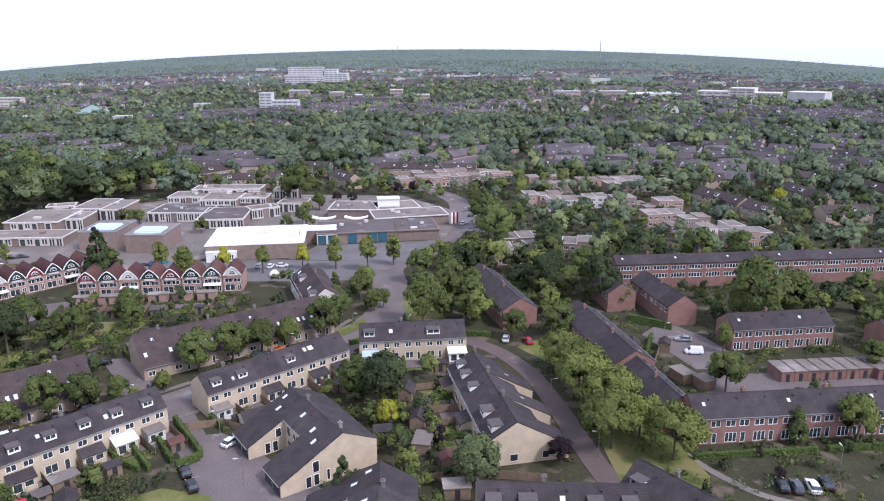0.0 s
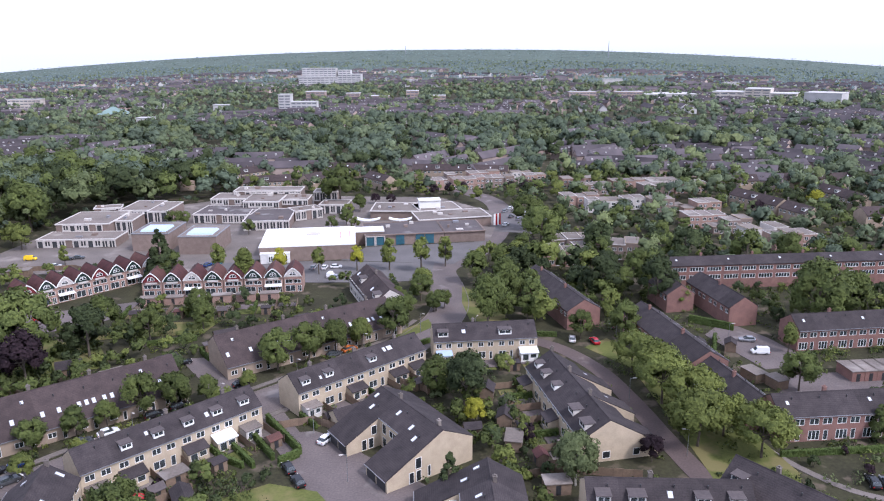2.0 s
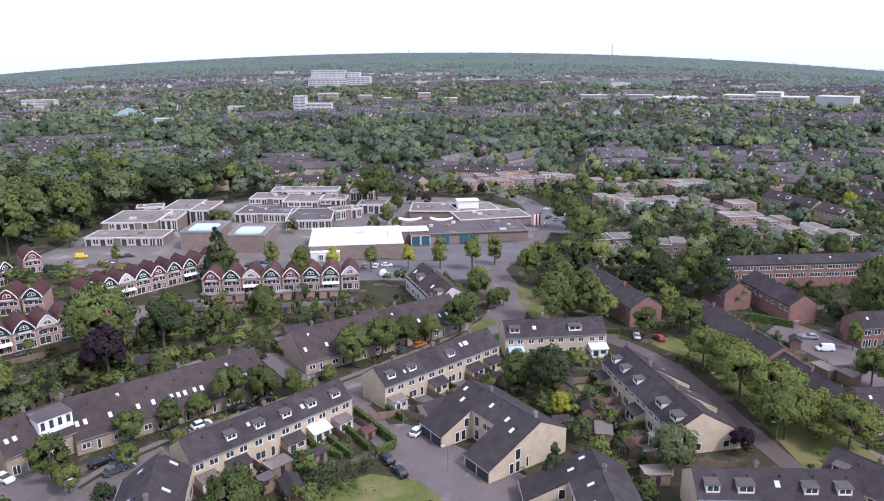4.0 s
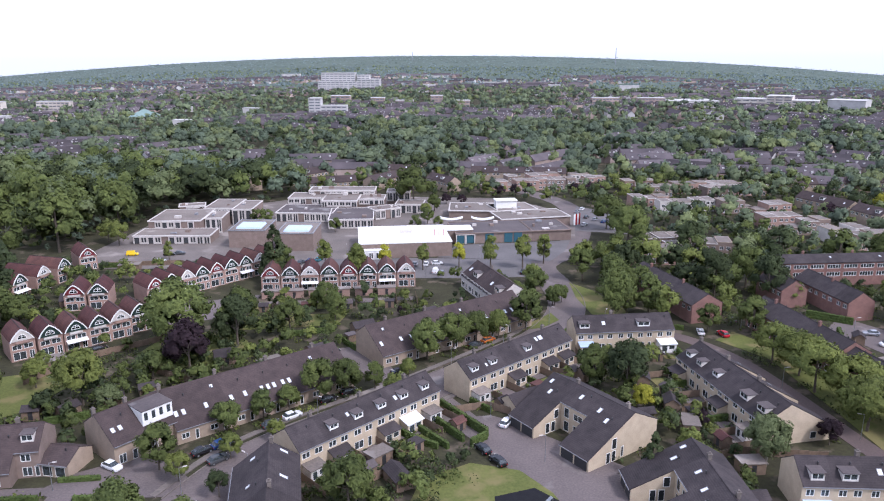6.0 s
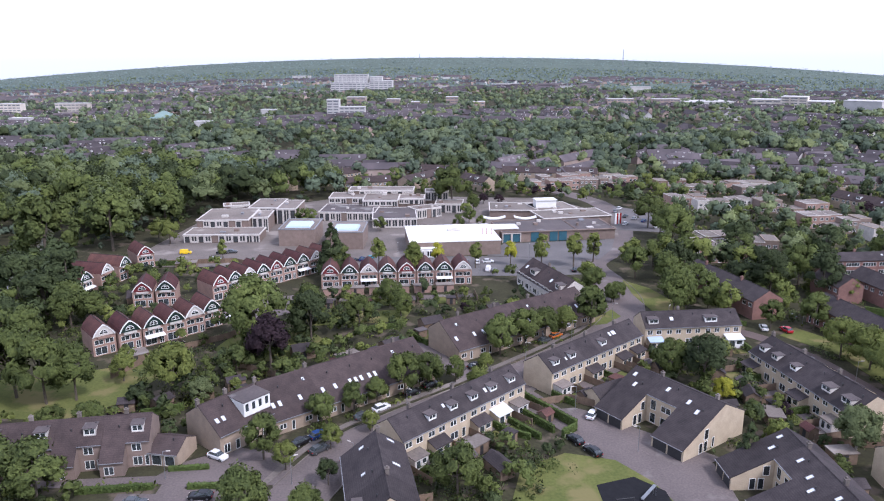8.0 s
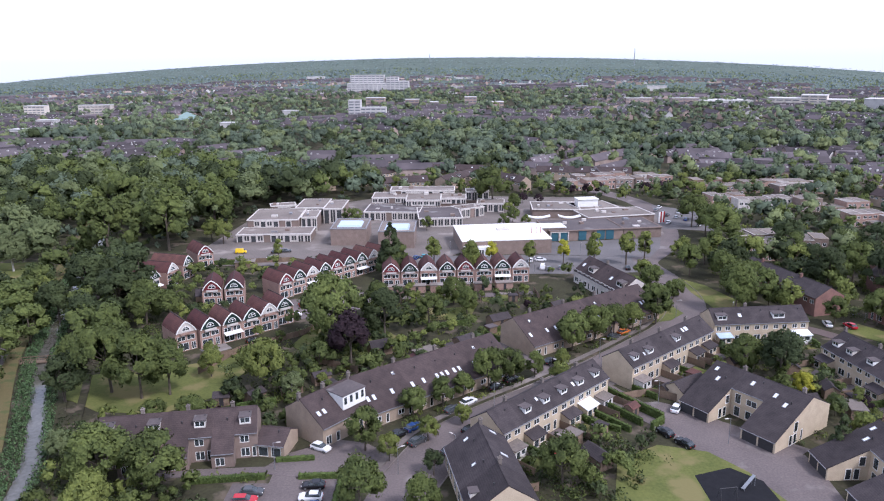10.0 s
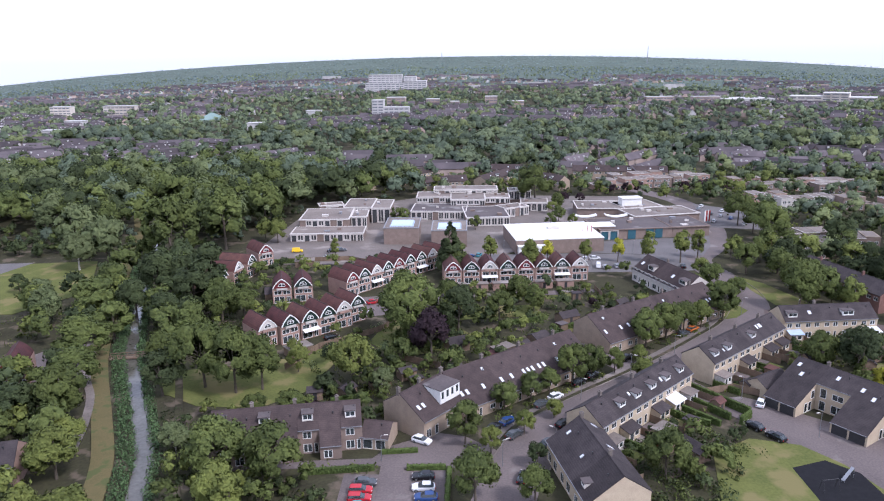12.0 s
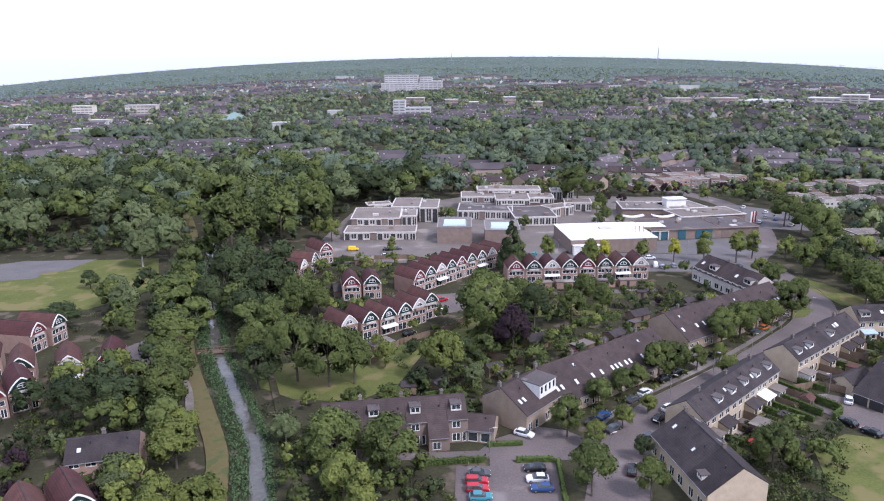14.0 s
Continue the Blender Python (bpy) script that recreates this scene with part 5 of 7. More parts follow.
def tree(x, y, h, form="round", leaf=None, width=1.0, variant=None, far=False, z=0.0, group="trees"):
    """A tree h metres high with a tapered trunk, limbs and a crown of leaf clusters."""
    leaf = leaf or LEAF
    far = far or y > 235
    variant = (int(abs(x * 3 + y * 5)) % 3) if variant is None else variant
    key = (form, leaf.name, variant, far)
    shrub = form == "shrub"
    if key not in TREES:
        rng = np.random.default_rng(17 * variant + len(form) * 5 + len(leaf.name))
        count, per, size = (38, 52, 0.025) if not far else (22, 26, 0.036)
        if shrub:
            count, per, size = (16, 40, 0.07) if not far else (12, 22, 0.10)
        clumps = form_lobes(rng, form, count)
        crown = card_mesh("crown", *leaf_cards(rng, clumps, per, size), leaf, lumps(rng, clumps, 0.8, False))
        g = Geo()
        lean = rng.uniform(-0.02, 0.02, 2)
        if shrub:
            for i in range(4):
                limb(g, (0, 0, -0.02), (*(rng.uniform(-0.2, 0.2, 2)), 0.5), 0.02, 0.01, 5)
        else:
            limb(g, (0, 0, -0.03), (lean[0], lean[1], 0.42), 0.024, 0.015)
            limb(g, (lean[0], lean[1], 0.42), (lean[0] * 2, lean[1] * 2, 0.8), 0.015, 0.005)
            for i in range(7 if not far else 3):
                c = clumps[int(rng.integers(len(clumps)))]
                limb(g, (lean[0], lean[1], rng.uniform(0.28, 0.45)), c[:3], 0.010, 0.003, 5)
        TREES[key] = (crown, g.data("trunk", BIRCH if leaf is LEAF_GREY and not far else BARK))
    crown, trunk = TREES[key]
    top = thing("shrub" if shrub else "tree", "leafy green garden shrub" if shrub else TREE_LABELS[leaf], "shrub" if shrub else "tree", "shrubs" if shrub else group)
    top.matrix_basis = pose(x, y, z, 0, 0, (x * 37 + y * 53) % 360) @ Matrix.Diagonal((h * width, h * width, h, 1))
    for nm, me in (("trunk", trunk), ("crown", crown)):
        ob = new(nm, me)
        ob.parent = top
    return top

# ---- planting ----
# canal side: x, y, height, crown width
for form, leaf, places in (
        ("round", LEAF_DARK, [(-200.3, 111.5, 12.1, 11.5), (-210.1, 110.1, 12.1, 11), (-203.7, 178.1, 13.8, 12), (-175.4, 127.6, 12.1, 11.5), (-205.5, 198.6, 17.2, 15), (-188, 183.9, 15.5, 15.4), (-189.1, 165.8, 13.8, 11.4), (-243.9, 166.3, 8.6, 14), (-255, 203.8, 7.0, 7), (-196, 200, 15, 13)]),
        ("round", LEAF, [(-192.2, 116, 13.8, 12), (-202.7, 145, 13.8, 16.4), (-214.3, 177.7, 13.8, 18), (-202.3, 160.9, 12.1, 13), (-153.3, 131.3, 13.8, 11), (-151.8, 95.1, 12.6, 13), (-140.6, 92.7, 12.6, 12.6), (-177.4, 176.4, 13.8, 13), (-171.2, 177.5, 10.3, 10), (-179.4, 159.8, 12.1, 11), (-217, 193, 14, 14), (-197, 131, 11, 12), (-183, 146, 9, 9)]),
        ("round", LEAF_BRIGHT, [(-181.7, 94.1, 10.6, 11), (-170.9, 78, 8.8, 10.4), (-178, 77.6, 8.8, 8.6), (-147.9, 83.5, 10.5, 8.6), (-184, 104, 8, 7.5)]),
        ("broad", LEAF, [(-167.2, 132.5, 17.2, 18), (-159, 129.5, 16.4, 17)]),
        ("round", LEAF_GREY, [(-228.8, 174.6, 12.1, 10.6), (-162.8, 103.2, 7.2, 7), (-187.8, 84.3, 8.8, 8.8), (-236.7, 186.3, 11.3, 10), (-248.9, 231, 15.7, 14)]),
        ("tall", LEAF_BRIGHT, [(-143.5, 76.1, 14, 6)]),
        ("tall", LEAF_DARK, [(-184.9, 190.1, 22, 12)]),
):
    for x, y, h, wide in places:
        tree(x, y, h, form, leaf, wide / h / {"round": 0.86, "broad": 1.15, "tall": 0.46}[form])
for x, y, h, leaf in ((-211.6, 92.6, 5.0, LEAF_PURPLE), (-210.5, 86.2, 4.8, LEAF), (-205, 98, 4, LEAF_BRIGHT), (-199, 79, 3.6, LEAF_YELLOW)):
    tree(x, y, h, "shrub", leaf)
# street
for form, leaf, places in (
        ("round", LEAF, [(-106.0, 107.2, 10.2), (-104.3, 86.8, 11.8), (-94.1, 86.2, 8.7), (-98.3, 121.5, 7.3), (-92.8, 127.3, 6.4), (-88.8, 131.7, 5.1), (-84.6, 138.1, 8.1), (-77.6, 140.3, 8.0), (-69.5, 140.6, 7.3), (-58.8, 158.5, 11.0), (-52.1, 163.5, 11.3), (-45.8, 167.4, 9.6), (-32.9, 178.8, 11.1), (-69.7, 94.8, 11.8)]),
        ("round", LEAF_BRIGHT, [(-93.9, 110.9, 6.2), (-63.2, 132.6, 8.8), (-62.1, 146.4, 5.5), (-40.5, 173.0, 7.5), (-87.0, 118.0, 5.0), (-101.0, 103.5, 6.5)]),
        ("round", LEAF_DARK, [(-92.5, 98.8, 5.7)]),
        ("shrub", LEAF, [(-64.7, 95.5, 4.6)]),
):
    for x, y, h in places:
        while any(abs((x - cx) * math.cos(a) + (y - cy) * math.sin(a)) < hx + 0.5 and abs((y - cy) * math.cos(a) - (x - cx) * math.sin(a)) < hy + 1.2 for cx, cy, hx, hy, a in FOOT):
            hit = next(q for q in FOOT if abs((x - q[0]) * math.cos(q[4]) + (y - q[1]) * math.sin(q[4])) < q[2] + 0.5 and abs((y - q[1]) * math.cos(q[4]) - (x - q[0]) * math.sin(q[4])) < q[3] + 1.2)
            out = 0.5 if (y - hit[1]) * math.cos(hit[4]) - (x - hit[0]) * math.sin(hit[4]) > 0 else -0.5      # step away from the house
            x, y, h = x - out * math.sin(hit[4]), y + out * math.cos(hit[4]), h - 0.3 * math.copysign(1, out * math.cos(hit[4]))
        tree(x, y, h * 0.95, form, leaf, 0.98)
# gardens
for form, leaf, places in (
        ("round", LEAF, [(-121.2, 161.1, 21.1), (-95.7, 174.6, 10.8), (-84.8, 184.5, 9.1), (-19.1, 143.6, 10.1), (-8.3, 121.7, 5.3), (-110.1, 179.7, 12.3), (-88.7, 193.2, 9.7)]),
        ("round", LEAF_DARK, [(-107.6, 165.3, 15.0), (-13.0, 138.2, 13.6)]),
        ("round", LEAF_PURPLE, [(-114.5, 149.1, 14.1), (21.2, 116.0, 6.2)]),
        ("round", LEAF_BRIGHT, [(-132.2, 132.6, 13.8)]),
        ("round", LEAF_GREY, [(-124.9, 129.3, 7.0), (5.6, 108.6, 11.1)]),
        ("shrub", LEAF_DARK, [(-137.3, 127.7, 6.2)]),
        ("shrub", LEAF, [(-122.1, 146.0, 7.9)]),
        ("round", LEAF_YELLOW, [(-11.2, 130.3, 6.5)]),
        ("cone", LEAF_DARK, [(-16.7, 103.8, 10.2), (39.5, 95.3, 10.1)]),
        ("shrub", LEAF_BRIGHT, [(-6.5, 114.6, 5.0)]),
):
    for x, y, h in places:
        tree(x, y, h, form, leaf)
# lane
for form, leaf, places in (
        ("broad", LEAF_BRIGHT, [(27.5, 155.0, 11.0), (30.5, 147.5, 11.5), (29.8, 138.7, 12.6), (34.0, 131.0, 12.6), (31.6, 121.3, 12.4), (42.2, 117.1, 11.4)]),
        ("round", LEAF_BRIGHT, [(38.0, 125.0, 10.5), (-24.5, 217.4, 8.2), (53.1, 198.3, 8.1), (79.0, 122.5, 10.5)]),
        ("round", LEAF, [(18.8, 175.2, 8.8), (-5.3, 185.2, 15.9), (1.4, 201.5, 12.7), (-6.6, 223.3, 12.0), (-17.3, 200.9, 5.8), (-20.7, 197.1, 5.7), (-31.2, 200.4, 7.3), (45.9, 216.2, 15.4), (84.2, 180.3, 21.1), (96.1, 185.0, 16.7), (62.4, 144.5, 10.6), (30.5, 174.7, 11.2), (100.9, 154.5, 8.4)]),
        ("round", LEAF_DARK, [(30.9, 204.0, 16.1), (47.0, 202.7, 16.0)]),
        ("cone", LEAF, [(67.7, 123.3, 8.6)]),
        ("tall", LEAF_BRIGHT, [(69.9, 165.7, 8.9)]),
):
    for x, y, h in places:
        tree(x, y, h, form, leaf)
# round the road junction
for form, leaf, places in (
        ("round", LEAF, [(19.5, 284.4, 12.6), (3.4, 237.4, 11.2), (0.4, 203.0, 11.2), (-24.6, 206.9, 9.4), (-28.6, 190.1, 8.4), (-19.8, 197.9, 7.0), (68.9, 274.8, 10), (55.2, 295.0, 10), (37.8, 243.6, 11.2), (38.3, 211.2, 10), (0.4, 191.2, 8.4), (6.3, 189.5, 8.4), (33.6, 307.7, 10), (9, 210, 10), (12, 250, 11), (24, 262, 10), (14, 236, 12), (-136.5, 304, 9), (-100.5, 293, 7), (-61, 310, 8), (-66, 300, 7), (-58, 338, 9), (-143, 117, 7.5), (-151, 117, 6.5), (-134, 312, 7)]),
        ("round", LEAF_DARK, [(4.2, 223.1, 11.2), (11.4, 227.1, 10), (36.8, 226.3, 11.2), (28.9, 276.3, 8.4), (56.1, 239.5, 10), (62, 228, 10)]),
        ("round", LEAF_BRIGHT, [(-4.9, 243.1, 7.5), (26.1, 312.1, 10), (-1, 250, 8), (-147, 141, 7.5), (-56, 300, 6), (-62, 326, 7)]),
):
    for x, y, h in places:
        tree(x, y, h, form, leaf, 1.05)
# shops
for form, leaf, places in (
        ("tall", LEAF_YELLOW, [(-74.7, 237.1, 10.2), (-48.1, 239.2, 10.3)]),
        ("tall", LEAF_BRIGHT, [(-61.0, 235.5, 10.9), (-36.7, 239.7, 12.7), (-25.3, 237.5, 14.1), (-16.9, 244.1, 12.1), (-82.5, 221.4, 14.7), (-156.1, 248.4, 8.2), (-96.0, 236.7, 12.1)]),
        ("cone", LEAF_DARK, [(-110.5, 223.1, 21.0)]),
        ("round", LEAF_BRIGHT, [(-184.3, 270.3, 11.0)]),
        ("round", LEAF, [(-108.1, 224.9, 12.1), (89.5, 241.5, 14.9), (101.8, 234.7, 14.6)]),
        ("broad", LEAF, [(-68.5, 347.0, 22.0), (21.1, 272.9, 16.4), (18.3, 298.9, 15.9)]),
        ("round", LEAF_DARK, [(40.2, 252.0, 15.5), (69.3, 244.9, 15.1)]),
):
    for x, y, h in places:
        tree(x, y, h, form, leaf)
# copper trees and one golden crown among the houses behind the shops
for x, y, h, leaf in ((20, 384, 7, LEAF_PURPLE), (27, 380, 8, LEAF_PURPLE), (33, 386, 7.5, LEAF_PURPLE), (-14, 379, 7, LEAF_PURPLE), (-7, 381, 7.5, LEAF_PURPLE), (-22, 376, 6.5, LEAF_PURPLE), (128, 322, 8, LEAF_PURPLE),
                      (-52, 356, 6, LEAF_PURPLE), (-44, 354, 6, LEAF_PURPLE), (163, 339, 10, LEAF_YELLOW)):
    tree(x, y, h, "round", leaf, 1.1)
# willows
for form, leaf, places in (
        ("round", LEAF_GREY, [(-308.8, 258.5, 22.5), (-264.5, 259, 21.5), (-242.5, 240, 20.5), (-329.6, 278.2, 19.0), (-345.0, 268, 20.0), (-233.1, 357.7, 22.0), (-247.6, 430.3, 22.0)]),
        ("tall", LEAF, [(-222.4, 240.5, 27.0), (-216.2, 236.5, 28.0), (-212.5, 243.5, 25.0)]),
        ("round", LEAF, [(-203.0, 260, 24.0), (-197.5, 300.6, 23.0), (-212.9, 283.2, 24), (-234.6, 331.9, 21.4), (-271.5, 443.2, 21.8), (-226.7, 327.0, 22.0), (-230.0, 303.3, 22.0)]),
        ("round", LEAF_BRIGHT, [(-190.7, 275.1, 10.4)]),
        ("shrub", LEAF, [(-229.0, 242.1, 8.7)]),
        ("shrub", LEAF_DARK, [(-285, 252, 7), (-275, 250, 6), (-254, 247, 6.5), (-296, 254, 7), (-320, 256, 8)]),
):
    for x, y, h in places:
        tree(x, y, h, form, leaf)


def hedge(p0, p1, h=1.6, thick=0.9, leaf=None):
    """A clipped hedge: a rounded core with a skin of small leaves."""
    length = math.hypot(p1[0] - p0[0], p1[1] - p0[1])
    rg = np.random.default_rng(int(abs(p0[0] * 7 + p1[1] * 3)))
    top = thing("hedge", "clipped green garden hedge", "hedge", "hedges")
    g, t = Geo(), thick / 2 - 0.08
    g.solid([(0, -t, -0.1), (length, -t, -0.1), (length, t, -0.1), (0, t, -0.1)], [(0.05, -t + 0.06, h - 0.1), (length - 0.05, -t + 0.06, h - 0.1), (length - 0.05, t - 0.06, h - 0.1), (0.05, t - 0.06, h - 0.1)])
    g.part("core", top, HEDGE)
    step = 0.55
    clumps = []
    for i in range(max(2, int(length / step))):
        for yy in (-t + 0.1, t - 0.1):
            for zz in (h * 0.25, h * 0.6, h - 0.2):
                clumps.append((i * step + 0.25, yy + rg.uniform(-0.05, 0.05), zz + rg.uniform(-0.06, 0.06), 0.27))
    ob = new("foliage", card_mesh("foliage", *leaf_cards(rg, clumps, 9, 0.15), leaf or HEDGE))
    ob.parent = top
    top.matrix_basis = along(p0, p1)


for p0, p1, h in (((-54.6, 132.0), (-45.2, 119.0), 2.0), ((-45.4, 118.4), (-48.6, 115.2), 1.8), ((-56.8, 126.8), (-50.0, 117.2), 1.6), ((-60.4, 117.6), (-55.0, 114.6), 1.4), ((-59.5, 122.5), (-53, 114.5), 1.4),
                  ((-117.0, 97.6), (-109.6, 98.0), 1.1), ((-109.0, 97.6), (-109.4, 79.0), 1.1), ((-136.0, 96.0), (-123.0, 97.6), 1.2), ((-122.4, 103.2), (-115.2, 104.0), 1.0),
                  ((52.0, 188.0), (62.0, 181.0), 2.2), ((55, 176), (49, 160), 1.6), ((5, 178.5), (13, 177.5), 1.4), ((18.0, 126.5), (22.4, 119.0), 1.2), ((46, 117.5), (70, 119.5), 1.3), ((72, 119.8), (100, 122), 1.3),
                  ((-24, 172.0), (-12, 180.5), 1.4), ((-80.5, 168), (-74, 172), 1.6), ((-96, 172.5), (-84, 176.5), 1.5), ((-136, 124), (-128, 127), 1.6), ((-123, 166), (-113, 157), 2.6), ((-180, 238), (-166, 240), 1.8), ((31.5, 99.5), (40, 99), 1.4)):
    hedge(p0, p1, h)

# shrubs in the gardens, scattered thinly and clear of houses and paving


def near_line(x, y, line, reach):
    for (ax, ay), (bx, by) in zip(line, line[1:]):
        dx, dy = bx - ax, by - ay
        u = max(0.0, min(1.0, ((x - ax) * dx + (y - ay) * dy) / (dx * dx + dy * dy)))
        if math.hypot(x - ax - u * dx, y - ay - u * dy) < reach:
            return True
    return False


def inside(x, y, ring):
    hit = False
    for (ax, ay), (bx, by) in zip(ring, ring[1:] + ring[:1]):
        if (ay > y) != (by > y) and x < ax + (y - ay) * (bx - ax) / (by - ay):
            hit = not hit
    return hit


def clear(x, y, reach=1.5):
    """Free of houses, roads, squares and the canal."""
    for cx, cy, hx, hy, a in FOOT:
        dx, dy = x - cx, y - cy
        if abs(dx * math.cos(a) + dy * math.sin(a)) < hx + reach and abs(-dx * math.sin(a) + dy * math.cos(a)) < hy + reach:
            return False
    for line, w in ((ROAD, 6.0), (LANE, 3.0), (DRIVE, 3.8), (CANAL, 4.0)):
        if near_line(x, y, line, w + reach * 0.5):
            return False
    return not any(inside(x, y, ring) for ring in OPEN)


rng = np.random.default_rng(3)
for ring, count, hs in (([(-64, 118), (-44, 110), (-52, 104), (-72, 96), (-78, 102)], 24, (1.2, 3.0)),
                        ([(-24, 158), (-26, 134), (-14, 116), (3, 117), (1, 146), (4, 162)], 28, (1.2, 3.6)),
                        ([(-2, 114), (-4, 84), (4, 100), (12, 112)], 16, (1.2, 3.0)),
                        ([(-112, 128), (-82, 152), (-72, 164), (-84, 180), (-110, 170), (-132, 140), (-150, 112)], 26, (1.4, 4.0)),
                        ([(-70, 166), (-42, 188), (-46, 206), (-66, 206), (-90, 200), (-84, 182)], 26, (1.4, 4.0)),
                        ([(-131, 94), (-129, 80), (-146, 76), (-152, 90)], 26, (1.4, 3.2)),
                        ([(-135, 101), (-152, 98), (-156, 101), (-124, 104)], 10, (0.9, 1.8)),
                        ([(48, 118), (100, 122), (100, 114), (52, 110)], 20, (1.2, 2.6)),
                        ([(50, 136), (108, 142), (108, 136), (50, 130)], 18, (1.2, 3.2)),
                        ([(24, 182), (36, 184), (50, 215), (22, 226), (16, 215)], 20, (1.6, 4.5)),
                        ([(66, 186), (140, 190), (140, 218), (66, 214)], 24, (1.6, 5.0)),
                        ([(-172, 160), (-150, 180), (-168, 190), (-186, 200), (-178, 240), (-205, 240), (-200, 180)], 14, (2.0, 5.5)),
                        ([(-215, 80), (-185, 76), (-182, 100), (-200, 112), (-225, 104)], 16, (1.6, 4.0)),
                        ([(-250, 120), (-205, 112), (-200, 150), (-232, 172), (-262, 150)], 16, (1.6, 4.5))):
    xs, ys = [p[0] for p in ring], [p[1] for p in ring]
    made = tries = 0
    while made < count * 0.5 and tries < 2000:
        tries += 1
        x, y = rng.uniform(min(xs), max(xs)), rng.uniform(min(ys), max(ys))
        if inside(x, y, ring) and clear(x, y, 0.6):
            tree(x, y, rng.uniform(*hs), "shrub", (LEAF, LEAF_DARK, LEAF_BRIGHT, LEAF, LEAF_DARK, LEAF_GREY, LEAF_PURPLE)[int(rng.integers(7))] if rng.random() < 0.985 else LEAF_YELLOW, far=True)
            made += 1


def wood_zone(name, ring, spacing, heights, mats, label, cards=12, clumps=12, skew=1.0):
    """Closed woodland in one mesh a leaf colour: crowns of overlapping clumps on their own trunks."""
    xs, ys = [p[0] for p in ring], [p[1] for p in ring]
    got = [[] for m in mats]
    gx = min(xs)
    while gx < max(xs):
        gy = min(ys)
        while gy < max(ys):
            x, y = gx + rng.uniform(-0.45, 0.45) * spacing, gy + rng.uniform(-0.45, 0.45) * spacing
            gy += spacing
            if not inside(x, y, ring) or not clear(x, y, 3.2 if heights[1] > 7 else 0.9):
                continue
            h, pick = heights[0] + (heights[1] - heights[0]) * rng.uniform(0, 1) ** skew, int(rng.integers(len(mats)))
            got[pick].append((x, y, rise(x, y), h, h * rng.uniform(0.36, 0.50)))
        gx += spacing
    for mt, stand in zip(mats, got):
        if stand:
            lobes = crown_lobes(rng, stand, clumps)
            tagged(new(name, card_mesh(name, *leaf_cards(rng, lobes, cards, 0.26 + 0.02 * heights[1]), mt, lumps(rng, lobes, 0.78, False))), label, "woods", kind="stuff")


WOODLAND = [(-430, 268), (-300, 276), (-250, 276), (-226, 268), (-205, 268), (-192, 300), (-184, 322), (-164, 344), (-126, 364), (-126, 384), (-150, 430), (-330, 430), (-480, 430)]
wood_zone("canal_woods", WOODLAND, 10.5, (13, 23), (LEAF, LEAF_GREY, LEAF, LEAF_DARK, LEAF_HAZE_DARK, LEAF_DARK), "dense mixed woodland beside the canal", 22, 12)
wood_zone("wood_edge", [(-430, 262), (-300, 268), (-250, 268), (-226, 260), (-205, 256), (-186, 318), (-164, 340), (-126, 360), (-126, 372), (-168, 352), (-205, 310), (-215, 276), (-250, 284), (-430, 280)], 6.5, (3, 7.5), (LEAF_DARK, LEAF, LEAF_HAZE_DARK), "low undergrowth along the woodland edge", 14, 6)
wood_zone("wood_edge", [(-430, 246), (-300, 249), (-262, 250), (-246, 247), (-230, 244), (-226, 262), (-250, 268), (-300, 266), (-430, 262)], 5.2, (3, 6.5), (LEAF_DARK, LEAF, LEAF_DARK), "hedge-like shrubs before the woodland", 16, 6)
wood_zone("canal_thicket", [(-232, 236), (-205, 232), (-190, 190), (-178, 150), (-186, 146), (-198, 165), (-222, 200)], 7, (8, 13), (LEAF, LEAF_DARK, LEAF), "overhanging trees along the canal", 16)
wood_zone("canal_thicket", [(-250, 200), (-215, 196), (-200, 150), (-205, 128), (-214, 112), (-225, 112), (-215, 130), (-228, 165)], 8, (8, 12), (LEAF, LEAF_BRIGHT, LEAF_DARK), "trees between the canal and the houses", 16)
wood_zone("canal_thicket", [(-184, 70), (-180, 100), (-192, 122), (-206, 150), (-216, 132), (-206, 108), (-196, 84), (-190, 70)], 8.5, (7, 11), (LEAF, LEAF_DARK, LEAF_BRIGHT), "leafy trees beside the canal path", 18)
for ring, gap in (([(-150, 112), (-128, 112), (-112, 130), (-80, 154), (-74, 164), (-84, 178), (-112, 172), (-130, 146), (-142, 130)], 6.5), ([(-70, 168), (-40, 190), (-46, 208), (-66, 208), (-108, 202), (-112, 194), (-84, 186)], 9.0),
                  ([(-25, 156), (-27, 134), (-14, 117), (2, 118), (0, 146), (3, 160)], 6.0), ([(14, 180), (34, 186), (50, 215), (22, 236), (0, 214)], 7.0), ([(68, 188), (140, 192), (140, 218), (68, 214)], 7.5),
                  ([(-176, 164), (-150, 184), (-168, 194), (-184, 240), (-205, 238), (-200, 184)], 7.0), ([(-215, 76), (-186, 72), (-184, 100), (-200, 114), (-225, 104)], 7.0), ([(50, 134), (112, 140), (112, 144), (58, 140)], 6.0),
                  ([(-74, 96), (-58, 112), (-50, 104), (-64, 90)], 6.0), ([(-4, 82), (3, 112), (-4, 114), (-8, 106)], 5.0), ([(-152, 92), (-131, 94), (-130, 76), (-156, 74)], 5.5)):
    wood_zone("garden_greenery", ring, gap, (2.2, 6.0), (LEAF, LEAF_DARK, LEAF_BRIGHT, LEAF), "small garden trees and tall shrubs", 16, 6)
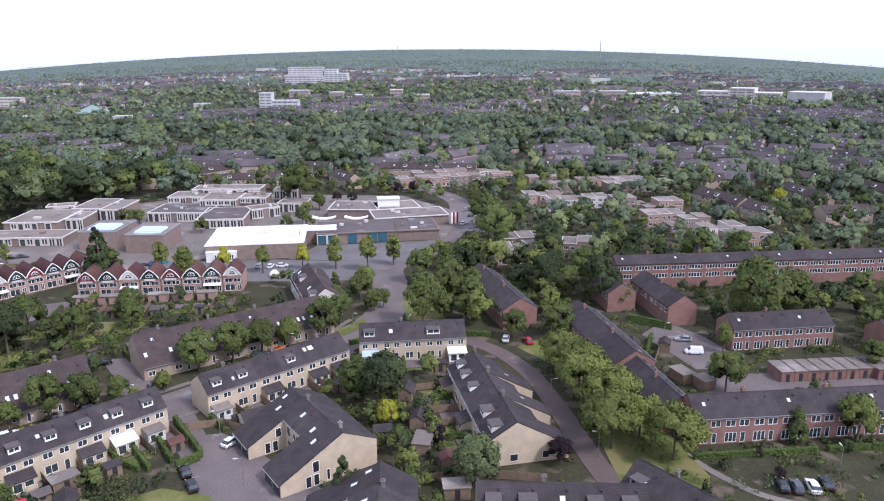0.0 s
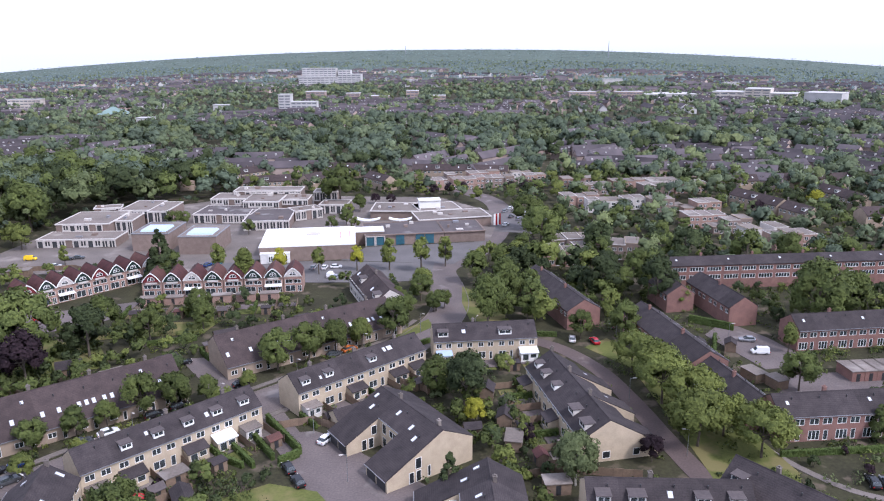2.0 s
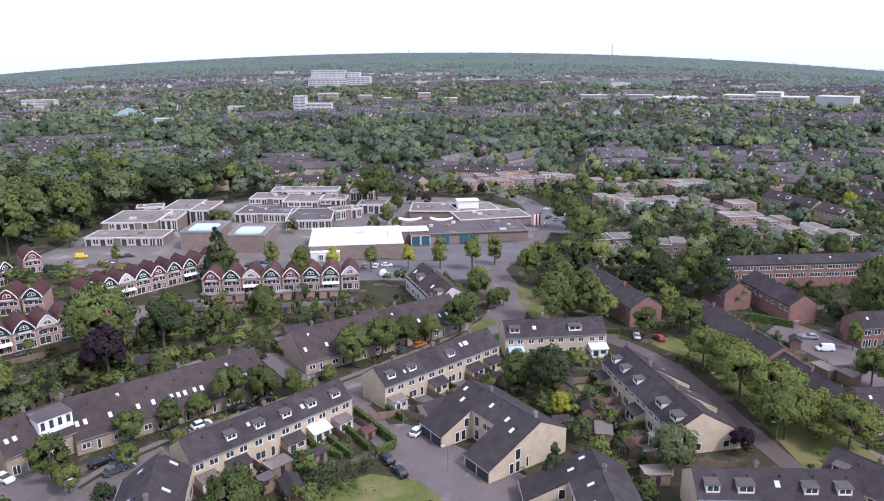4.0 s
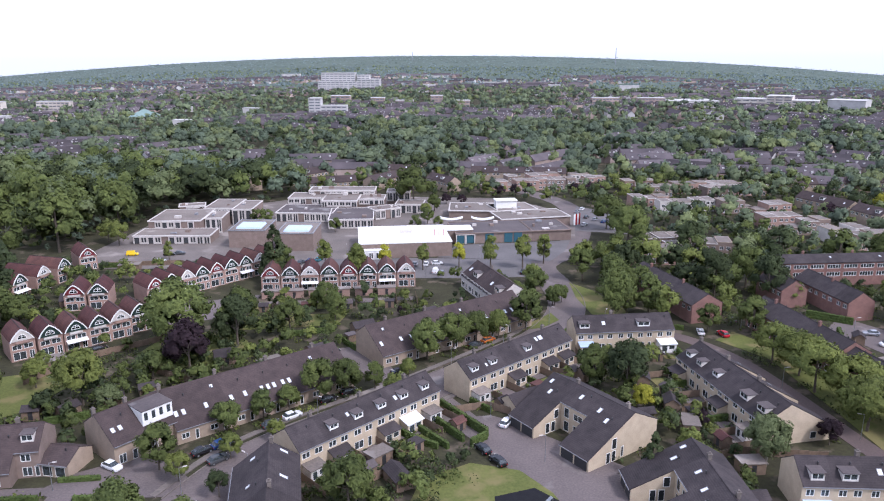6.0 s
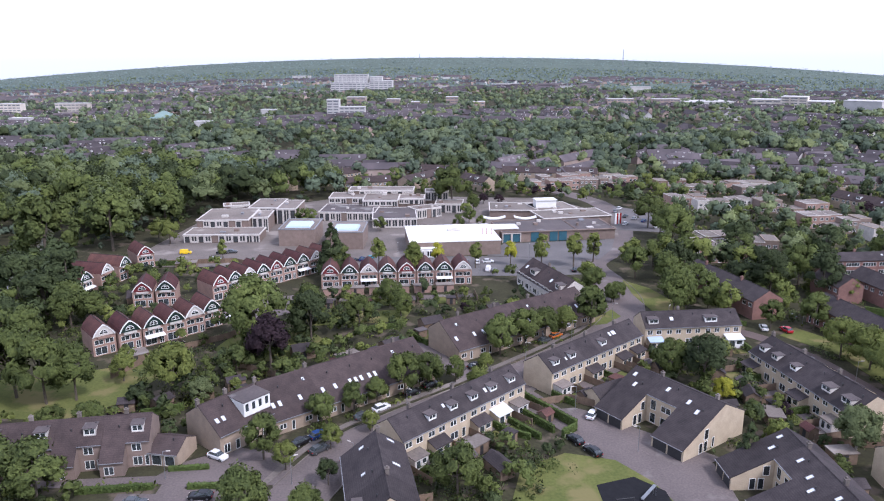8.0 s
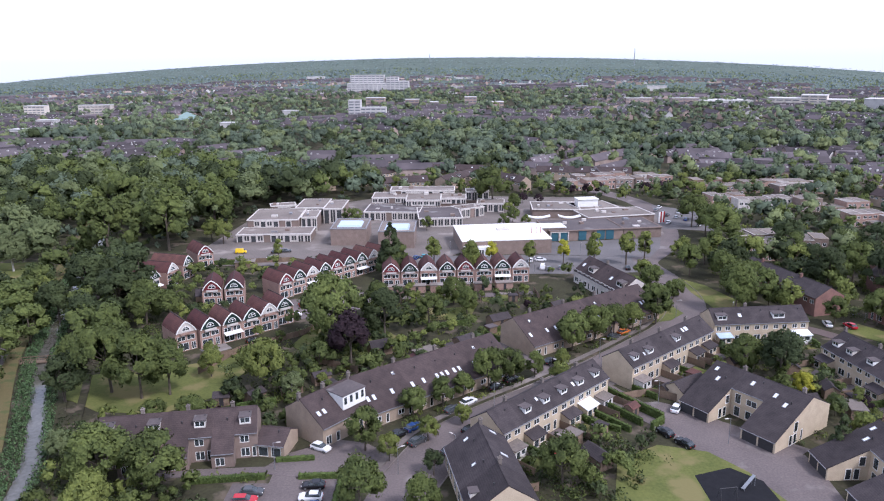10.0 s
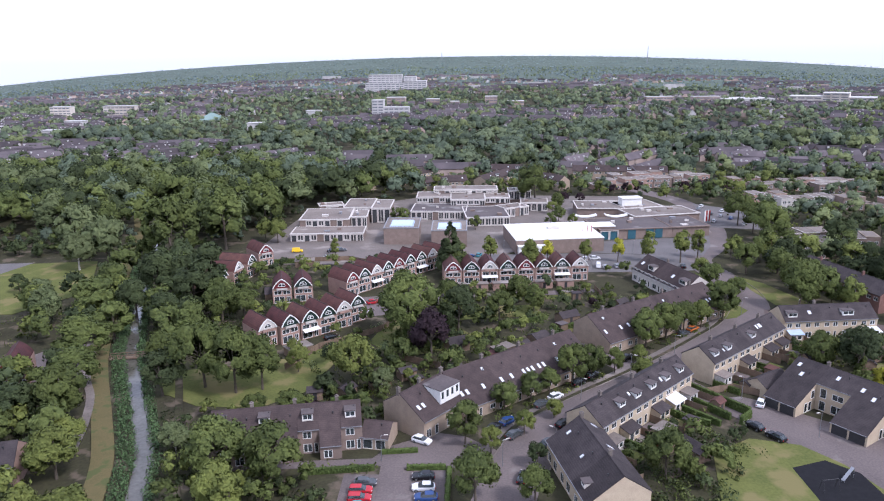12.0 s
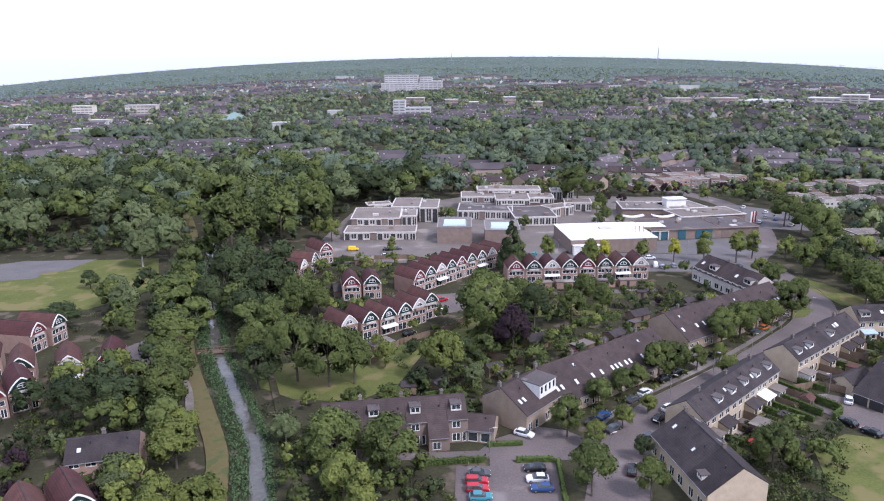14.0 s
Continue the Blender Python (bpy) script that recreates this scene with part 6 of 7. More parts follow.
# Haze-lightened leaf colours mixed in among plain ones from here back.
wood_zone("street_trees", [(-126, 364), (-20, 358), (0, 346), (36, 336), (60, 350), (110, 440), (-150, 440)], 9.2, (4, 12.5), (LEAF, LEAF_HAZE, LEAF_HAZE, LEAF_BRIGHT, LEAF_HAZE_DARK, LEAF_DARK), "garden and street trees behind the shops", 14, 9, 1.4)
wood_zone("garden_trees", [(22, 232), (52, 232), (160, 236), (260, 232), (330, 440), (60, 440), (38, 330), (30, 290)], 9.4, (4, 13), (LEAF, LEAF_HAZE, LEAF_HAZE, LEAF_HAZE_BRIGHT, LEAF_HAZE_DARK, LEAF_DARK), "garden trees among low brick houses", 14, 9, 1.3)
for ring in ([(22, 232), (52, 232), (160, 236), (260, 232), (330, 440), (60, 440), (38, 330), (30, 290)], [(-150, 376), (-20, 374), (60, 360), (110, 440), (-150, 440)]):
    wood_zone("garden_greenery", ring, 7.0, (2.0, 5.0), (LEAF, LEAF_DARK, LEAF_BRIGHT), "hedges and low trees among the houses", 8, 4)
wood_zone("garden_trees", [(104, 130), (190, 130), (240, 230), (160, 232), (104, 216), (100, 190)], 9, (5, 12), (LEAF, LEAF_DARK, LEAF_BRIGHT), "garden trees among red terraces")
wood_zone("garden_trees", [(-260, 60), (-220, 60), (-222, 100), (-262, 118), (-320, 170), (-340, 120)], 11, (7, 12), (LEAF, LEAF_DARK, LEAF_BRIGHT), "garden trees among houses")


def undergrowth(name, ring, count, sizes, mats, label):
    """Low garden planting in one mesh a leaf colour."""
    xs, ys = [p[0] for p in ring], [p[1] for p in ring]
    got = [[] for m in mats]
    for k in range(count):
        x, y = rng.uniform(min(xs), max(xs)), rng.uniform(min(ys), max(ys))
        if not inside(x, y, ring) or noise.noise(Vector((x / 7, y / 7, 2.0))) < -0.12 or not clear(x, y, 0.3):
            continue
        r = rng.uniform(*sizes)
        got[int(rng.integers(len(mats)))] += [(x, y, r * 0.5, r), (x + rng.normal() * r, y + rng.normal() * r, r * 0.4, r * 0.7)]
    for mt, clump in zip(mats, got):
        if clump:
            tagged(new(name, card_mesh(name, *leaf_cards(rng, clump, 15, 0.26), mt)), label, "planting", kind="stuff")


wood_zone("garden_greenery", [(-136, 134), (-128, 128), (-104, 148), (-92, 166), (-86, 196), (-112, 204), (-116, 190), (-138, 172), (-150, 150)], 8.2, (2.4, 7.0), (LEAF, LEAF_DARK, LEAF_BRIGHT, LEAF), "garden trees and hedges between the terraces", 14, 6)
wood_zone("garden_greenery", [(-186, 196), (-150, 198), (-140, 214), (-126, 232), (-150, 240), (-182, 244)], 6.0, (2.0, 5.5), (LEAF, LEAF_DARK, LEAF_BRIGHT), "gardens behind the arched rows", 14, 6)
wood_zone("garden_greenery", [(-168, 122), (-152, 121), (-142, 129), (-134, 118), (-134, 106), (-160, 102), (-166, 108)], 5.5, (2.2, 5.0), (LEAF, LEAF_DARK, LEAF_BRIGHT), "hedges and small trees behind the brick houses", 16, 6)
wood_zone("garden_greenery", [(-166, 96), (-152, 96), (-150, 74), (-161, 70)], 5.0, (2.5, 6.0), (LEAF, LEAF_BRIGHT, LEAF), "bushes along the canal edge", 18, 6)
wood_zone("garden_trees", [(2, 192), (14, 180), (30, 190), (38, 236), (14, 252), (2, 236)], 8.0, (7, 13), (LEAF, LEAF_DARK, LEAF, LEAF_BRIGHT), "leafy trees beside the road junction", 22, 14)
wood_zone("garden_trees", [(-62, 222), (-40, 208), (-28, 198), (-24, 206), (-30, 222), (-50, 228)], 6.0, (3, 6.5), (LEAF, LEAF_DARK, LEAF), "hedges and low trees beside the car park", 16, 7)
greens = (LEAF, LEAF_DARK, LEAF_BRIGHT, LEAF, LEAF_GREY)
undergrowth("garden_planting", [(-160, 104), (-128, 106), (-110, 124), (-78, 150), (-36, 190), (-40, 208), (-110, 206), (-132, 178), (-150, 150), (-140, 128)], 1500, (0.4, 1.3), greens, "garden borders and low shrubs behind the terraces")
undergrowth("garden_planting", [(-80, 100), (-52, 130), (-24, 158), (8, 164), (4, 112), (-6, 80), (-24, 104), (-44, 120), (-60, 94)], 1100, (0.35, 1.1), greens, "garden borders between the cream terraces")
for line, low, high, count in ((((-111.0, 122.5), (-79.6, 147.9)), 9.2, 12.6, 260), (((-73.5, 158.6), (-34.0, 187.2)), 9.2, 12.4, 260), (((-156, 104.4), (-127, 109.6)), 5.4, 8.2, 150), (((-119.4, 112.2), (-111.4, 122.0)), 7.4, 10.5, 60),
                               (((47.2, 126.6), (104.0, 131.6)), 5.2, 9.0, 240), (((54.8, 220.4), (147.0, 227.8)), 5.2, 9.0, 240), (((72.0, 171.0), (99.0, 174.2)), 5.2, 8.0, 90), (((-109.5, 211.5), (-66.0, 216.6)), 1.5, 5.0, 140)):
    m = along(*line)
    far_end = math.hypot(line[1][0] - line[0][0], line[1][1] - line[0][1])
    corners = [m @ Vector((u, -v, 0)) for u, v in ((0, low), (far_end, low), (far_end, high), (0, high))]
    undergrowth("front_garden_planting", [(c.x, c.y) for c in corners], count, (0.35, 1.0), (LEAF, LEAF_DARK, LEAF_BRIGHT, LEAF), "shrubs and low hedges before the house fronts")
undergrowth("garden_planting", [(-150, 98), (-120, 100), (-129, 78), (-150, 74)], 260, (0.4, 1.2), greens, "shrub border beside the car park")
undergrowth("garden_planting", [(14, 146), (22, 112), (4, 106), (32, 92), (112, 100), (112, 240), (24, 240), (8, 216), (24, 178), (44, 184), (48, 132), (34, 186), (28, 180)], 1500, (0.4, 1.4), greens, "garden borders among the red terraces")
undergrowth("garden_planting", [(-260, 60), (-186, 66), (-196, 112), (-210, 150), (-172, 160), (-140, 196), (-190, 250), (-230, 246), (-262, 160)], 1300, (0.5, 1.6), greens, "undergrowth beside the canal")
for ring, count in (([(-79, 101), (-60, 114), (-50, 106), (-60, 88), (-74, 80)], 420), ([(-166, 82), (-150, 78), (-149, 97), (-160, 104), (-172, 126), (-178, 118)], 520),
                    ([(-216, 78), (-186, 72), (-184, 104), (-200, 130), (-214, 152), (-224, 120)], 700), ([(-200, 160), (-176, 140), (-168, 150), (-150, 180), (-170, 196), (-196, 204)], 520)):
    undergrowth("shrub_layer", ring, count, (0.5, 1.5), (LEAF_DARK, LEAF, LEAF_DARK, LEAF), "low shrubs and brambles under the trees")
# reeds along the water's edge
clump = []
for (ax, ay), (bx, by) in zip(CANAL[:7], CANAL[1:8]):
    d = Vector((bx - ax, by - ay))
    n = Vector((-d.y, d.x)).normalized()
    for k in range(int(d.length / 0.8)):
        p = Vector((ax, ay)) + d * (k * 0.8 / d.length)
        for side, reach in ((1, 1.3), (1, 2.4), (1, 3.5), (-1, 1.2), (-1, 2.0)):
            q = p + n * side * (reach + rng.uniform(0.2, 1.2))
            clump.append((q.x, q.y, 0.5, rng.uniform(0.4, 0.9)))
tagged(new("reeds", card_mesh("reeds", *leaf_cards(rng, clump, 26, 0.2), REED)), "green reeds along the canal edges", "reeds", kind="stuff")
# ---- the town and woods beyond ----
rng = np.random.default_rng(5)


def gable_block(g, gr, x, y, z, a, length, deep, he, hr):
    """A simple gabled building: walls into g, roof into gr."""
    c, s = math.cos(a), math.sin(a)

    def at(u, v, w):
        return (x + u * c - v * s, y + u * s + v * c, z + w)
    l, d = length / 2, deep / 2
    g.solid([at(-l, -d, -2), at(l, -d, -2), at(l, d, -2), at(-l, d, -2)], [at(-l, -d, he), at(l, -d, he), at(l, d, he), at(-l, d, he)])
    for e in (-l, l):
        ring = [at(e, -d, he), at(e, d, he), at(e, 0, hr)]
        g.poly(ring if e > 0 else ring[::-1])
    for v in (-1, 1):
        ring = [at(-l - 0.3, v * (d + 0.4), he - 0.2), at(l + 0.3, v * (d + 0.4), he - 0.2), at(l + 0.3, 0, hr), at(-l - 0.3, 0, hr)]
        if v > 0:
            ring = ring[::-1]
        gr.solid([(px, py, pz - 0.25) for px, py, pz in ring], ring)


def in_view(x, y, margin=6):
    """Inside the wedge of land that the walk looks over."""
    a = math.degrees(math.atan2(x + 60, y + 60))
    return abs(a + 1) < 36 + margin and y > 0


BUILT = set()                                 # 4 m cells of far ground that houses cover


def town(name, r0, r1, gap, share, label):
    """Terraces in small estates: rows that run alike within an estate, with pale skylights and dormers on the roofs."""
    gw, gr, gs, gp = Geo(), Geo(), Geo(), Geo()
    cx = -1500.0
    while cx < 1500:
        cy = 380.0
        while cy < r1:
            px, py = cx + rng.uniform(-25, 25), cy + rng.uniform(-25, 25)
            turn = rng.choice((0.06, 0.06, 1.5, -0.5, 0.9, 2.2)) + rng.normal() * 0.08
            c, s = math.cos(turn), math.sin(turn)
            v = -gap / 2
            while v < gap / 2:
                u = -gap / 2 + rng.uniform(0, 14)
                while u < gap / 2:
                    length = rng.uniform(14, 52)
                    x, y = px + (u + length / 2) * c - v * s, py + (u + length / 2) * s + v * c
                    u += length + rng.uniform(4, 16)
                    far = math.hypot(x + 60, y)
                    if not r0 < far < r1 or not in_view(x, y, 5) or rng.random() > share or noise.noise(Vector((x / 230, y / 230, 1.7))) < -0.16:
                        continue
                    z, he, hr = rise(x, y), rng.uniform(5.2, 6.0), rng.uniform(8.6, 9.8)
                    gable_block(gp if rng.random() < 0.3 else gw, gr, x, y, z, turn, length, 9.0, he, hr)
                    for k in range(int(length / 1.5)):
                        w = -length / 2 + k * 1.5
                        for q in (-4, 0, 4):
                            BUILT.add((int((x + w * c - q * s) // 4), int((y + w * s + q * c) // 4)))
                    for k in range(int(length / 6)):
                        if rng.random() < 0.55 and far < 1300:
                            w, e = -length / 2 + 3 + k * 6 + rng.uniform(-1.5, 1.5), -1 if c >= 0 else 1
                            q = e * rng.uniform(1.6, 3.0)
                            zz = z + hr - abs(q) / 4.9 * (hr - he + 0.2)
                            gs.box(x + w * c - q * s - 0.6, y + w * s + q * c - 0.5, zz - 0.6, x + w * c - q * s + 0.6, y + w * s + q * c + 0.5, zz + (0.9 if rng.random() < 0.3 else 0.35))
                v += rng.uniform(22, 32)
            cy += gap
        cx += gap
    tagged(new(name + "_walls", gw.data(name, FAR_BRICK)), label, "houses", kind="stuff")
    tagged(new(name + "_walls", gp.data(name, FAR_WHITE)), "pale rendered walls of " + label, "houses", kind="stuff")
    tagged(new(name + "_roofs", gr.data(name, FAR_ROOF)), "dark tiled roofs of " + label, "roofs", kind="stuff")
    if gs.f:
        tagged(new(name + "_skylights", gs.data(name, FAR_WHITE)), "pale skylights and dormers of " + label, "skylights", kind="stuff")


town("far_terraces", 445, 1000, 135, 0.86, "far brick terraces among trees")
town("distant_town", 1000, 2100, 170, 0.62, "distant town houses among trees")


def wood(name, r0, r1, count, size, lobes, per, grain, mats, label, flatten=1.0):
    """Many tree crowns between the houses, one mesh a leaf colour."""
    got = [[] for m in mats]
    for i in range(count):
        a, r = radians(rng.uniform(-42, 42)), math.sqrt(rng.uniform(r0 * r0, r1 * r1))
        x, y = -60 + r * math.sin(a), r * math.cos(a)
        k = noise.noise(Vector((x / 120, y / 120, 9.0)))
        if (int(x // 4), int(y // 4)) in BUILT or k < -0.9:
            continue
        h = size * rng.uniform(0.55, 1.35) * (1 + 0.45 * k)
        kind = noise.noise(Vector((x / 45, y / 45, 3.0))) + rng.normal() * 0.25
        got[min(len(mats) - 1, max(0, int((kind + 0.6) / 1.2 * len(mats))))].append((x, y, rise(x, y), h * flatten, h * rng.uniform(0.38, 0.54)))
    for mt, stand in zip(mats, got):
        if stand:
            lobe = crown_lobes(rng, stand, lobes, -0.3)
            tagged(new(name, card_mesh(name, *leaf_cards(rng, lobe, per, grain), mt, lumps(rng, lobe, 0.84, False, 0.86 * flatten ** 1.4))), label, "woods", kind="stuff")


# The haze over these woods is only in their leaf colours.
FAR_MIX = (LEAF_HAZE_DARK, LEAF_HAZE_DARK, LEAF_HAZE, LEAF_HAZE, LEAF_HAZE_BRIGHT)
wood("near_woods", 435, 800, 3300, 11, 5, 12, 0.85, (LEAF_DARK, LEAF_HAZE_DARK, LEAF_HAZE_DARK, LEAF_HAZE, LEAF_HAZE, LEAF_HAZE_BRIGHT), "green tree crowns between the far terraces")
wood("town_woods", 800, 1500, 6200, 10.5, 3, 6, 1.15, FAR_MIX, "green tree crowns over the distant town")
wood("far_woods", 1500, 2700, 9500, 12.5, 1, 3, 1.6, (LEAF_HAZE_BLUE, LEAF_HAZE_BLUE, LEAF_HAZE, LEAF_HAZE_BLUE, LEAF_HAZE_BRIGHT), "wooded land towards the horizon", 0.85)
wood("horizon_woods", 2600, 4700, 7600, 28, 1, 0, 1.0, (LEAF_HAZE_DARK, LEAF_HAZE_BLUE, LEAF_HAZE_BLUE, LEAF_HAZE_BLUE), "flattened forest along the bowed horizon", 0.3)

# ---- landmarks of the distant town ----


def slab_block(name, label, x, y, a, tiers, wall, bands=0, group=""):
    """A large far building of stacked flat-roofed tiers (x0, x1, deep, z0, z1) with bands of windows."""
    top = thing(name, label, "building", group)
    for x0, x1, deep, z0, z1 in tiers:
        g = Geo()
        g.box(x0, -deep / 2, z0 - (3 if z0 == 0 else 0), x1, deep / 2, z1)
        body = g.part("wall", top, wall)
        g = Geo()
        g.box(x0 - 0.4, -deep / 2 - 0.4, z1, x1 + 0.4, deep / 2 + 0.4, z1 + 0.6)
        g.part("roof_edge", top, FAR_WHITE)
        floors = max(1, int((z1 - z0) / 3.4)) if bands else 0
        for k in range(floors):
            zc = z0 + (k + 0.35) * (z1 - z0) / floors
            n = max(2, int((x1 - x0) / bands))
            for i in range(n):
                w = (x1 - x0) / n
                g = Geo()
                g.box(x0 + i * w + w * 0.12, -deep / 2 - 0.15, zc, x0 + (i + 1) * w - w * 0.12, -deep / 2 + 0.05, zc + 1.25)
                g.part("window", body, HAZED_PANE)
    top.matrix_basis = pose(x, y, rise(x, y), 0, 0, a)
    return top


slab_block("hospital", "large white hospital with stepped flat roofs", -236, 1441, 0, [(-60, 16, 40, 0, 20), (-54, 12, 26, 20, 36), (16, 60, 40, 0, 24), (16, 40, 24, 24, 32)], FAR_WHITE, 8)
slab_block("office_tower", "pale office block with a taller stair tower", -197, 905, 0, [(-23, -8, 16, 0, 24), (-8, 24, 14, 0, 15)], FAR_WHITE, 6)
slab_block("white_warehouse", "long low white warehouse roof", 316, 1092, 4, [(-38, 38, 50, 0, 10)], FAR_WHITE)
slab_block("pale_factory", "pale pink and white industrial halls", 447, 1090, -30, [(-55, -10, 40, 0, 13), (-10, 25, 40, 0, 18), (25, 60, 40, 0, 12)], FAR_WALL, 10)
slab_block("white_hall", "bright white sports hall", 500, 985, -40, [(-22, 24, 40, 0, 19)], FAR_WHITE)
slab_block("long_flats", "long pale block of flats", -590, 1000, 3, [(-22, 22, 14, 0, 16)], FAR_WALL, 5)
slab_block("long_flats", "long pale block of flats", -664, 981, 3, [(-14, 14, 14, 0, 18)], FAR_WALL, 5)
for x in (190, 259):
    slab_block("brick_flats", "red brick block of flats", x, 1087, 2, [(-20, 20, 14, 0, 13)], FAR_BRICK, 5, "red flats")
for x, w, h in ((-205, 28, 16), (-150, 20, 13), (-110, 26, 9), (-62, 18, 16), (-25, 24, 9)):
    slab_block("town_centre_block", "red brick town centre block", x, 1084, 0, [(-w / 2, w / 2, 18, 0, h)], FAR_BRICK, 6, "town centre blocks")
slab_block("white_villa", "white building among far trees", -460, 1975, 0, [(-24, 24, 20, 0, 14)], FAR_WHITE)
for x, y, w in ((-330, 760, 16), (-300, 930, 20), (-520, 700, 18), (-560, 820, 22), (-620, 760, 20), (60, 1600, 60), (330, 1500, 40), (180, 1500, 30), (-80, 1500, 24), (540, 1420, 30)):
    slab_block("far_pale_building", "pale flat-roofed building among trees", x, y, 0, [(-w / 2, w / 2, 12, 0, 10)], FAR_WHITE, 0, "far pale buildings")
dome = thing("green_roofed_hall", "low hall with a green copper pyramid roof", "hall")
g = Geo()
g.box(-15, -15, -2, 15, 15, 5)
g.part("wall", dome, FAR_WALL)
g = Geo()
g.solid([(-18, -18, 5), (18, -18, 5), (18, 18, 5), (-18, 18, 5)], [(-1, -1, 13), (1, -1, 13), (1, 1, 13), (-1, 1, 13)])
g.part("roof", dome, COPPER_GREEN)
dome.matrix_basis = pose(-422, 890, 0, 0, 0, 20)
for x, y, h in ((725, 3315, 75), (-210, 3894, 40)):
    mast = thing("radio_mast", "thin radio mast on the horizon", "mast", "radio masts")
    g = Geo()
    limb(g, (0, 0, -5), (0, 0, h), 2.4, 1.0, 6)
    g.part("shaft", mast, STEEL)
    mast.matrix_basis = pose(x, y, rise(x, y))
# ---- cars ----


def car(paint, estate=False, van=False):
    """A parked car, 4.3 m long, its nose along +x."""
    kind = "van" if van else "car"
    top = thing(kind, f"parked {paint} {'delivery van' if van else ('estate car' if estate else 'hatchback car')}", kind, "parked cars")
    mat = CAR_PAINTS[paint]
    L, Wd = (2.25, 0.9) if van else (2.12, 0.88)
    h0, h1 = (1.0, 1.85) if van else (0.92, 1.46)
    g = Geo()

    def ring(z, x0, x1, wd, cut=0.18):
        return [(x0 + cut, -wd, z), (x1 - cut, -wd, z), (x1, -wd + cut * 1.4, z), (x1, wd - cut * 1.4, z), (x1 - cut, wd, z), (x0 + cut, wd, z), (x0, wd - cut * 1.4, z), (x0, -wd + cut * 1.4, z)]
    levels = [ring(0.22, -L + 0.1, L - 0.1, Wd - 0.06), ring(0.45, -L, L, Wd), ring(0.72, -L + 0.02, L - 0.06, Wd), ring(h0, -L + 0.08, L - (0.5 if not van else 0.35), Wd - 0.06)]
    for a, b in zip(levels, levels[1:]):
        g.solid(a, b)
    g.part("body", top, mat)
    # glass house and roof
    back = -L + (0.12 if estate or van else 0.3)
    g = Geo()
    a = ring(h0, back, 0.95 if not van else 1.5, Wd - 0.09, 0.1)
    b = ring(h1 - 0.06, back + (0.15 if estate or van else 0.5), 0.2 if not van else 0.95, Wd - 0.24, 0.1)
    g.solid(a, b)
    g.part("upper_body" if van else "window", top, mat if van else GLASS, label="" if van else "dark wraparound car window")
    if van:
        g = Geo()
        g.poly([(1.52, -0.7, 1.05), (1.52, 0.7, 1.05), (1.02, 0.6, 1.7), (1.02, -0.6, 1.7)])
        g.part("windscreen", top, GLASS)
    g = Geo()
    c = [(x * 1.01, y * 1.02, z) for x, y, z in b]
    g.solid(c, [(x * 0.93, y * 0.9, h1) for x, y, z in b])
    g.part("car_roof", top, mat)
    for x in (-1.3, 1.3):
        for y in (-1, 1):
            w = Geo()
            n = 12
            disc = [(x + 0.31 * math.cos(2 * math.pi * k / n), 0.31 + 0.31 * math.sin(2 * math.pi * k / n)) for k in range(n)]
            ya, yb = sorted((y * (Wd - 0.2), y * (Wd + 0.015)))
            w.solid([(p, ya, q) for p, q in disc[::-1]], [(p, yb, q) for p, q in disc[::-1]])
            wheel = w.part("wheel", top, TYRE)
            w = Geo()
            rim = [(x + 0.19 * math.cos(2 * math.pi * k / n), 0.31 + 0.19 * math.sin(2 * math.pi * k / n)) for k in range(n)]
            y2 = y * (Wd + 0.03)
            ya, yb = sorted((y * Wd, y2))
            w.solid([(p, ya, q) for p, q in rim[::-1]], [(p, yb, q) for p, q in rim[::-1]])
            w.part("rim", wheel, STEEL)
    for y in (-1, 1):
        for x, mt, nm in ((L - 0.08, LAMP_GLASS, "headlight"), (-L + 0.02, TAIL, "tail_light")):
            w = Geo()
            ya, yb = sorted((y * 0.5, y * (Wd - 0.14)))
            w.box(x - 0.06, ya, 0.62, x + 0.05, yb, 0.76)
            w.part(nm, top, mt)
    return top


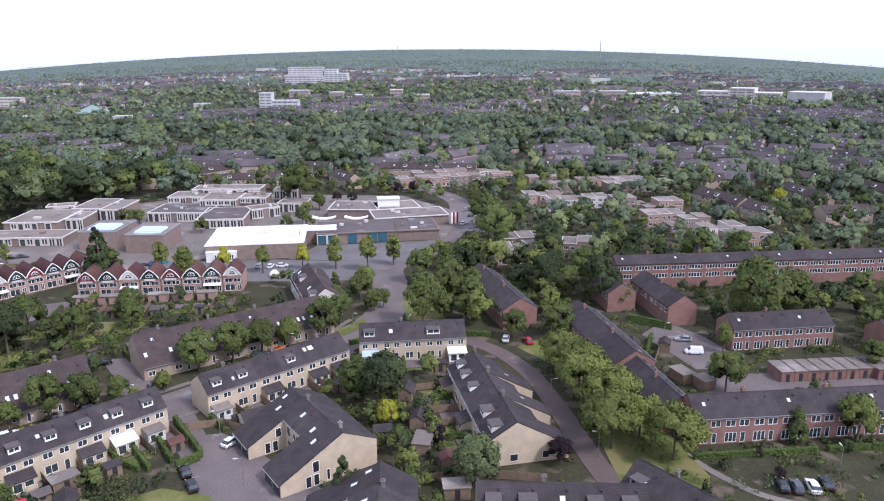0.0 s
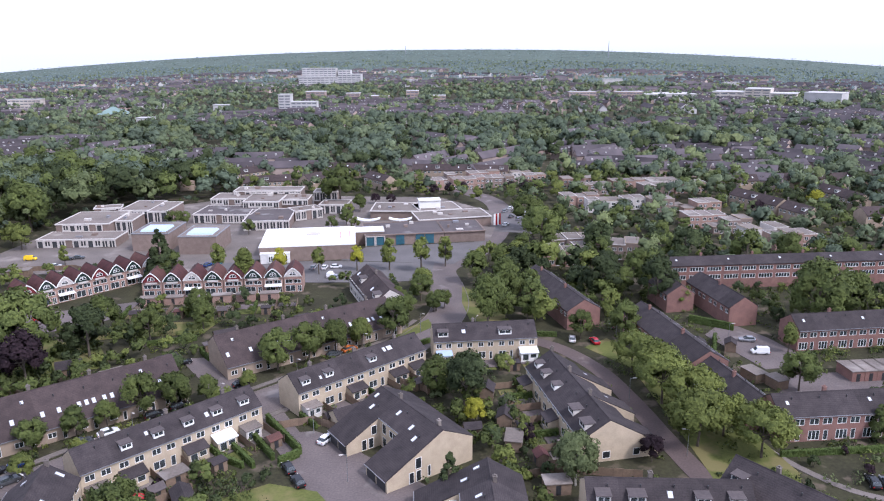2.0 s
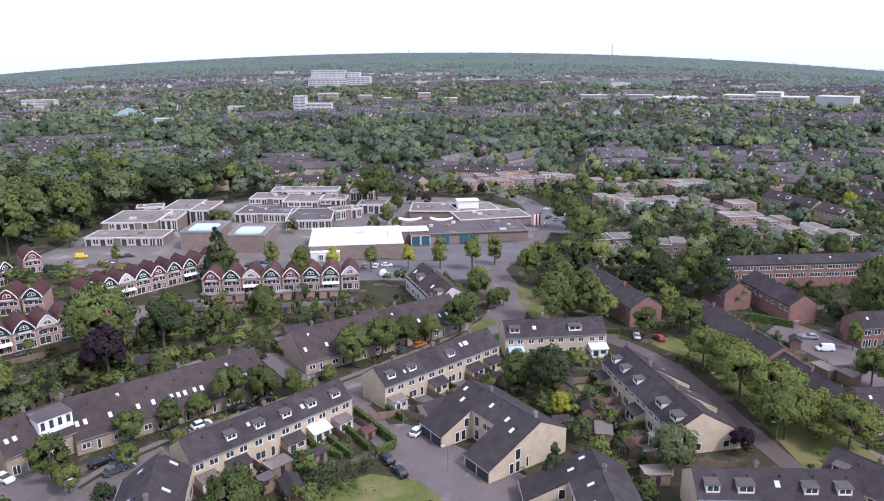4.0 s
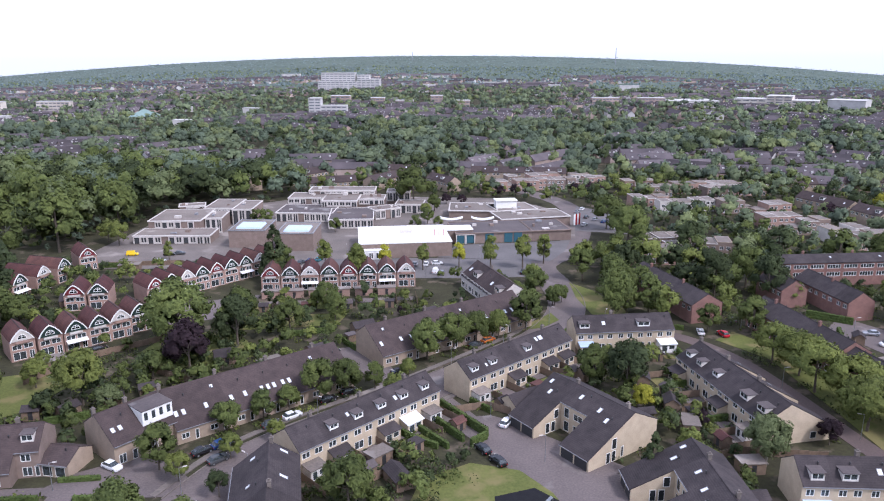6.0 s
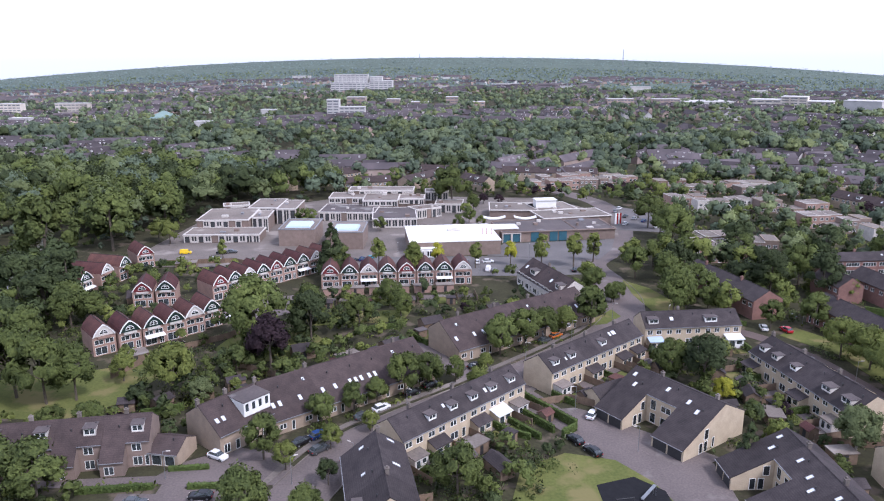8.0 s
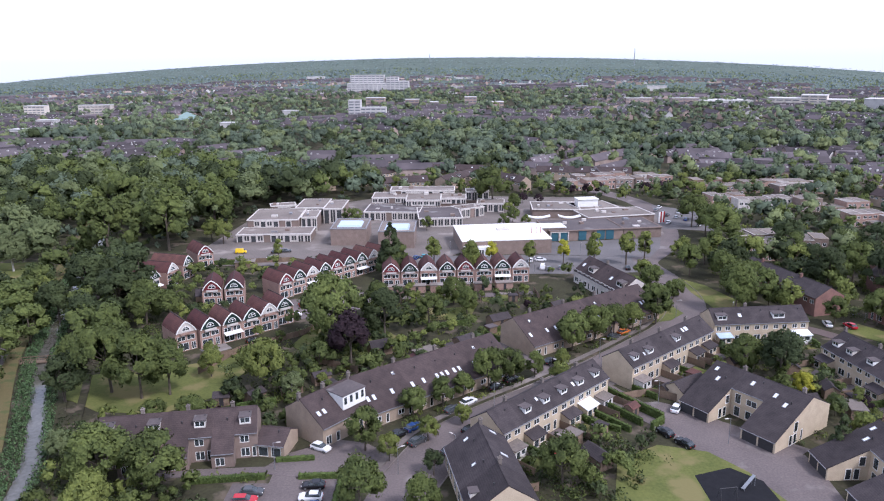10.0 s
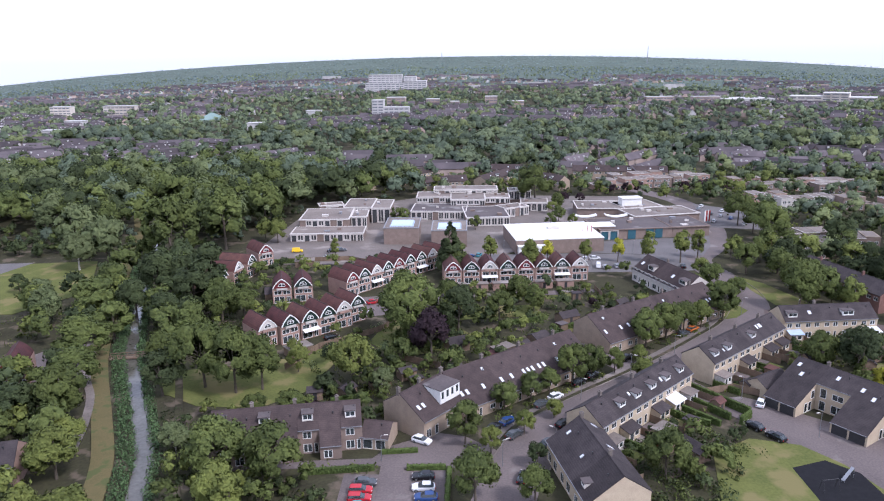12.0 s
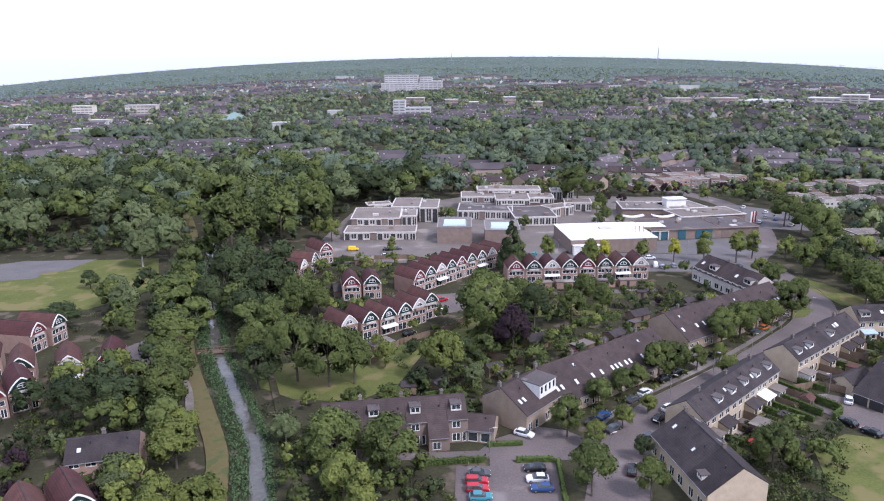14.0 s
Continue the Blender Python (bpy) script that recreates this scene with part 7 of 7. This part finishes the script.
CARS = {}
for paint, style, places in (
        ("black", "", [(-142.6, 162.7, 40), (-99.9, 112.8, 48), (-79.2, 134.4, 40), (-75.2, 138.3, 40), (-64.6, 148.8, 40), (-85.4, 114.6, 44), (-95.6, 94.5, 75), (-113.7, 94.7, 182), (-46.4, 113.7, 120), (-43.8, 109.4, 120), (58.1, 108.2, 80), (65.9, 108.6, 80), (-82.3, 161.0, 30), (-158.6, 255.1, 10), (-26.0, 231.5, 80)]),
        ("grey", "", [(-96.0, 110.0, 46), (-89.1, 123.3, 42), (-45.5, 165.4, 40), (-89.5, 106.7, 46), (-124.1, 92.6, 2), (60.4, 107.8, 80), (-106.0, 244.2, 70), (-155.1, 256.7, 10), (14, 322, 60)]),
        ("white", "", [(-135.9, 182.8, 20), (-85.6, 126.9, 42), (-82.1, 119.4, 44), (-113.5, 91.2, 182), (-114.7, 107.5, -28), (-41.0, 123.9, 60), (16.6, 174.6, 80), (63.2, 107.8, 80), (-56.0, 242.8, 5), (-158.1, 245.5, 10), (10, 306, 60), (-60, 242, 85), (22, 300, 60), (15.5, 341, 60), (21.5, 328, 60)]),
        ("blue", "", [(-97.0, 115.5, 46), (-112.9, 88.2, 182), (20, 312, 60), (-103, 246, 70)]),
        ("red", "estate", [(-124.6, 90.2, 2), (-124.5, 87.8, 2)]),
        ("red", "", [(-134.6, 192.3, 30), (22.2, 173.0, 100)]),
        ("teal", "", [(-124.0, 85.3, 2), (-100, 248, 70)]),
        ("orange", "", [(-42.0, 168.7, 40)]),
        ("silver", "", [(-33.7, 184.3, 50), (29.4, 184.3, 70), (62.6, 173.4, 170), (-54.4, 230.6, 85), (17, 317, 60), (-64, 242, 85), (12, 334, 60), (-50, 232, 85)]),
        ("white", "van", [(62.6, 165.3, 175), (-56.6, 232.4, 80)]),
        ("yellow", "van", [(-172.7, 255.3, 8)])):
    for x, y, a in places:
        key = (paint, style)
        m = pose(x, y, 0.06, 0, 0, a)
        if key in CARS:
            copy_thing(CARS[key], m)
        else:
            CARS[key] = car(paint, style == "estate", style == "van")
            CARS[key].matrix_basis = m

# ---- sheds, garages, fences, lamps and garden things ----


def shed(x, y, a, w=3.0, d=2.4, h=2.1, ridge=0.8, wall=None, roof=None, name="garden_shed", label="small wooden garden shed with a dark roof"):
    top = thing(name, label, "shed", "garden sheds")
    g = Geo()
    g.box(-w / 2, -d / 2, -0.1, w / 2, d / 2, h)
    if ridge:
        for e in (-1, 1):
            ring = [(e * w / 2, -d / 2, h), (e * w / 2, d / 2, h), (e * w / 2, 0, h + ridge)]
            g.poly(ring if e > 0 else ring[::-1])
    g.part("wall", top, wall or WOOD)
    g = Geo()
    if ridge:
        for e in (-1, 1):
            ring = [(-w / 2 - 0.2, e * (d / 2 + 0.25), h - 0.1), (w / 2 + 0.2, e * (d / 2 + 0.25), h - 0.1), (w / 2 + 0.2, 0, h + ridge + 0.05), (-w / 2 - 0.2, 0, h + ridge + 0.05)]
            ring = ring if e < 0 else ring[::-1]
            g.solid([(p, q, r - 0.1) for p, q, r in ring], ring)
    else:
        g.box(-w / 2 - 0.2, -d / 2 - 0.2, h, w / 2 + 0.2, d / 2 + 0.2, h + 0.18)
    g.part("roof", top, roof or BITUMEN)
    g = Geo()
    g.box(-0.45, -d / 2 - 0.04, 0.05, 0.45, -d / 2, 1.95)
    g.part("door", top, BLACK_WOOD)
    top.matrix_basis = pose(x, y, 0, 0, 0, a)


for x, y, a, w, d, rg_ in ((-20, 146, 20, 4, 3, 0.9), (-12, 126, 10, 3.4, 2.6, 0.8), (-5, 131, 80, 4.2, 3, 1.0), (-4, 122, 80, 5, 3.2, 0.0), (-8, 143, 80, 4, 3, 1.0), (-15, 120, 70, 3, 2.4, 0.0),
                           (-62, 103, 120, 5.4, 3.2, 1.1), (-66, 110, 45, 4.4, 3.0, 0.0), (-108, 156, 25, 5.5, 4.5, 1.3), (-126, 133, 20, 5, 3, 0.9), (-133, 128, 60, 4, 3, 0.8),
                           (-140, 127, 10, 3.4, 2.6, 0.8), (-120, 138, 30, 4, 3, 0.7), (-96, 152, 40, 5.6, 3.4, 0.0), (-86, 160, 40, 5, 4, 0.9), (-66, 178, 35, 4, 3, 0.9), (-58, 188, 35, 4, 3, 0.8), (-76, 176, 30, 6, 4, 1.2),
                           (-149.5, 152.5, 40, 6.4, 4, 0.0), (-165.5, 236, 10, 7, 4, 0.0), (-168, 199, 14, 5, 6, 1.4), (54.8, 151, 110, 5, 3.2, 0.0), (58.5, 147, 110, 4, 3, 0.0), (56, 168, 70, 3.4, 2.6, 0.8), (48, 168, 80, 4, 3, 0.8), (2, 107, 5, 4.5, 3, 0.0), (-2, 96, 10, 4, 3, 0.9)):
    shed(x, y, a, w, d, 2.2, rg_, roof=ROOF_DARK if rg_ else GRAVEL_ROOF)
# flat-roofed garages
for i in range(8):
    shed(78 + i * 3.1, 152.0 + i * 0.28, 5, 3.0, 6.0, 2.5, 0, BRICK_RED, GRAVEL_ROOF, "garage", "flat-roofed red brick garage box")
for i in range(3):
    shed(100.5 + i * 3.1, 152.8 + i * 0.2, 5, 3.0, 6.0, 2.6, 0, BRICK_RED, GRAVEL_ROOF, "garage", "flat-roofed red brick garage box")
for i in range(6):
    shed(-108 + i * 7.2, 205.2 + i * 0.85, 6.6, 5.6, 2.6, 2.3, 0, BRICK_PINK, GRAVEL_ROOF, "garage", "flat-roofed brick store before the arched houses")
shed(-36.5, 131.5, 35, 9.0, 5.0, 2.6, 1.6, BRICK_CREAM, ROOF_DARK, "garage", "cream brick garage with a dark gabled roof")


def fence(p0, p1, h=1.8, span=1.8):
    length = math.hypot(p1[0] - p0[0], p1[1] - p0[1])
    top = thing("fence", "weathered wooden garden fence", "fence", "garden fences")
    n = max(1, round(length / span))
    for i in range(n):
        g, a = Geo(), i * length / n
        g.box(a + 0.06, -0.025, 0.05, a + length / n - 0.06, 0.025, h - 0.05 - 0.06 * (i % 2))
        g.part("panel", top, WOOD)
    for i in range(n + 1):
        g, a = Geo(), i * length / n
        g.box(a - 0.06, -0.06, -0.1, a + 0.06, 0.06, h)
        g.part("post", top, WOOD)
    top.matrix_basis = along(p0, p1)


def garden_plots(p0, p1, n, near, far, pale=0):
    """Back gardens: side fences or hedges from near to far metres to the right of the line, and a paved terrace by each house."""
    m = along(p0, p1)
    w = math.hypot(p1[0] - p0[0], p1[1] - p0[1]) / n
    for i in range(n + 1):
        a, b = m @ Vector((i * w, -near, 0)), m @ Vector((i * w, -far + (i * 5) % 3, 0))
        if (i + pale) % 3 == 1:
            hedge((a.x, a.y), (b.x, b.y), 1.5, 0.7)
        else:
            fence((a.x, a.y), (b.x, b.y), 1.7, 4.0)
        if i < n:
            q = [m @ Vector((i * w + c, -near - d, 0)) for c, d in ((0.4, 0), (w - 0.4, 0), (w - 0.4, 2.2 + (i * 7) % 3), (0.4, 2.2 + (i * 7) % 3))]
            if (i + pale) % 3 != 2 and far - near > 6:
                deep = 2.6 + (i * 7) % 3
                q2 = [m @ Vector((i * w + c, -near - d, 0)) for c, d in ((0.7, deep), (w - 0.9, deep), (w - 0.9, far - near - 0.6), (0.7, far - near - 0.6))]
                flat("garden_lawn", [(v.x, v.y) for v in q2], -0.02, 0.07, GRASS, "small mown back garden lawn", "garden lawn")
            if (i + pale) % 2:
                v = m @ Vector((i * w + w * 0.62, -far + 0.4, 0))
                shed(v.x, v.y, math.degrees(math.atan2(p1[1] - p0[1], p1[0] - p0[0])), 2.6, 2.2, 2.0, (0.7, 0.0)[(i // 2) % 2], roof=(ROOF_DARK, BITUMEN, ROOF_RED)[i % 3])
            flat("garden_terrace", [(v.x, v.y) for v in q], -0.02, 0.06 + 0.004 * (i % 2), PAVING if (i + pale) % 2 else CLINKER, "paved garden terrace behind a house", "terrace")


for p0, p1 in (((-30, 150.5), (-19.5, 143.5)), ((-26, 152.5), (-16, 157)), ((-150.6, 142.3), (-144.8, 155.5)), ((-144.6, 155.7), (-130, 168)), ((-130, 168), (-126, 176)), ((-176, 240), (-150, 243)), ((-150, 243), (-138, 236)), ((-67, 103), (-62, 107.5)), ((2.5, 112.5), (18, 110.5)), ((-3, 110.5), (2.5, 112.5)),
               ((-52.5, 128.6), (-44.6, 131.2)), ((-44.5, 131), (-38.5, 127.5)), ((-80, 92), (-74, 94)), ((-125, 150), (-112, 143)), ((-16, 118), (-12, 122)), ((48, 152), (54, 166))):
    fence(p0, p1)


garden_plots((-82.6, 107.1), (-57.7, 132.0), 6, 4.4, 12)
garden_plots((-51.0, 137.0), (-24.8, 160.2), 6, 4.4, 11, 1)
garden_plots((-20.6, 165.5), (5.4, 168.3), 5, 4.6, 11, 2)
garden_plots((6.6, 148.8), (13.2, 116.4), 6, 5.8, 13)
garden_plots((-79.6, 147.9), (-111.0, 122.5), 7, 5.0, 13, 1)
garden_plots((-34.0, 187.2), (-73.5, 158.6), 8, 5.0, 12, 2)
garden_plots((-112.5, 204.2), (-63.0, 209.8), 8, 3.4, 12.5, 1)


def street_lamp(x, y, a, h=5.5):
    top = thing("street_lamp", "slim grey steel street lamp", "street lamp", "street lamps")
    g = Geo()
    limb(g, (0, 0, -0.2), (0, 0, h), 0.075, 0.045, 8)
    g.part("pole", top, STEEL)
    g = Geo()
    limb(g, (0, 0, h - 0.05), (0.9, 0, h + 0.15), 0.04, 0.035, 6)
    g.part("arm", top, STEEL)
    g = Geo()
    g.solid([(0.6, -0.12, h + 0.05), (1.4, -0.10, h + 0.12), (1.4, 0.10, h + 0.12), (0.6, 0.12, h + 0.05)], [(0.65, -0.09, h + 0.2), (1.35, -0.07, h + 0.24), (1.35, 0.07, h + 0.24), (0.65, 0.09, h + 0.2)])
    g.part("lamp_head", top, WHITE_WORN)
    top.matrix_basis = pose(x, y, 0, 0, 0, a)


for x, y, a in ((-122.0, 100.6, 0), (-99, 99, 20), (-88.5, 103.6, 150), (-80, 126, -40), (-66, 139, -40), (-52, 151.5, -40), (-38, 167, -40), (-24, 181, -30), (-9, 178, 60), (29, 178, 180), (23, 140, 0), (28.5, 118, 180), (-35, 110, 200), (-44, 127, 200),
                (70, 112, 90), (57, 172, 0), (-60, 228, 90), (-40, 250, 270), (-90, 252, 270), (-192, 112, 0)):
    street_lamp(x, y, a)

# the footbridge over the canal
bridge = thing("footbridge", "small wooden footbridge with railings over the canal", "bridge")
g = Geo()
g.box(-5.0, -0.9, 0.3, 5.0, 0.9, 0.5)
g.part("deck", bridge, WOOD)
for y in (-0.85, 0.85):
    for i in range(6):
        g = Geo()
        g.box(-5 + i * 2 - 0.06, y - 0.06, 0.4, -5 + i * 2 + 0.06, y + 0.06, 1.5)
        g.part("post", bridge, WOOD)
    g = Geo()
    g.box(-5.1, y - 0.05, 1.4, 5.1, y + 0.05, 1.55)
    g.part("handrail", bridge, WOOD)
bridge.matrix_basis = pose(-192.6, 149.2, 0, 0, 0, 12)

# red parasol and play equipment
para = thing("parasol", "round red garden parasol on a thin pole", "parasol")
g = Geo()
limb(g, (0, 0, -0.05), (0, 0, 2.4), 0.03, 0.03, 6)
g.part("pole", para, STEEL)
g = Geo()
n = 10
g.solid([(1.5 * math.cos(2 * math.pi * k / n), 1.5 * math.sin(2 * math.pi * k / n), 2.05) for k in range(n)], [(0.08 * math.cos(2 * math.pi * k / n), 0.08 * math.sin(2 * math.pi * k / n), 2.6) for k in range(n)])
g.part("canopy", para, CAR_PAINTS["red"])
para.matrix_basis = pose(-69.8, 102.5, 0)
slide = thing("playground_slide", "steel playground slide with a ladder", "slide")
g = Geo()
g.solid([(0, -0.3, 0.35), (3.2, -0.3, 1.9), (3.2, 0.3, 1.9), (0, 0.3, 0.35)], [(0, -0.3, 0.43), (3.2, -0.3, 1.98), (3.2, 0.3, 1.98), (0, 0.3, 0.43)])
g.part("chute", slide, STEEL)
for x, z in ((0.2, 0.4), (3.2, 1.9)):
    for y in (-0.28, 0.28):
        g = Geo()
        limb(g, (x, y, 0), (x, y, z), 0.04, 0.04, 6)
        g.part("leg", slide, STEEL)
slide.matrix_basis = pose(-38.5, 94.0, 0.1, 0, 0, 35)
swing = thing("climbing_frame", "black steel playground climbing frame", "climbing frame")
for x in (-1.5, 1.5):
    for y in (-0.7, 0.7):
        g = Geo()
        limb(g, (x, y, 0), (x, y * 0.2, 2.2), 0.05, 0.05, 6)
        g.part("leg", swing, BLACK_WOOD)
g = Geo()
limb(g, (-1.6, 0, 2.2), (1.6, 0, 2.2), 0.05, 0.05, 6)
g.part("bar", swing, BLACK_WOOD)
swing.matrix_basis = pose(-42, 91.5, 0.1, 0, 0, 10)
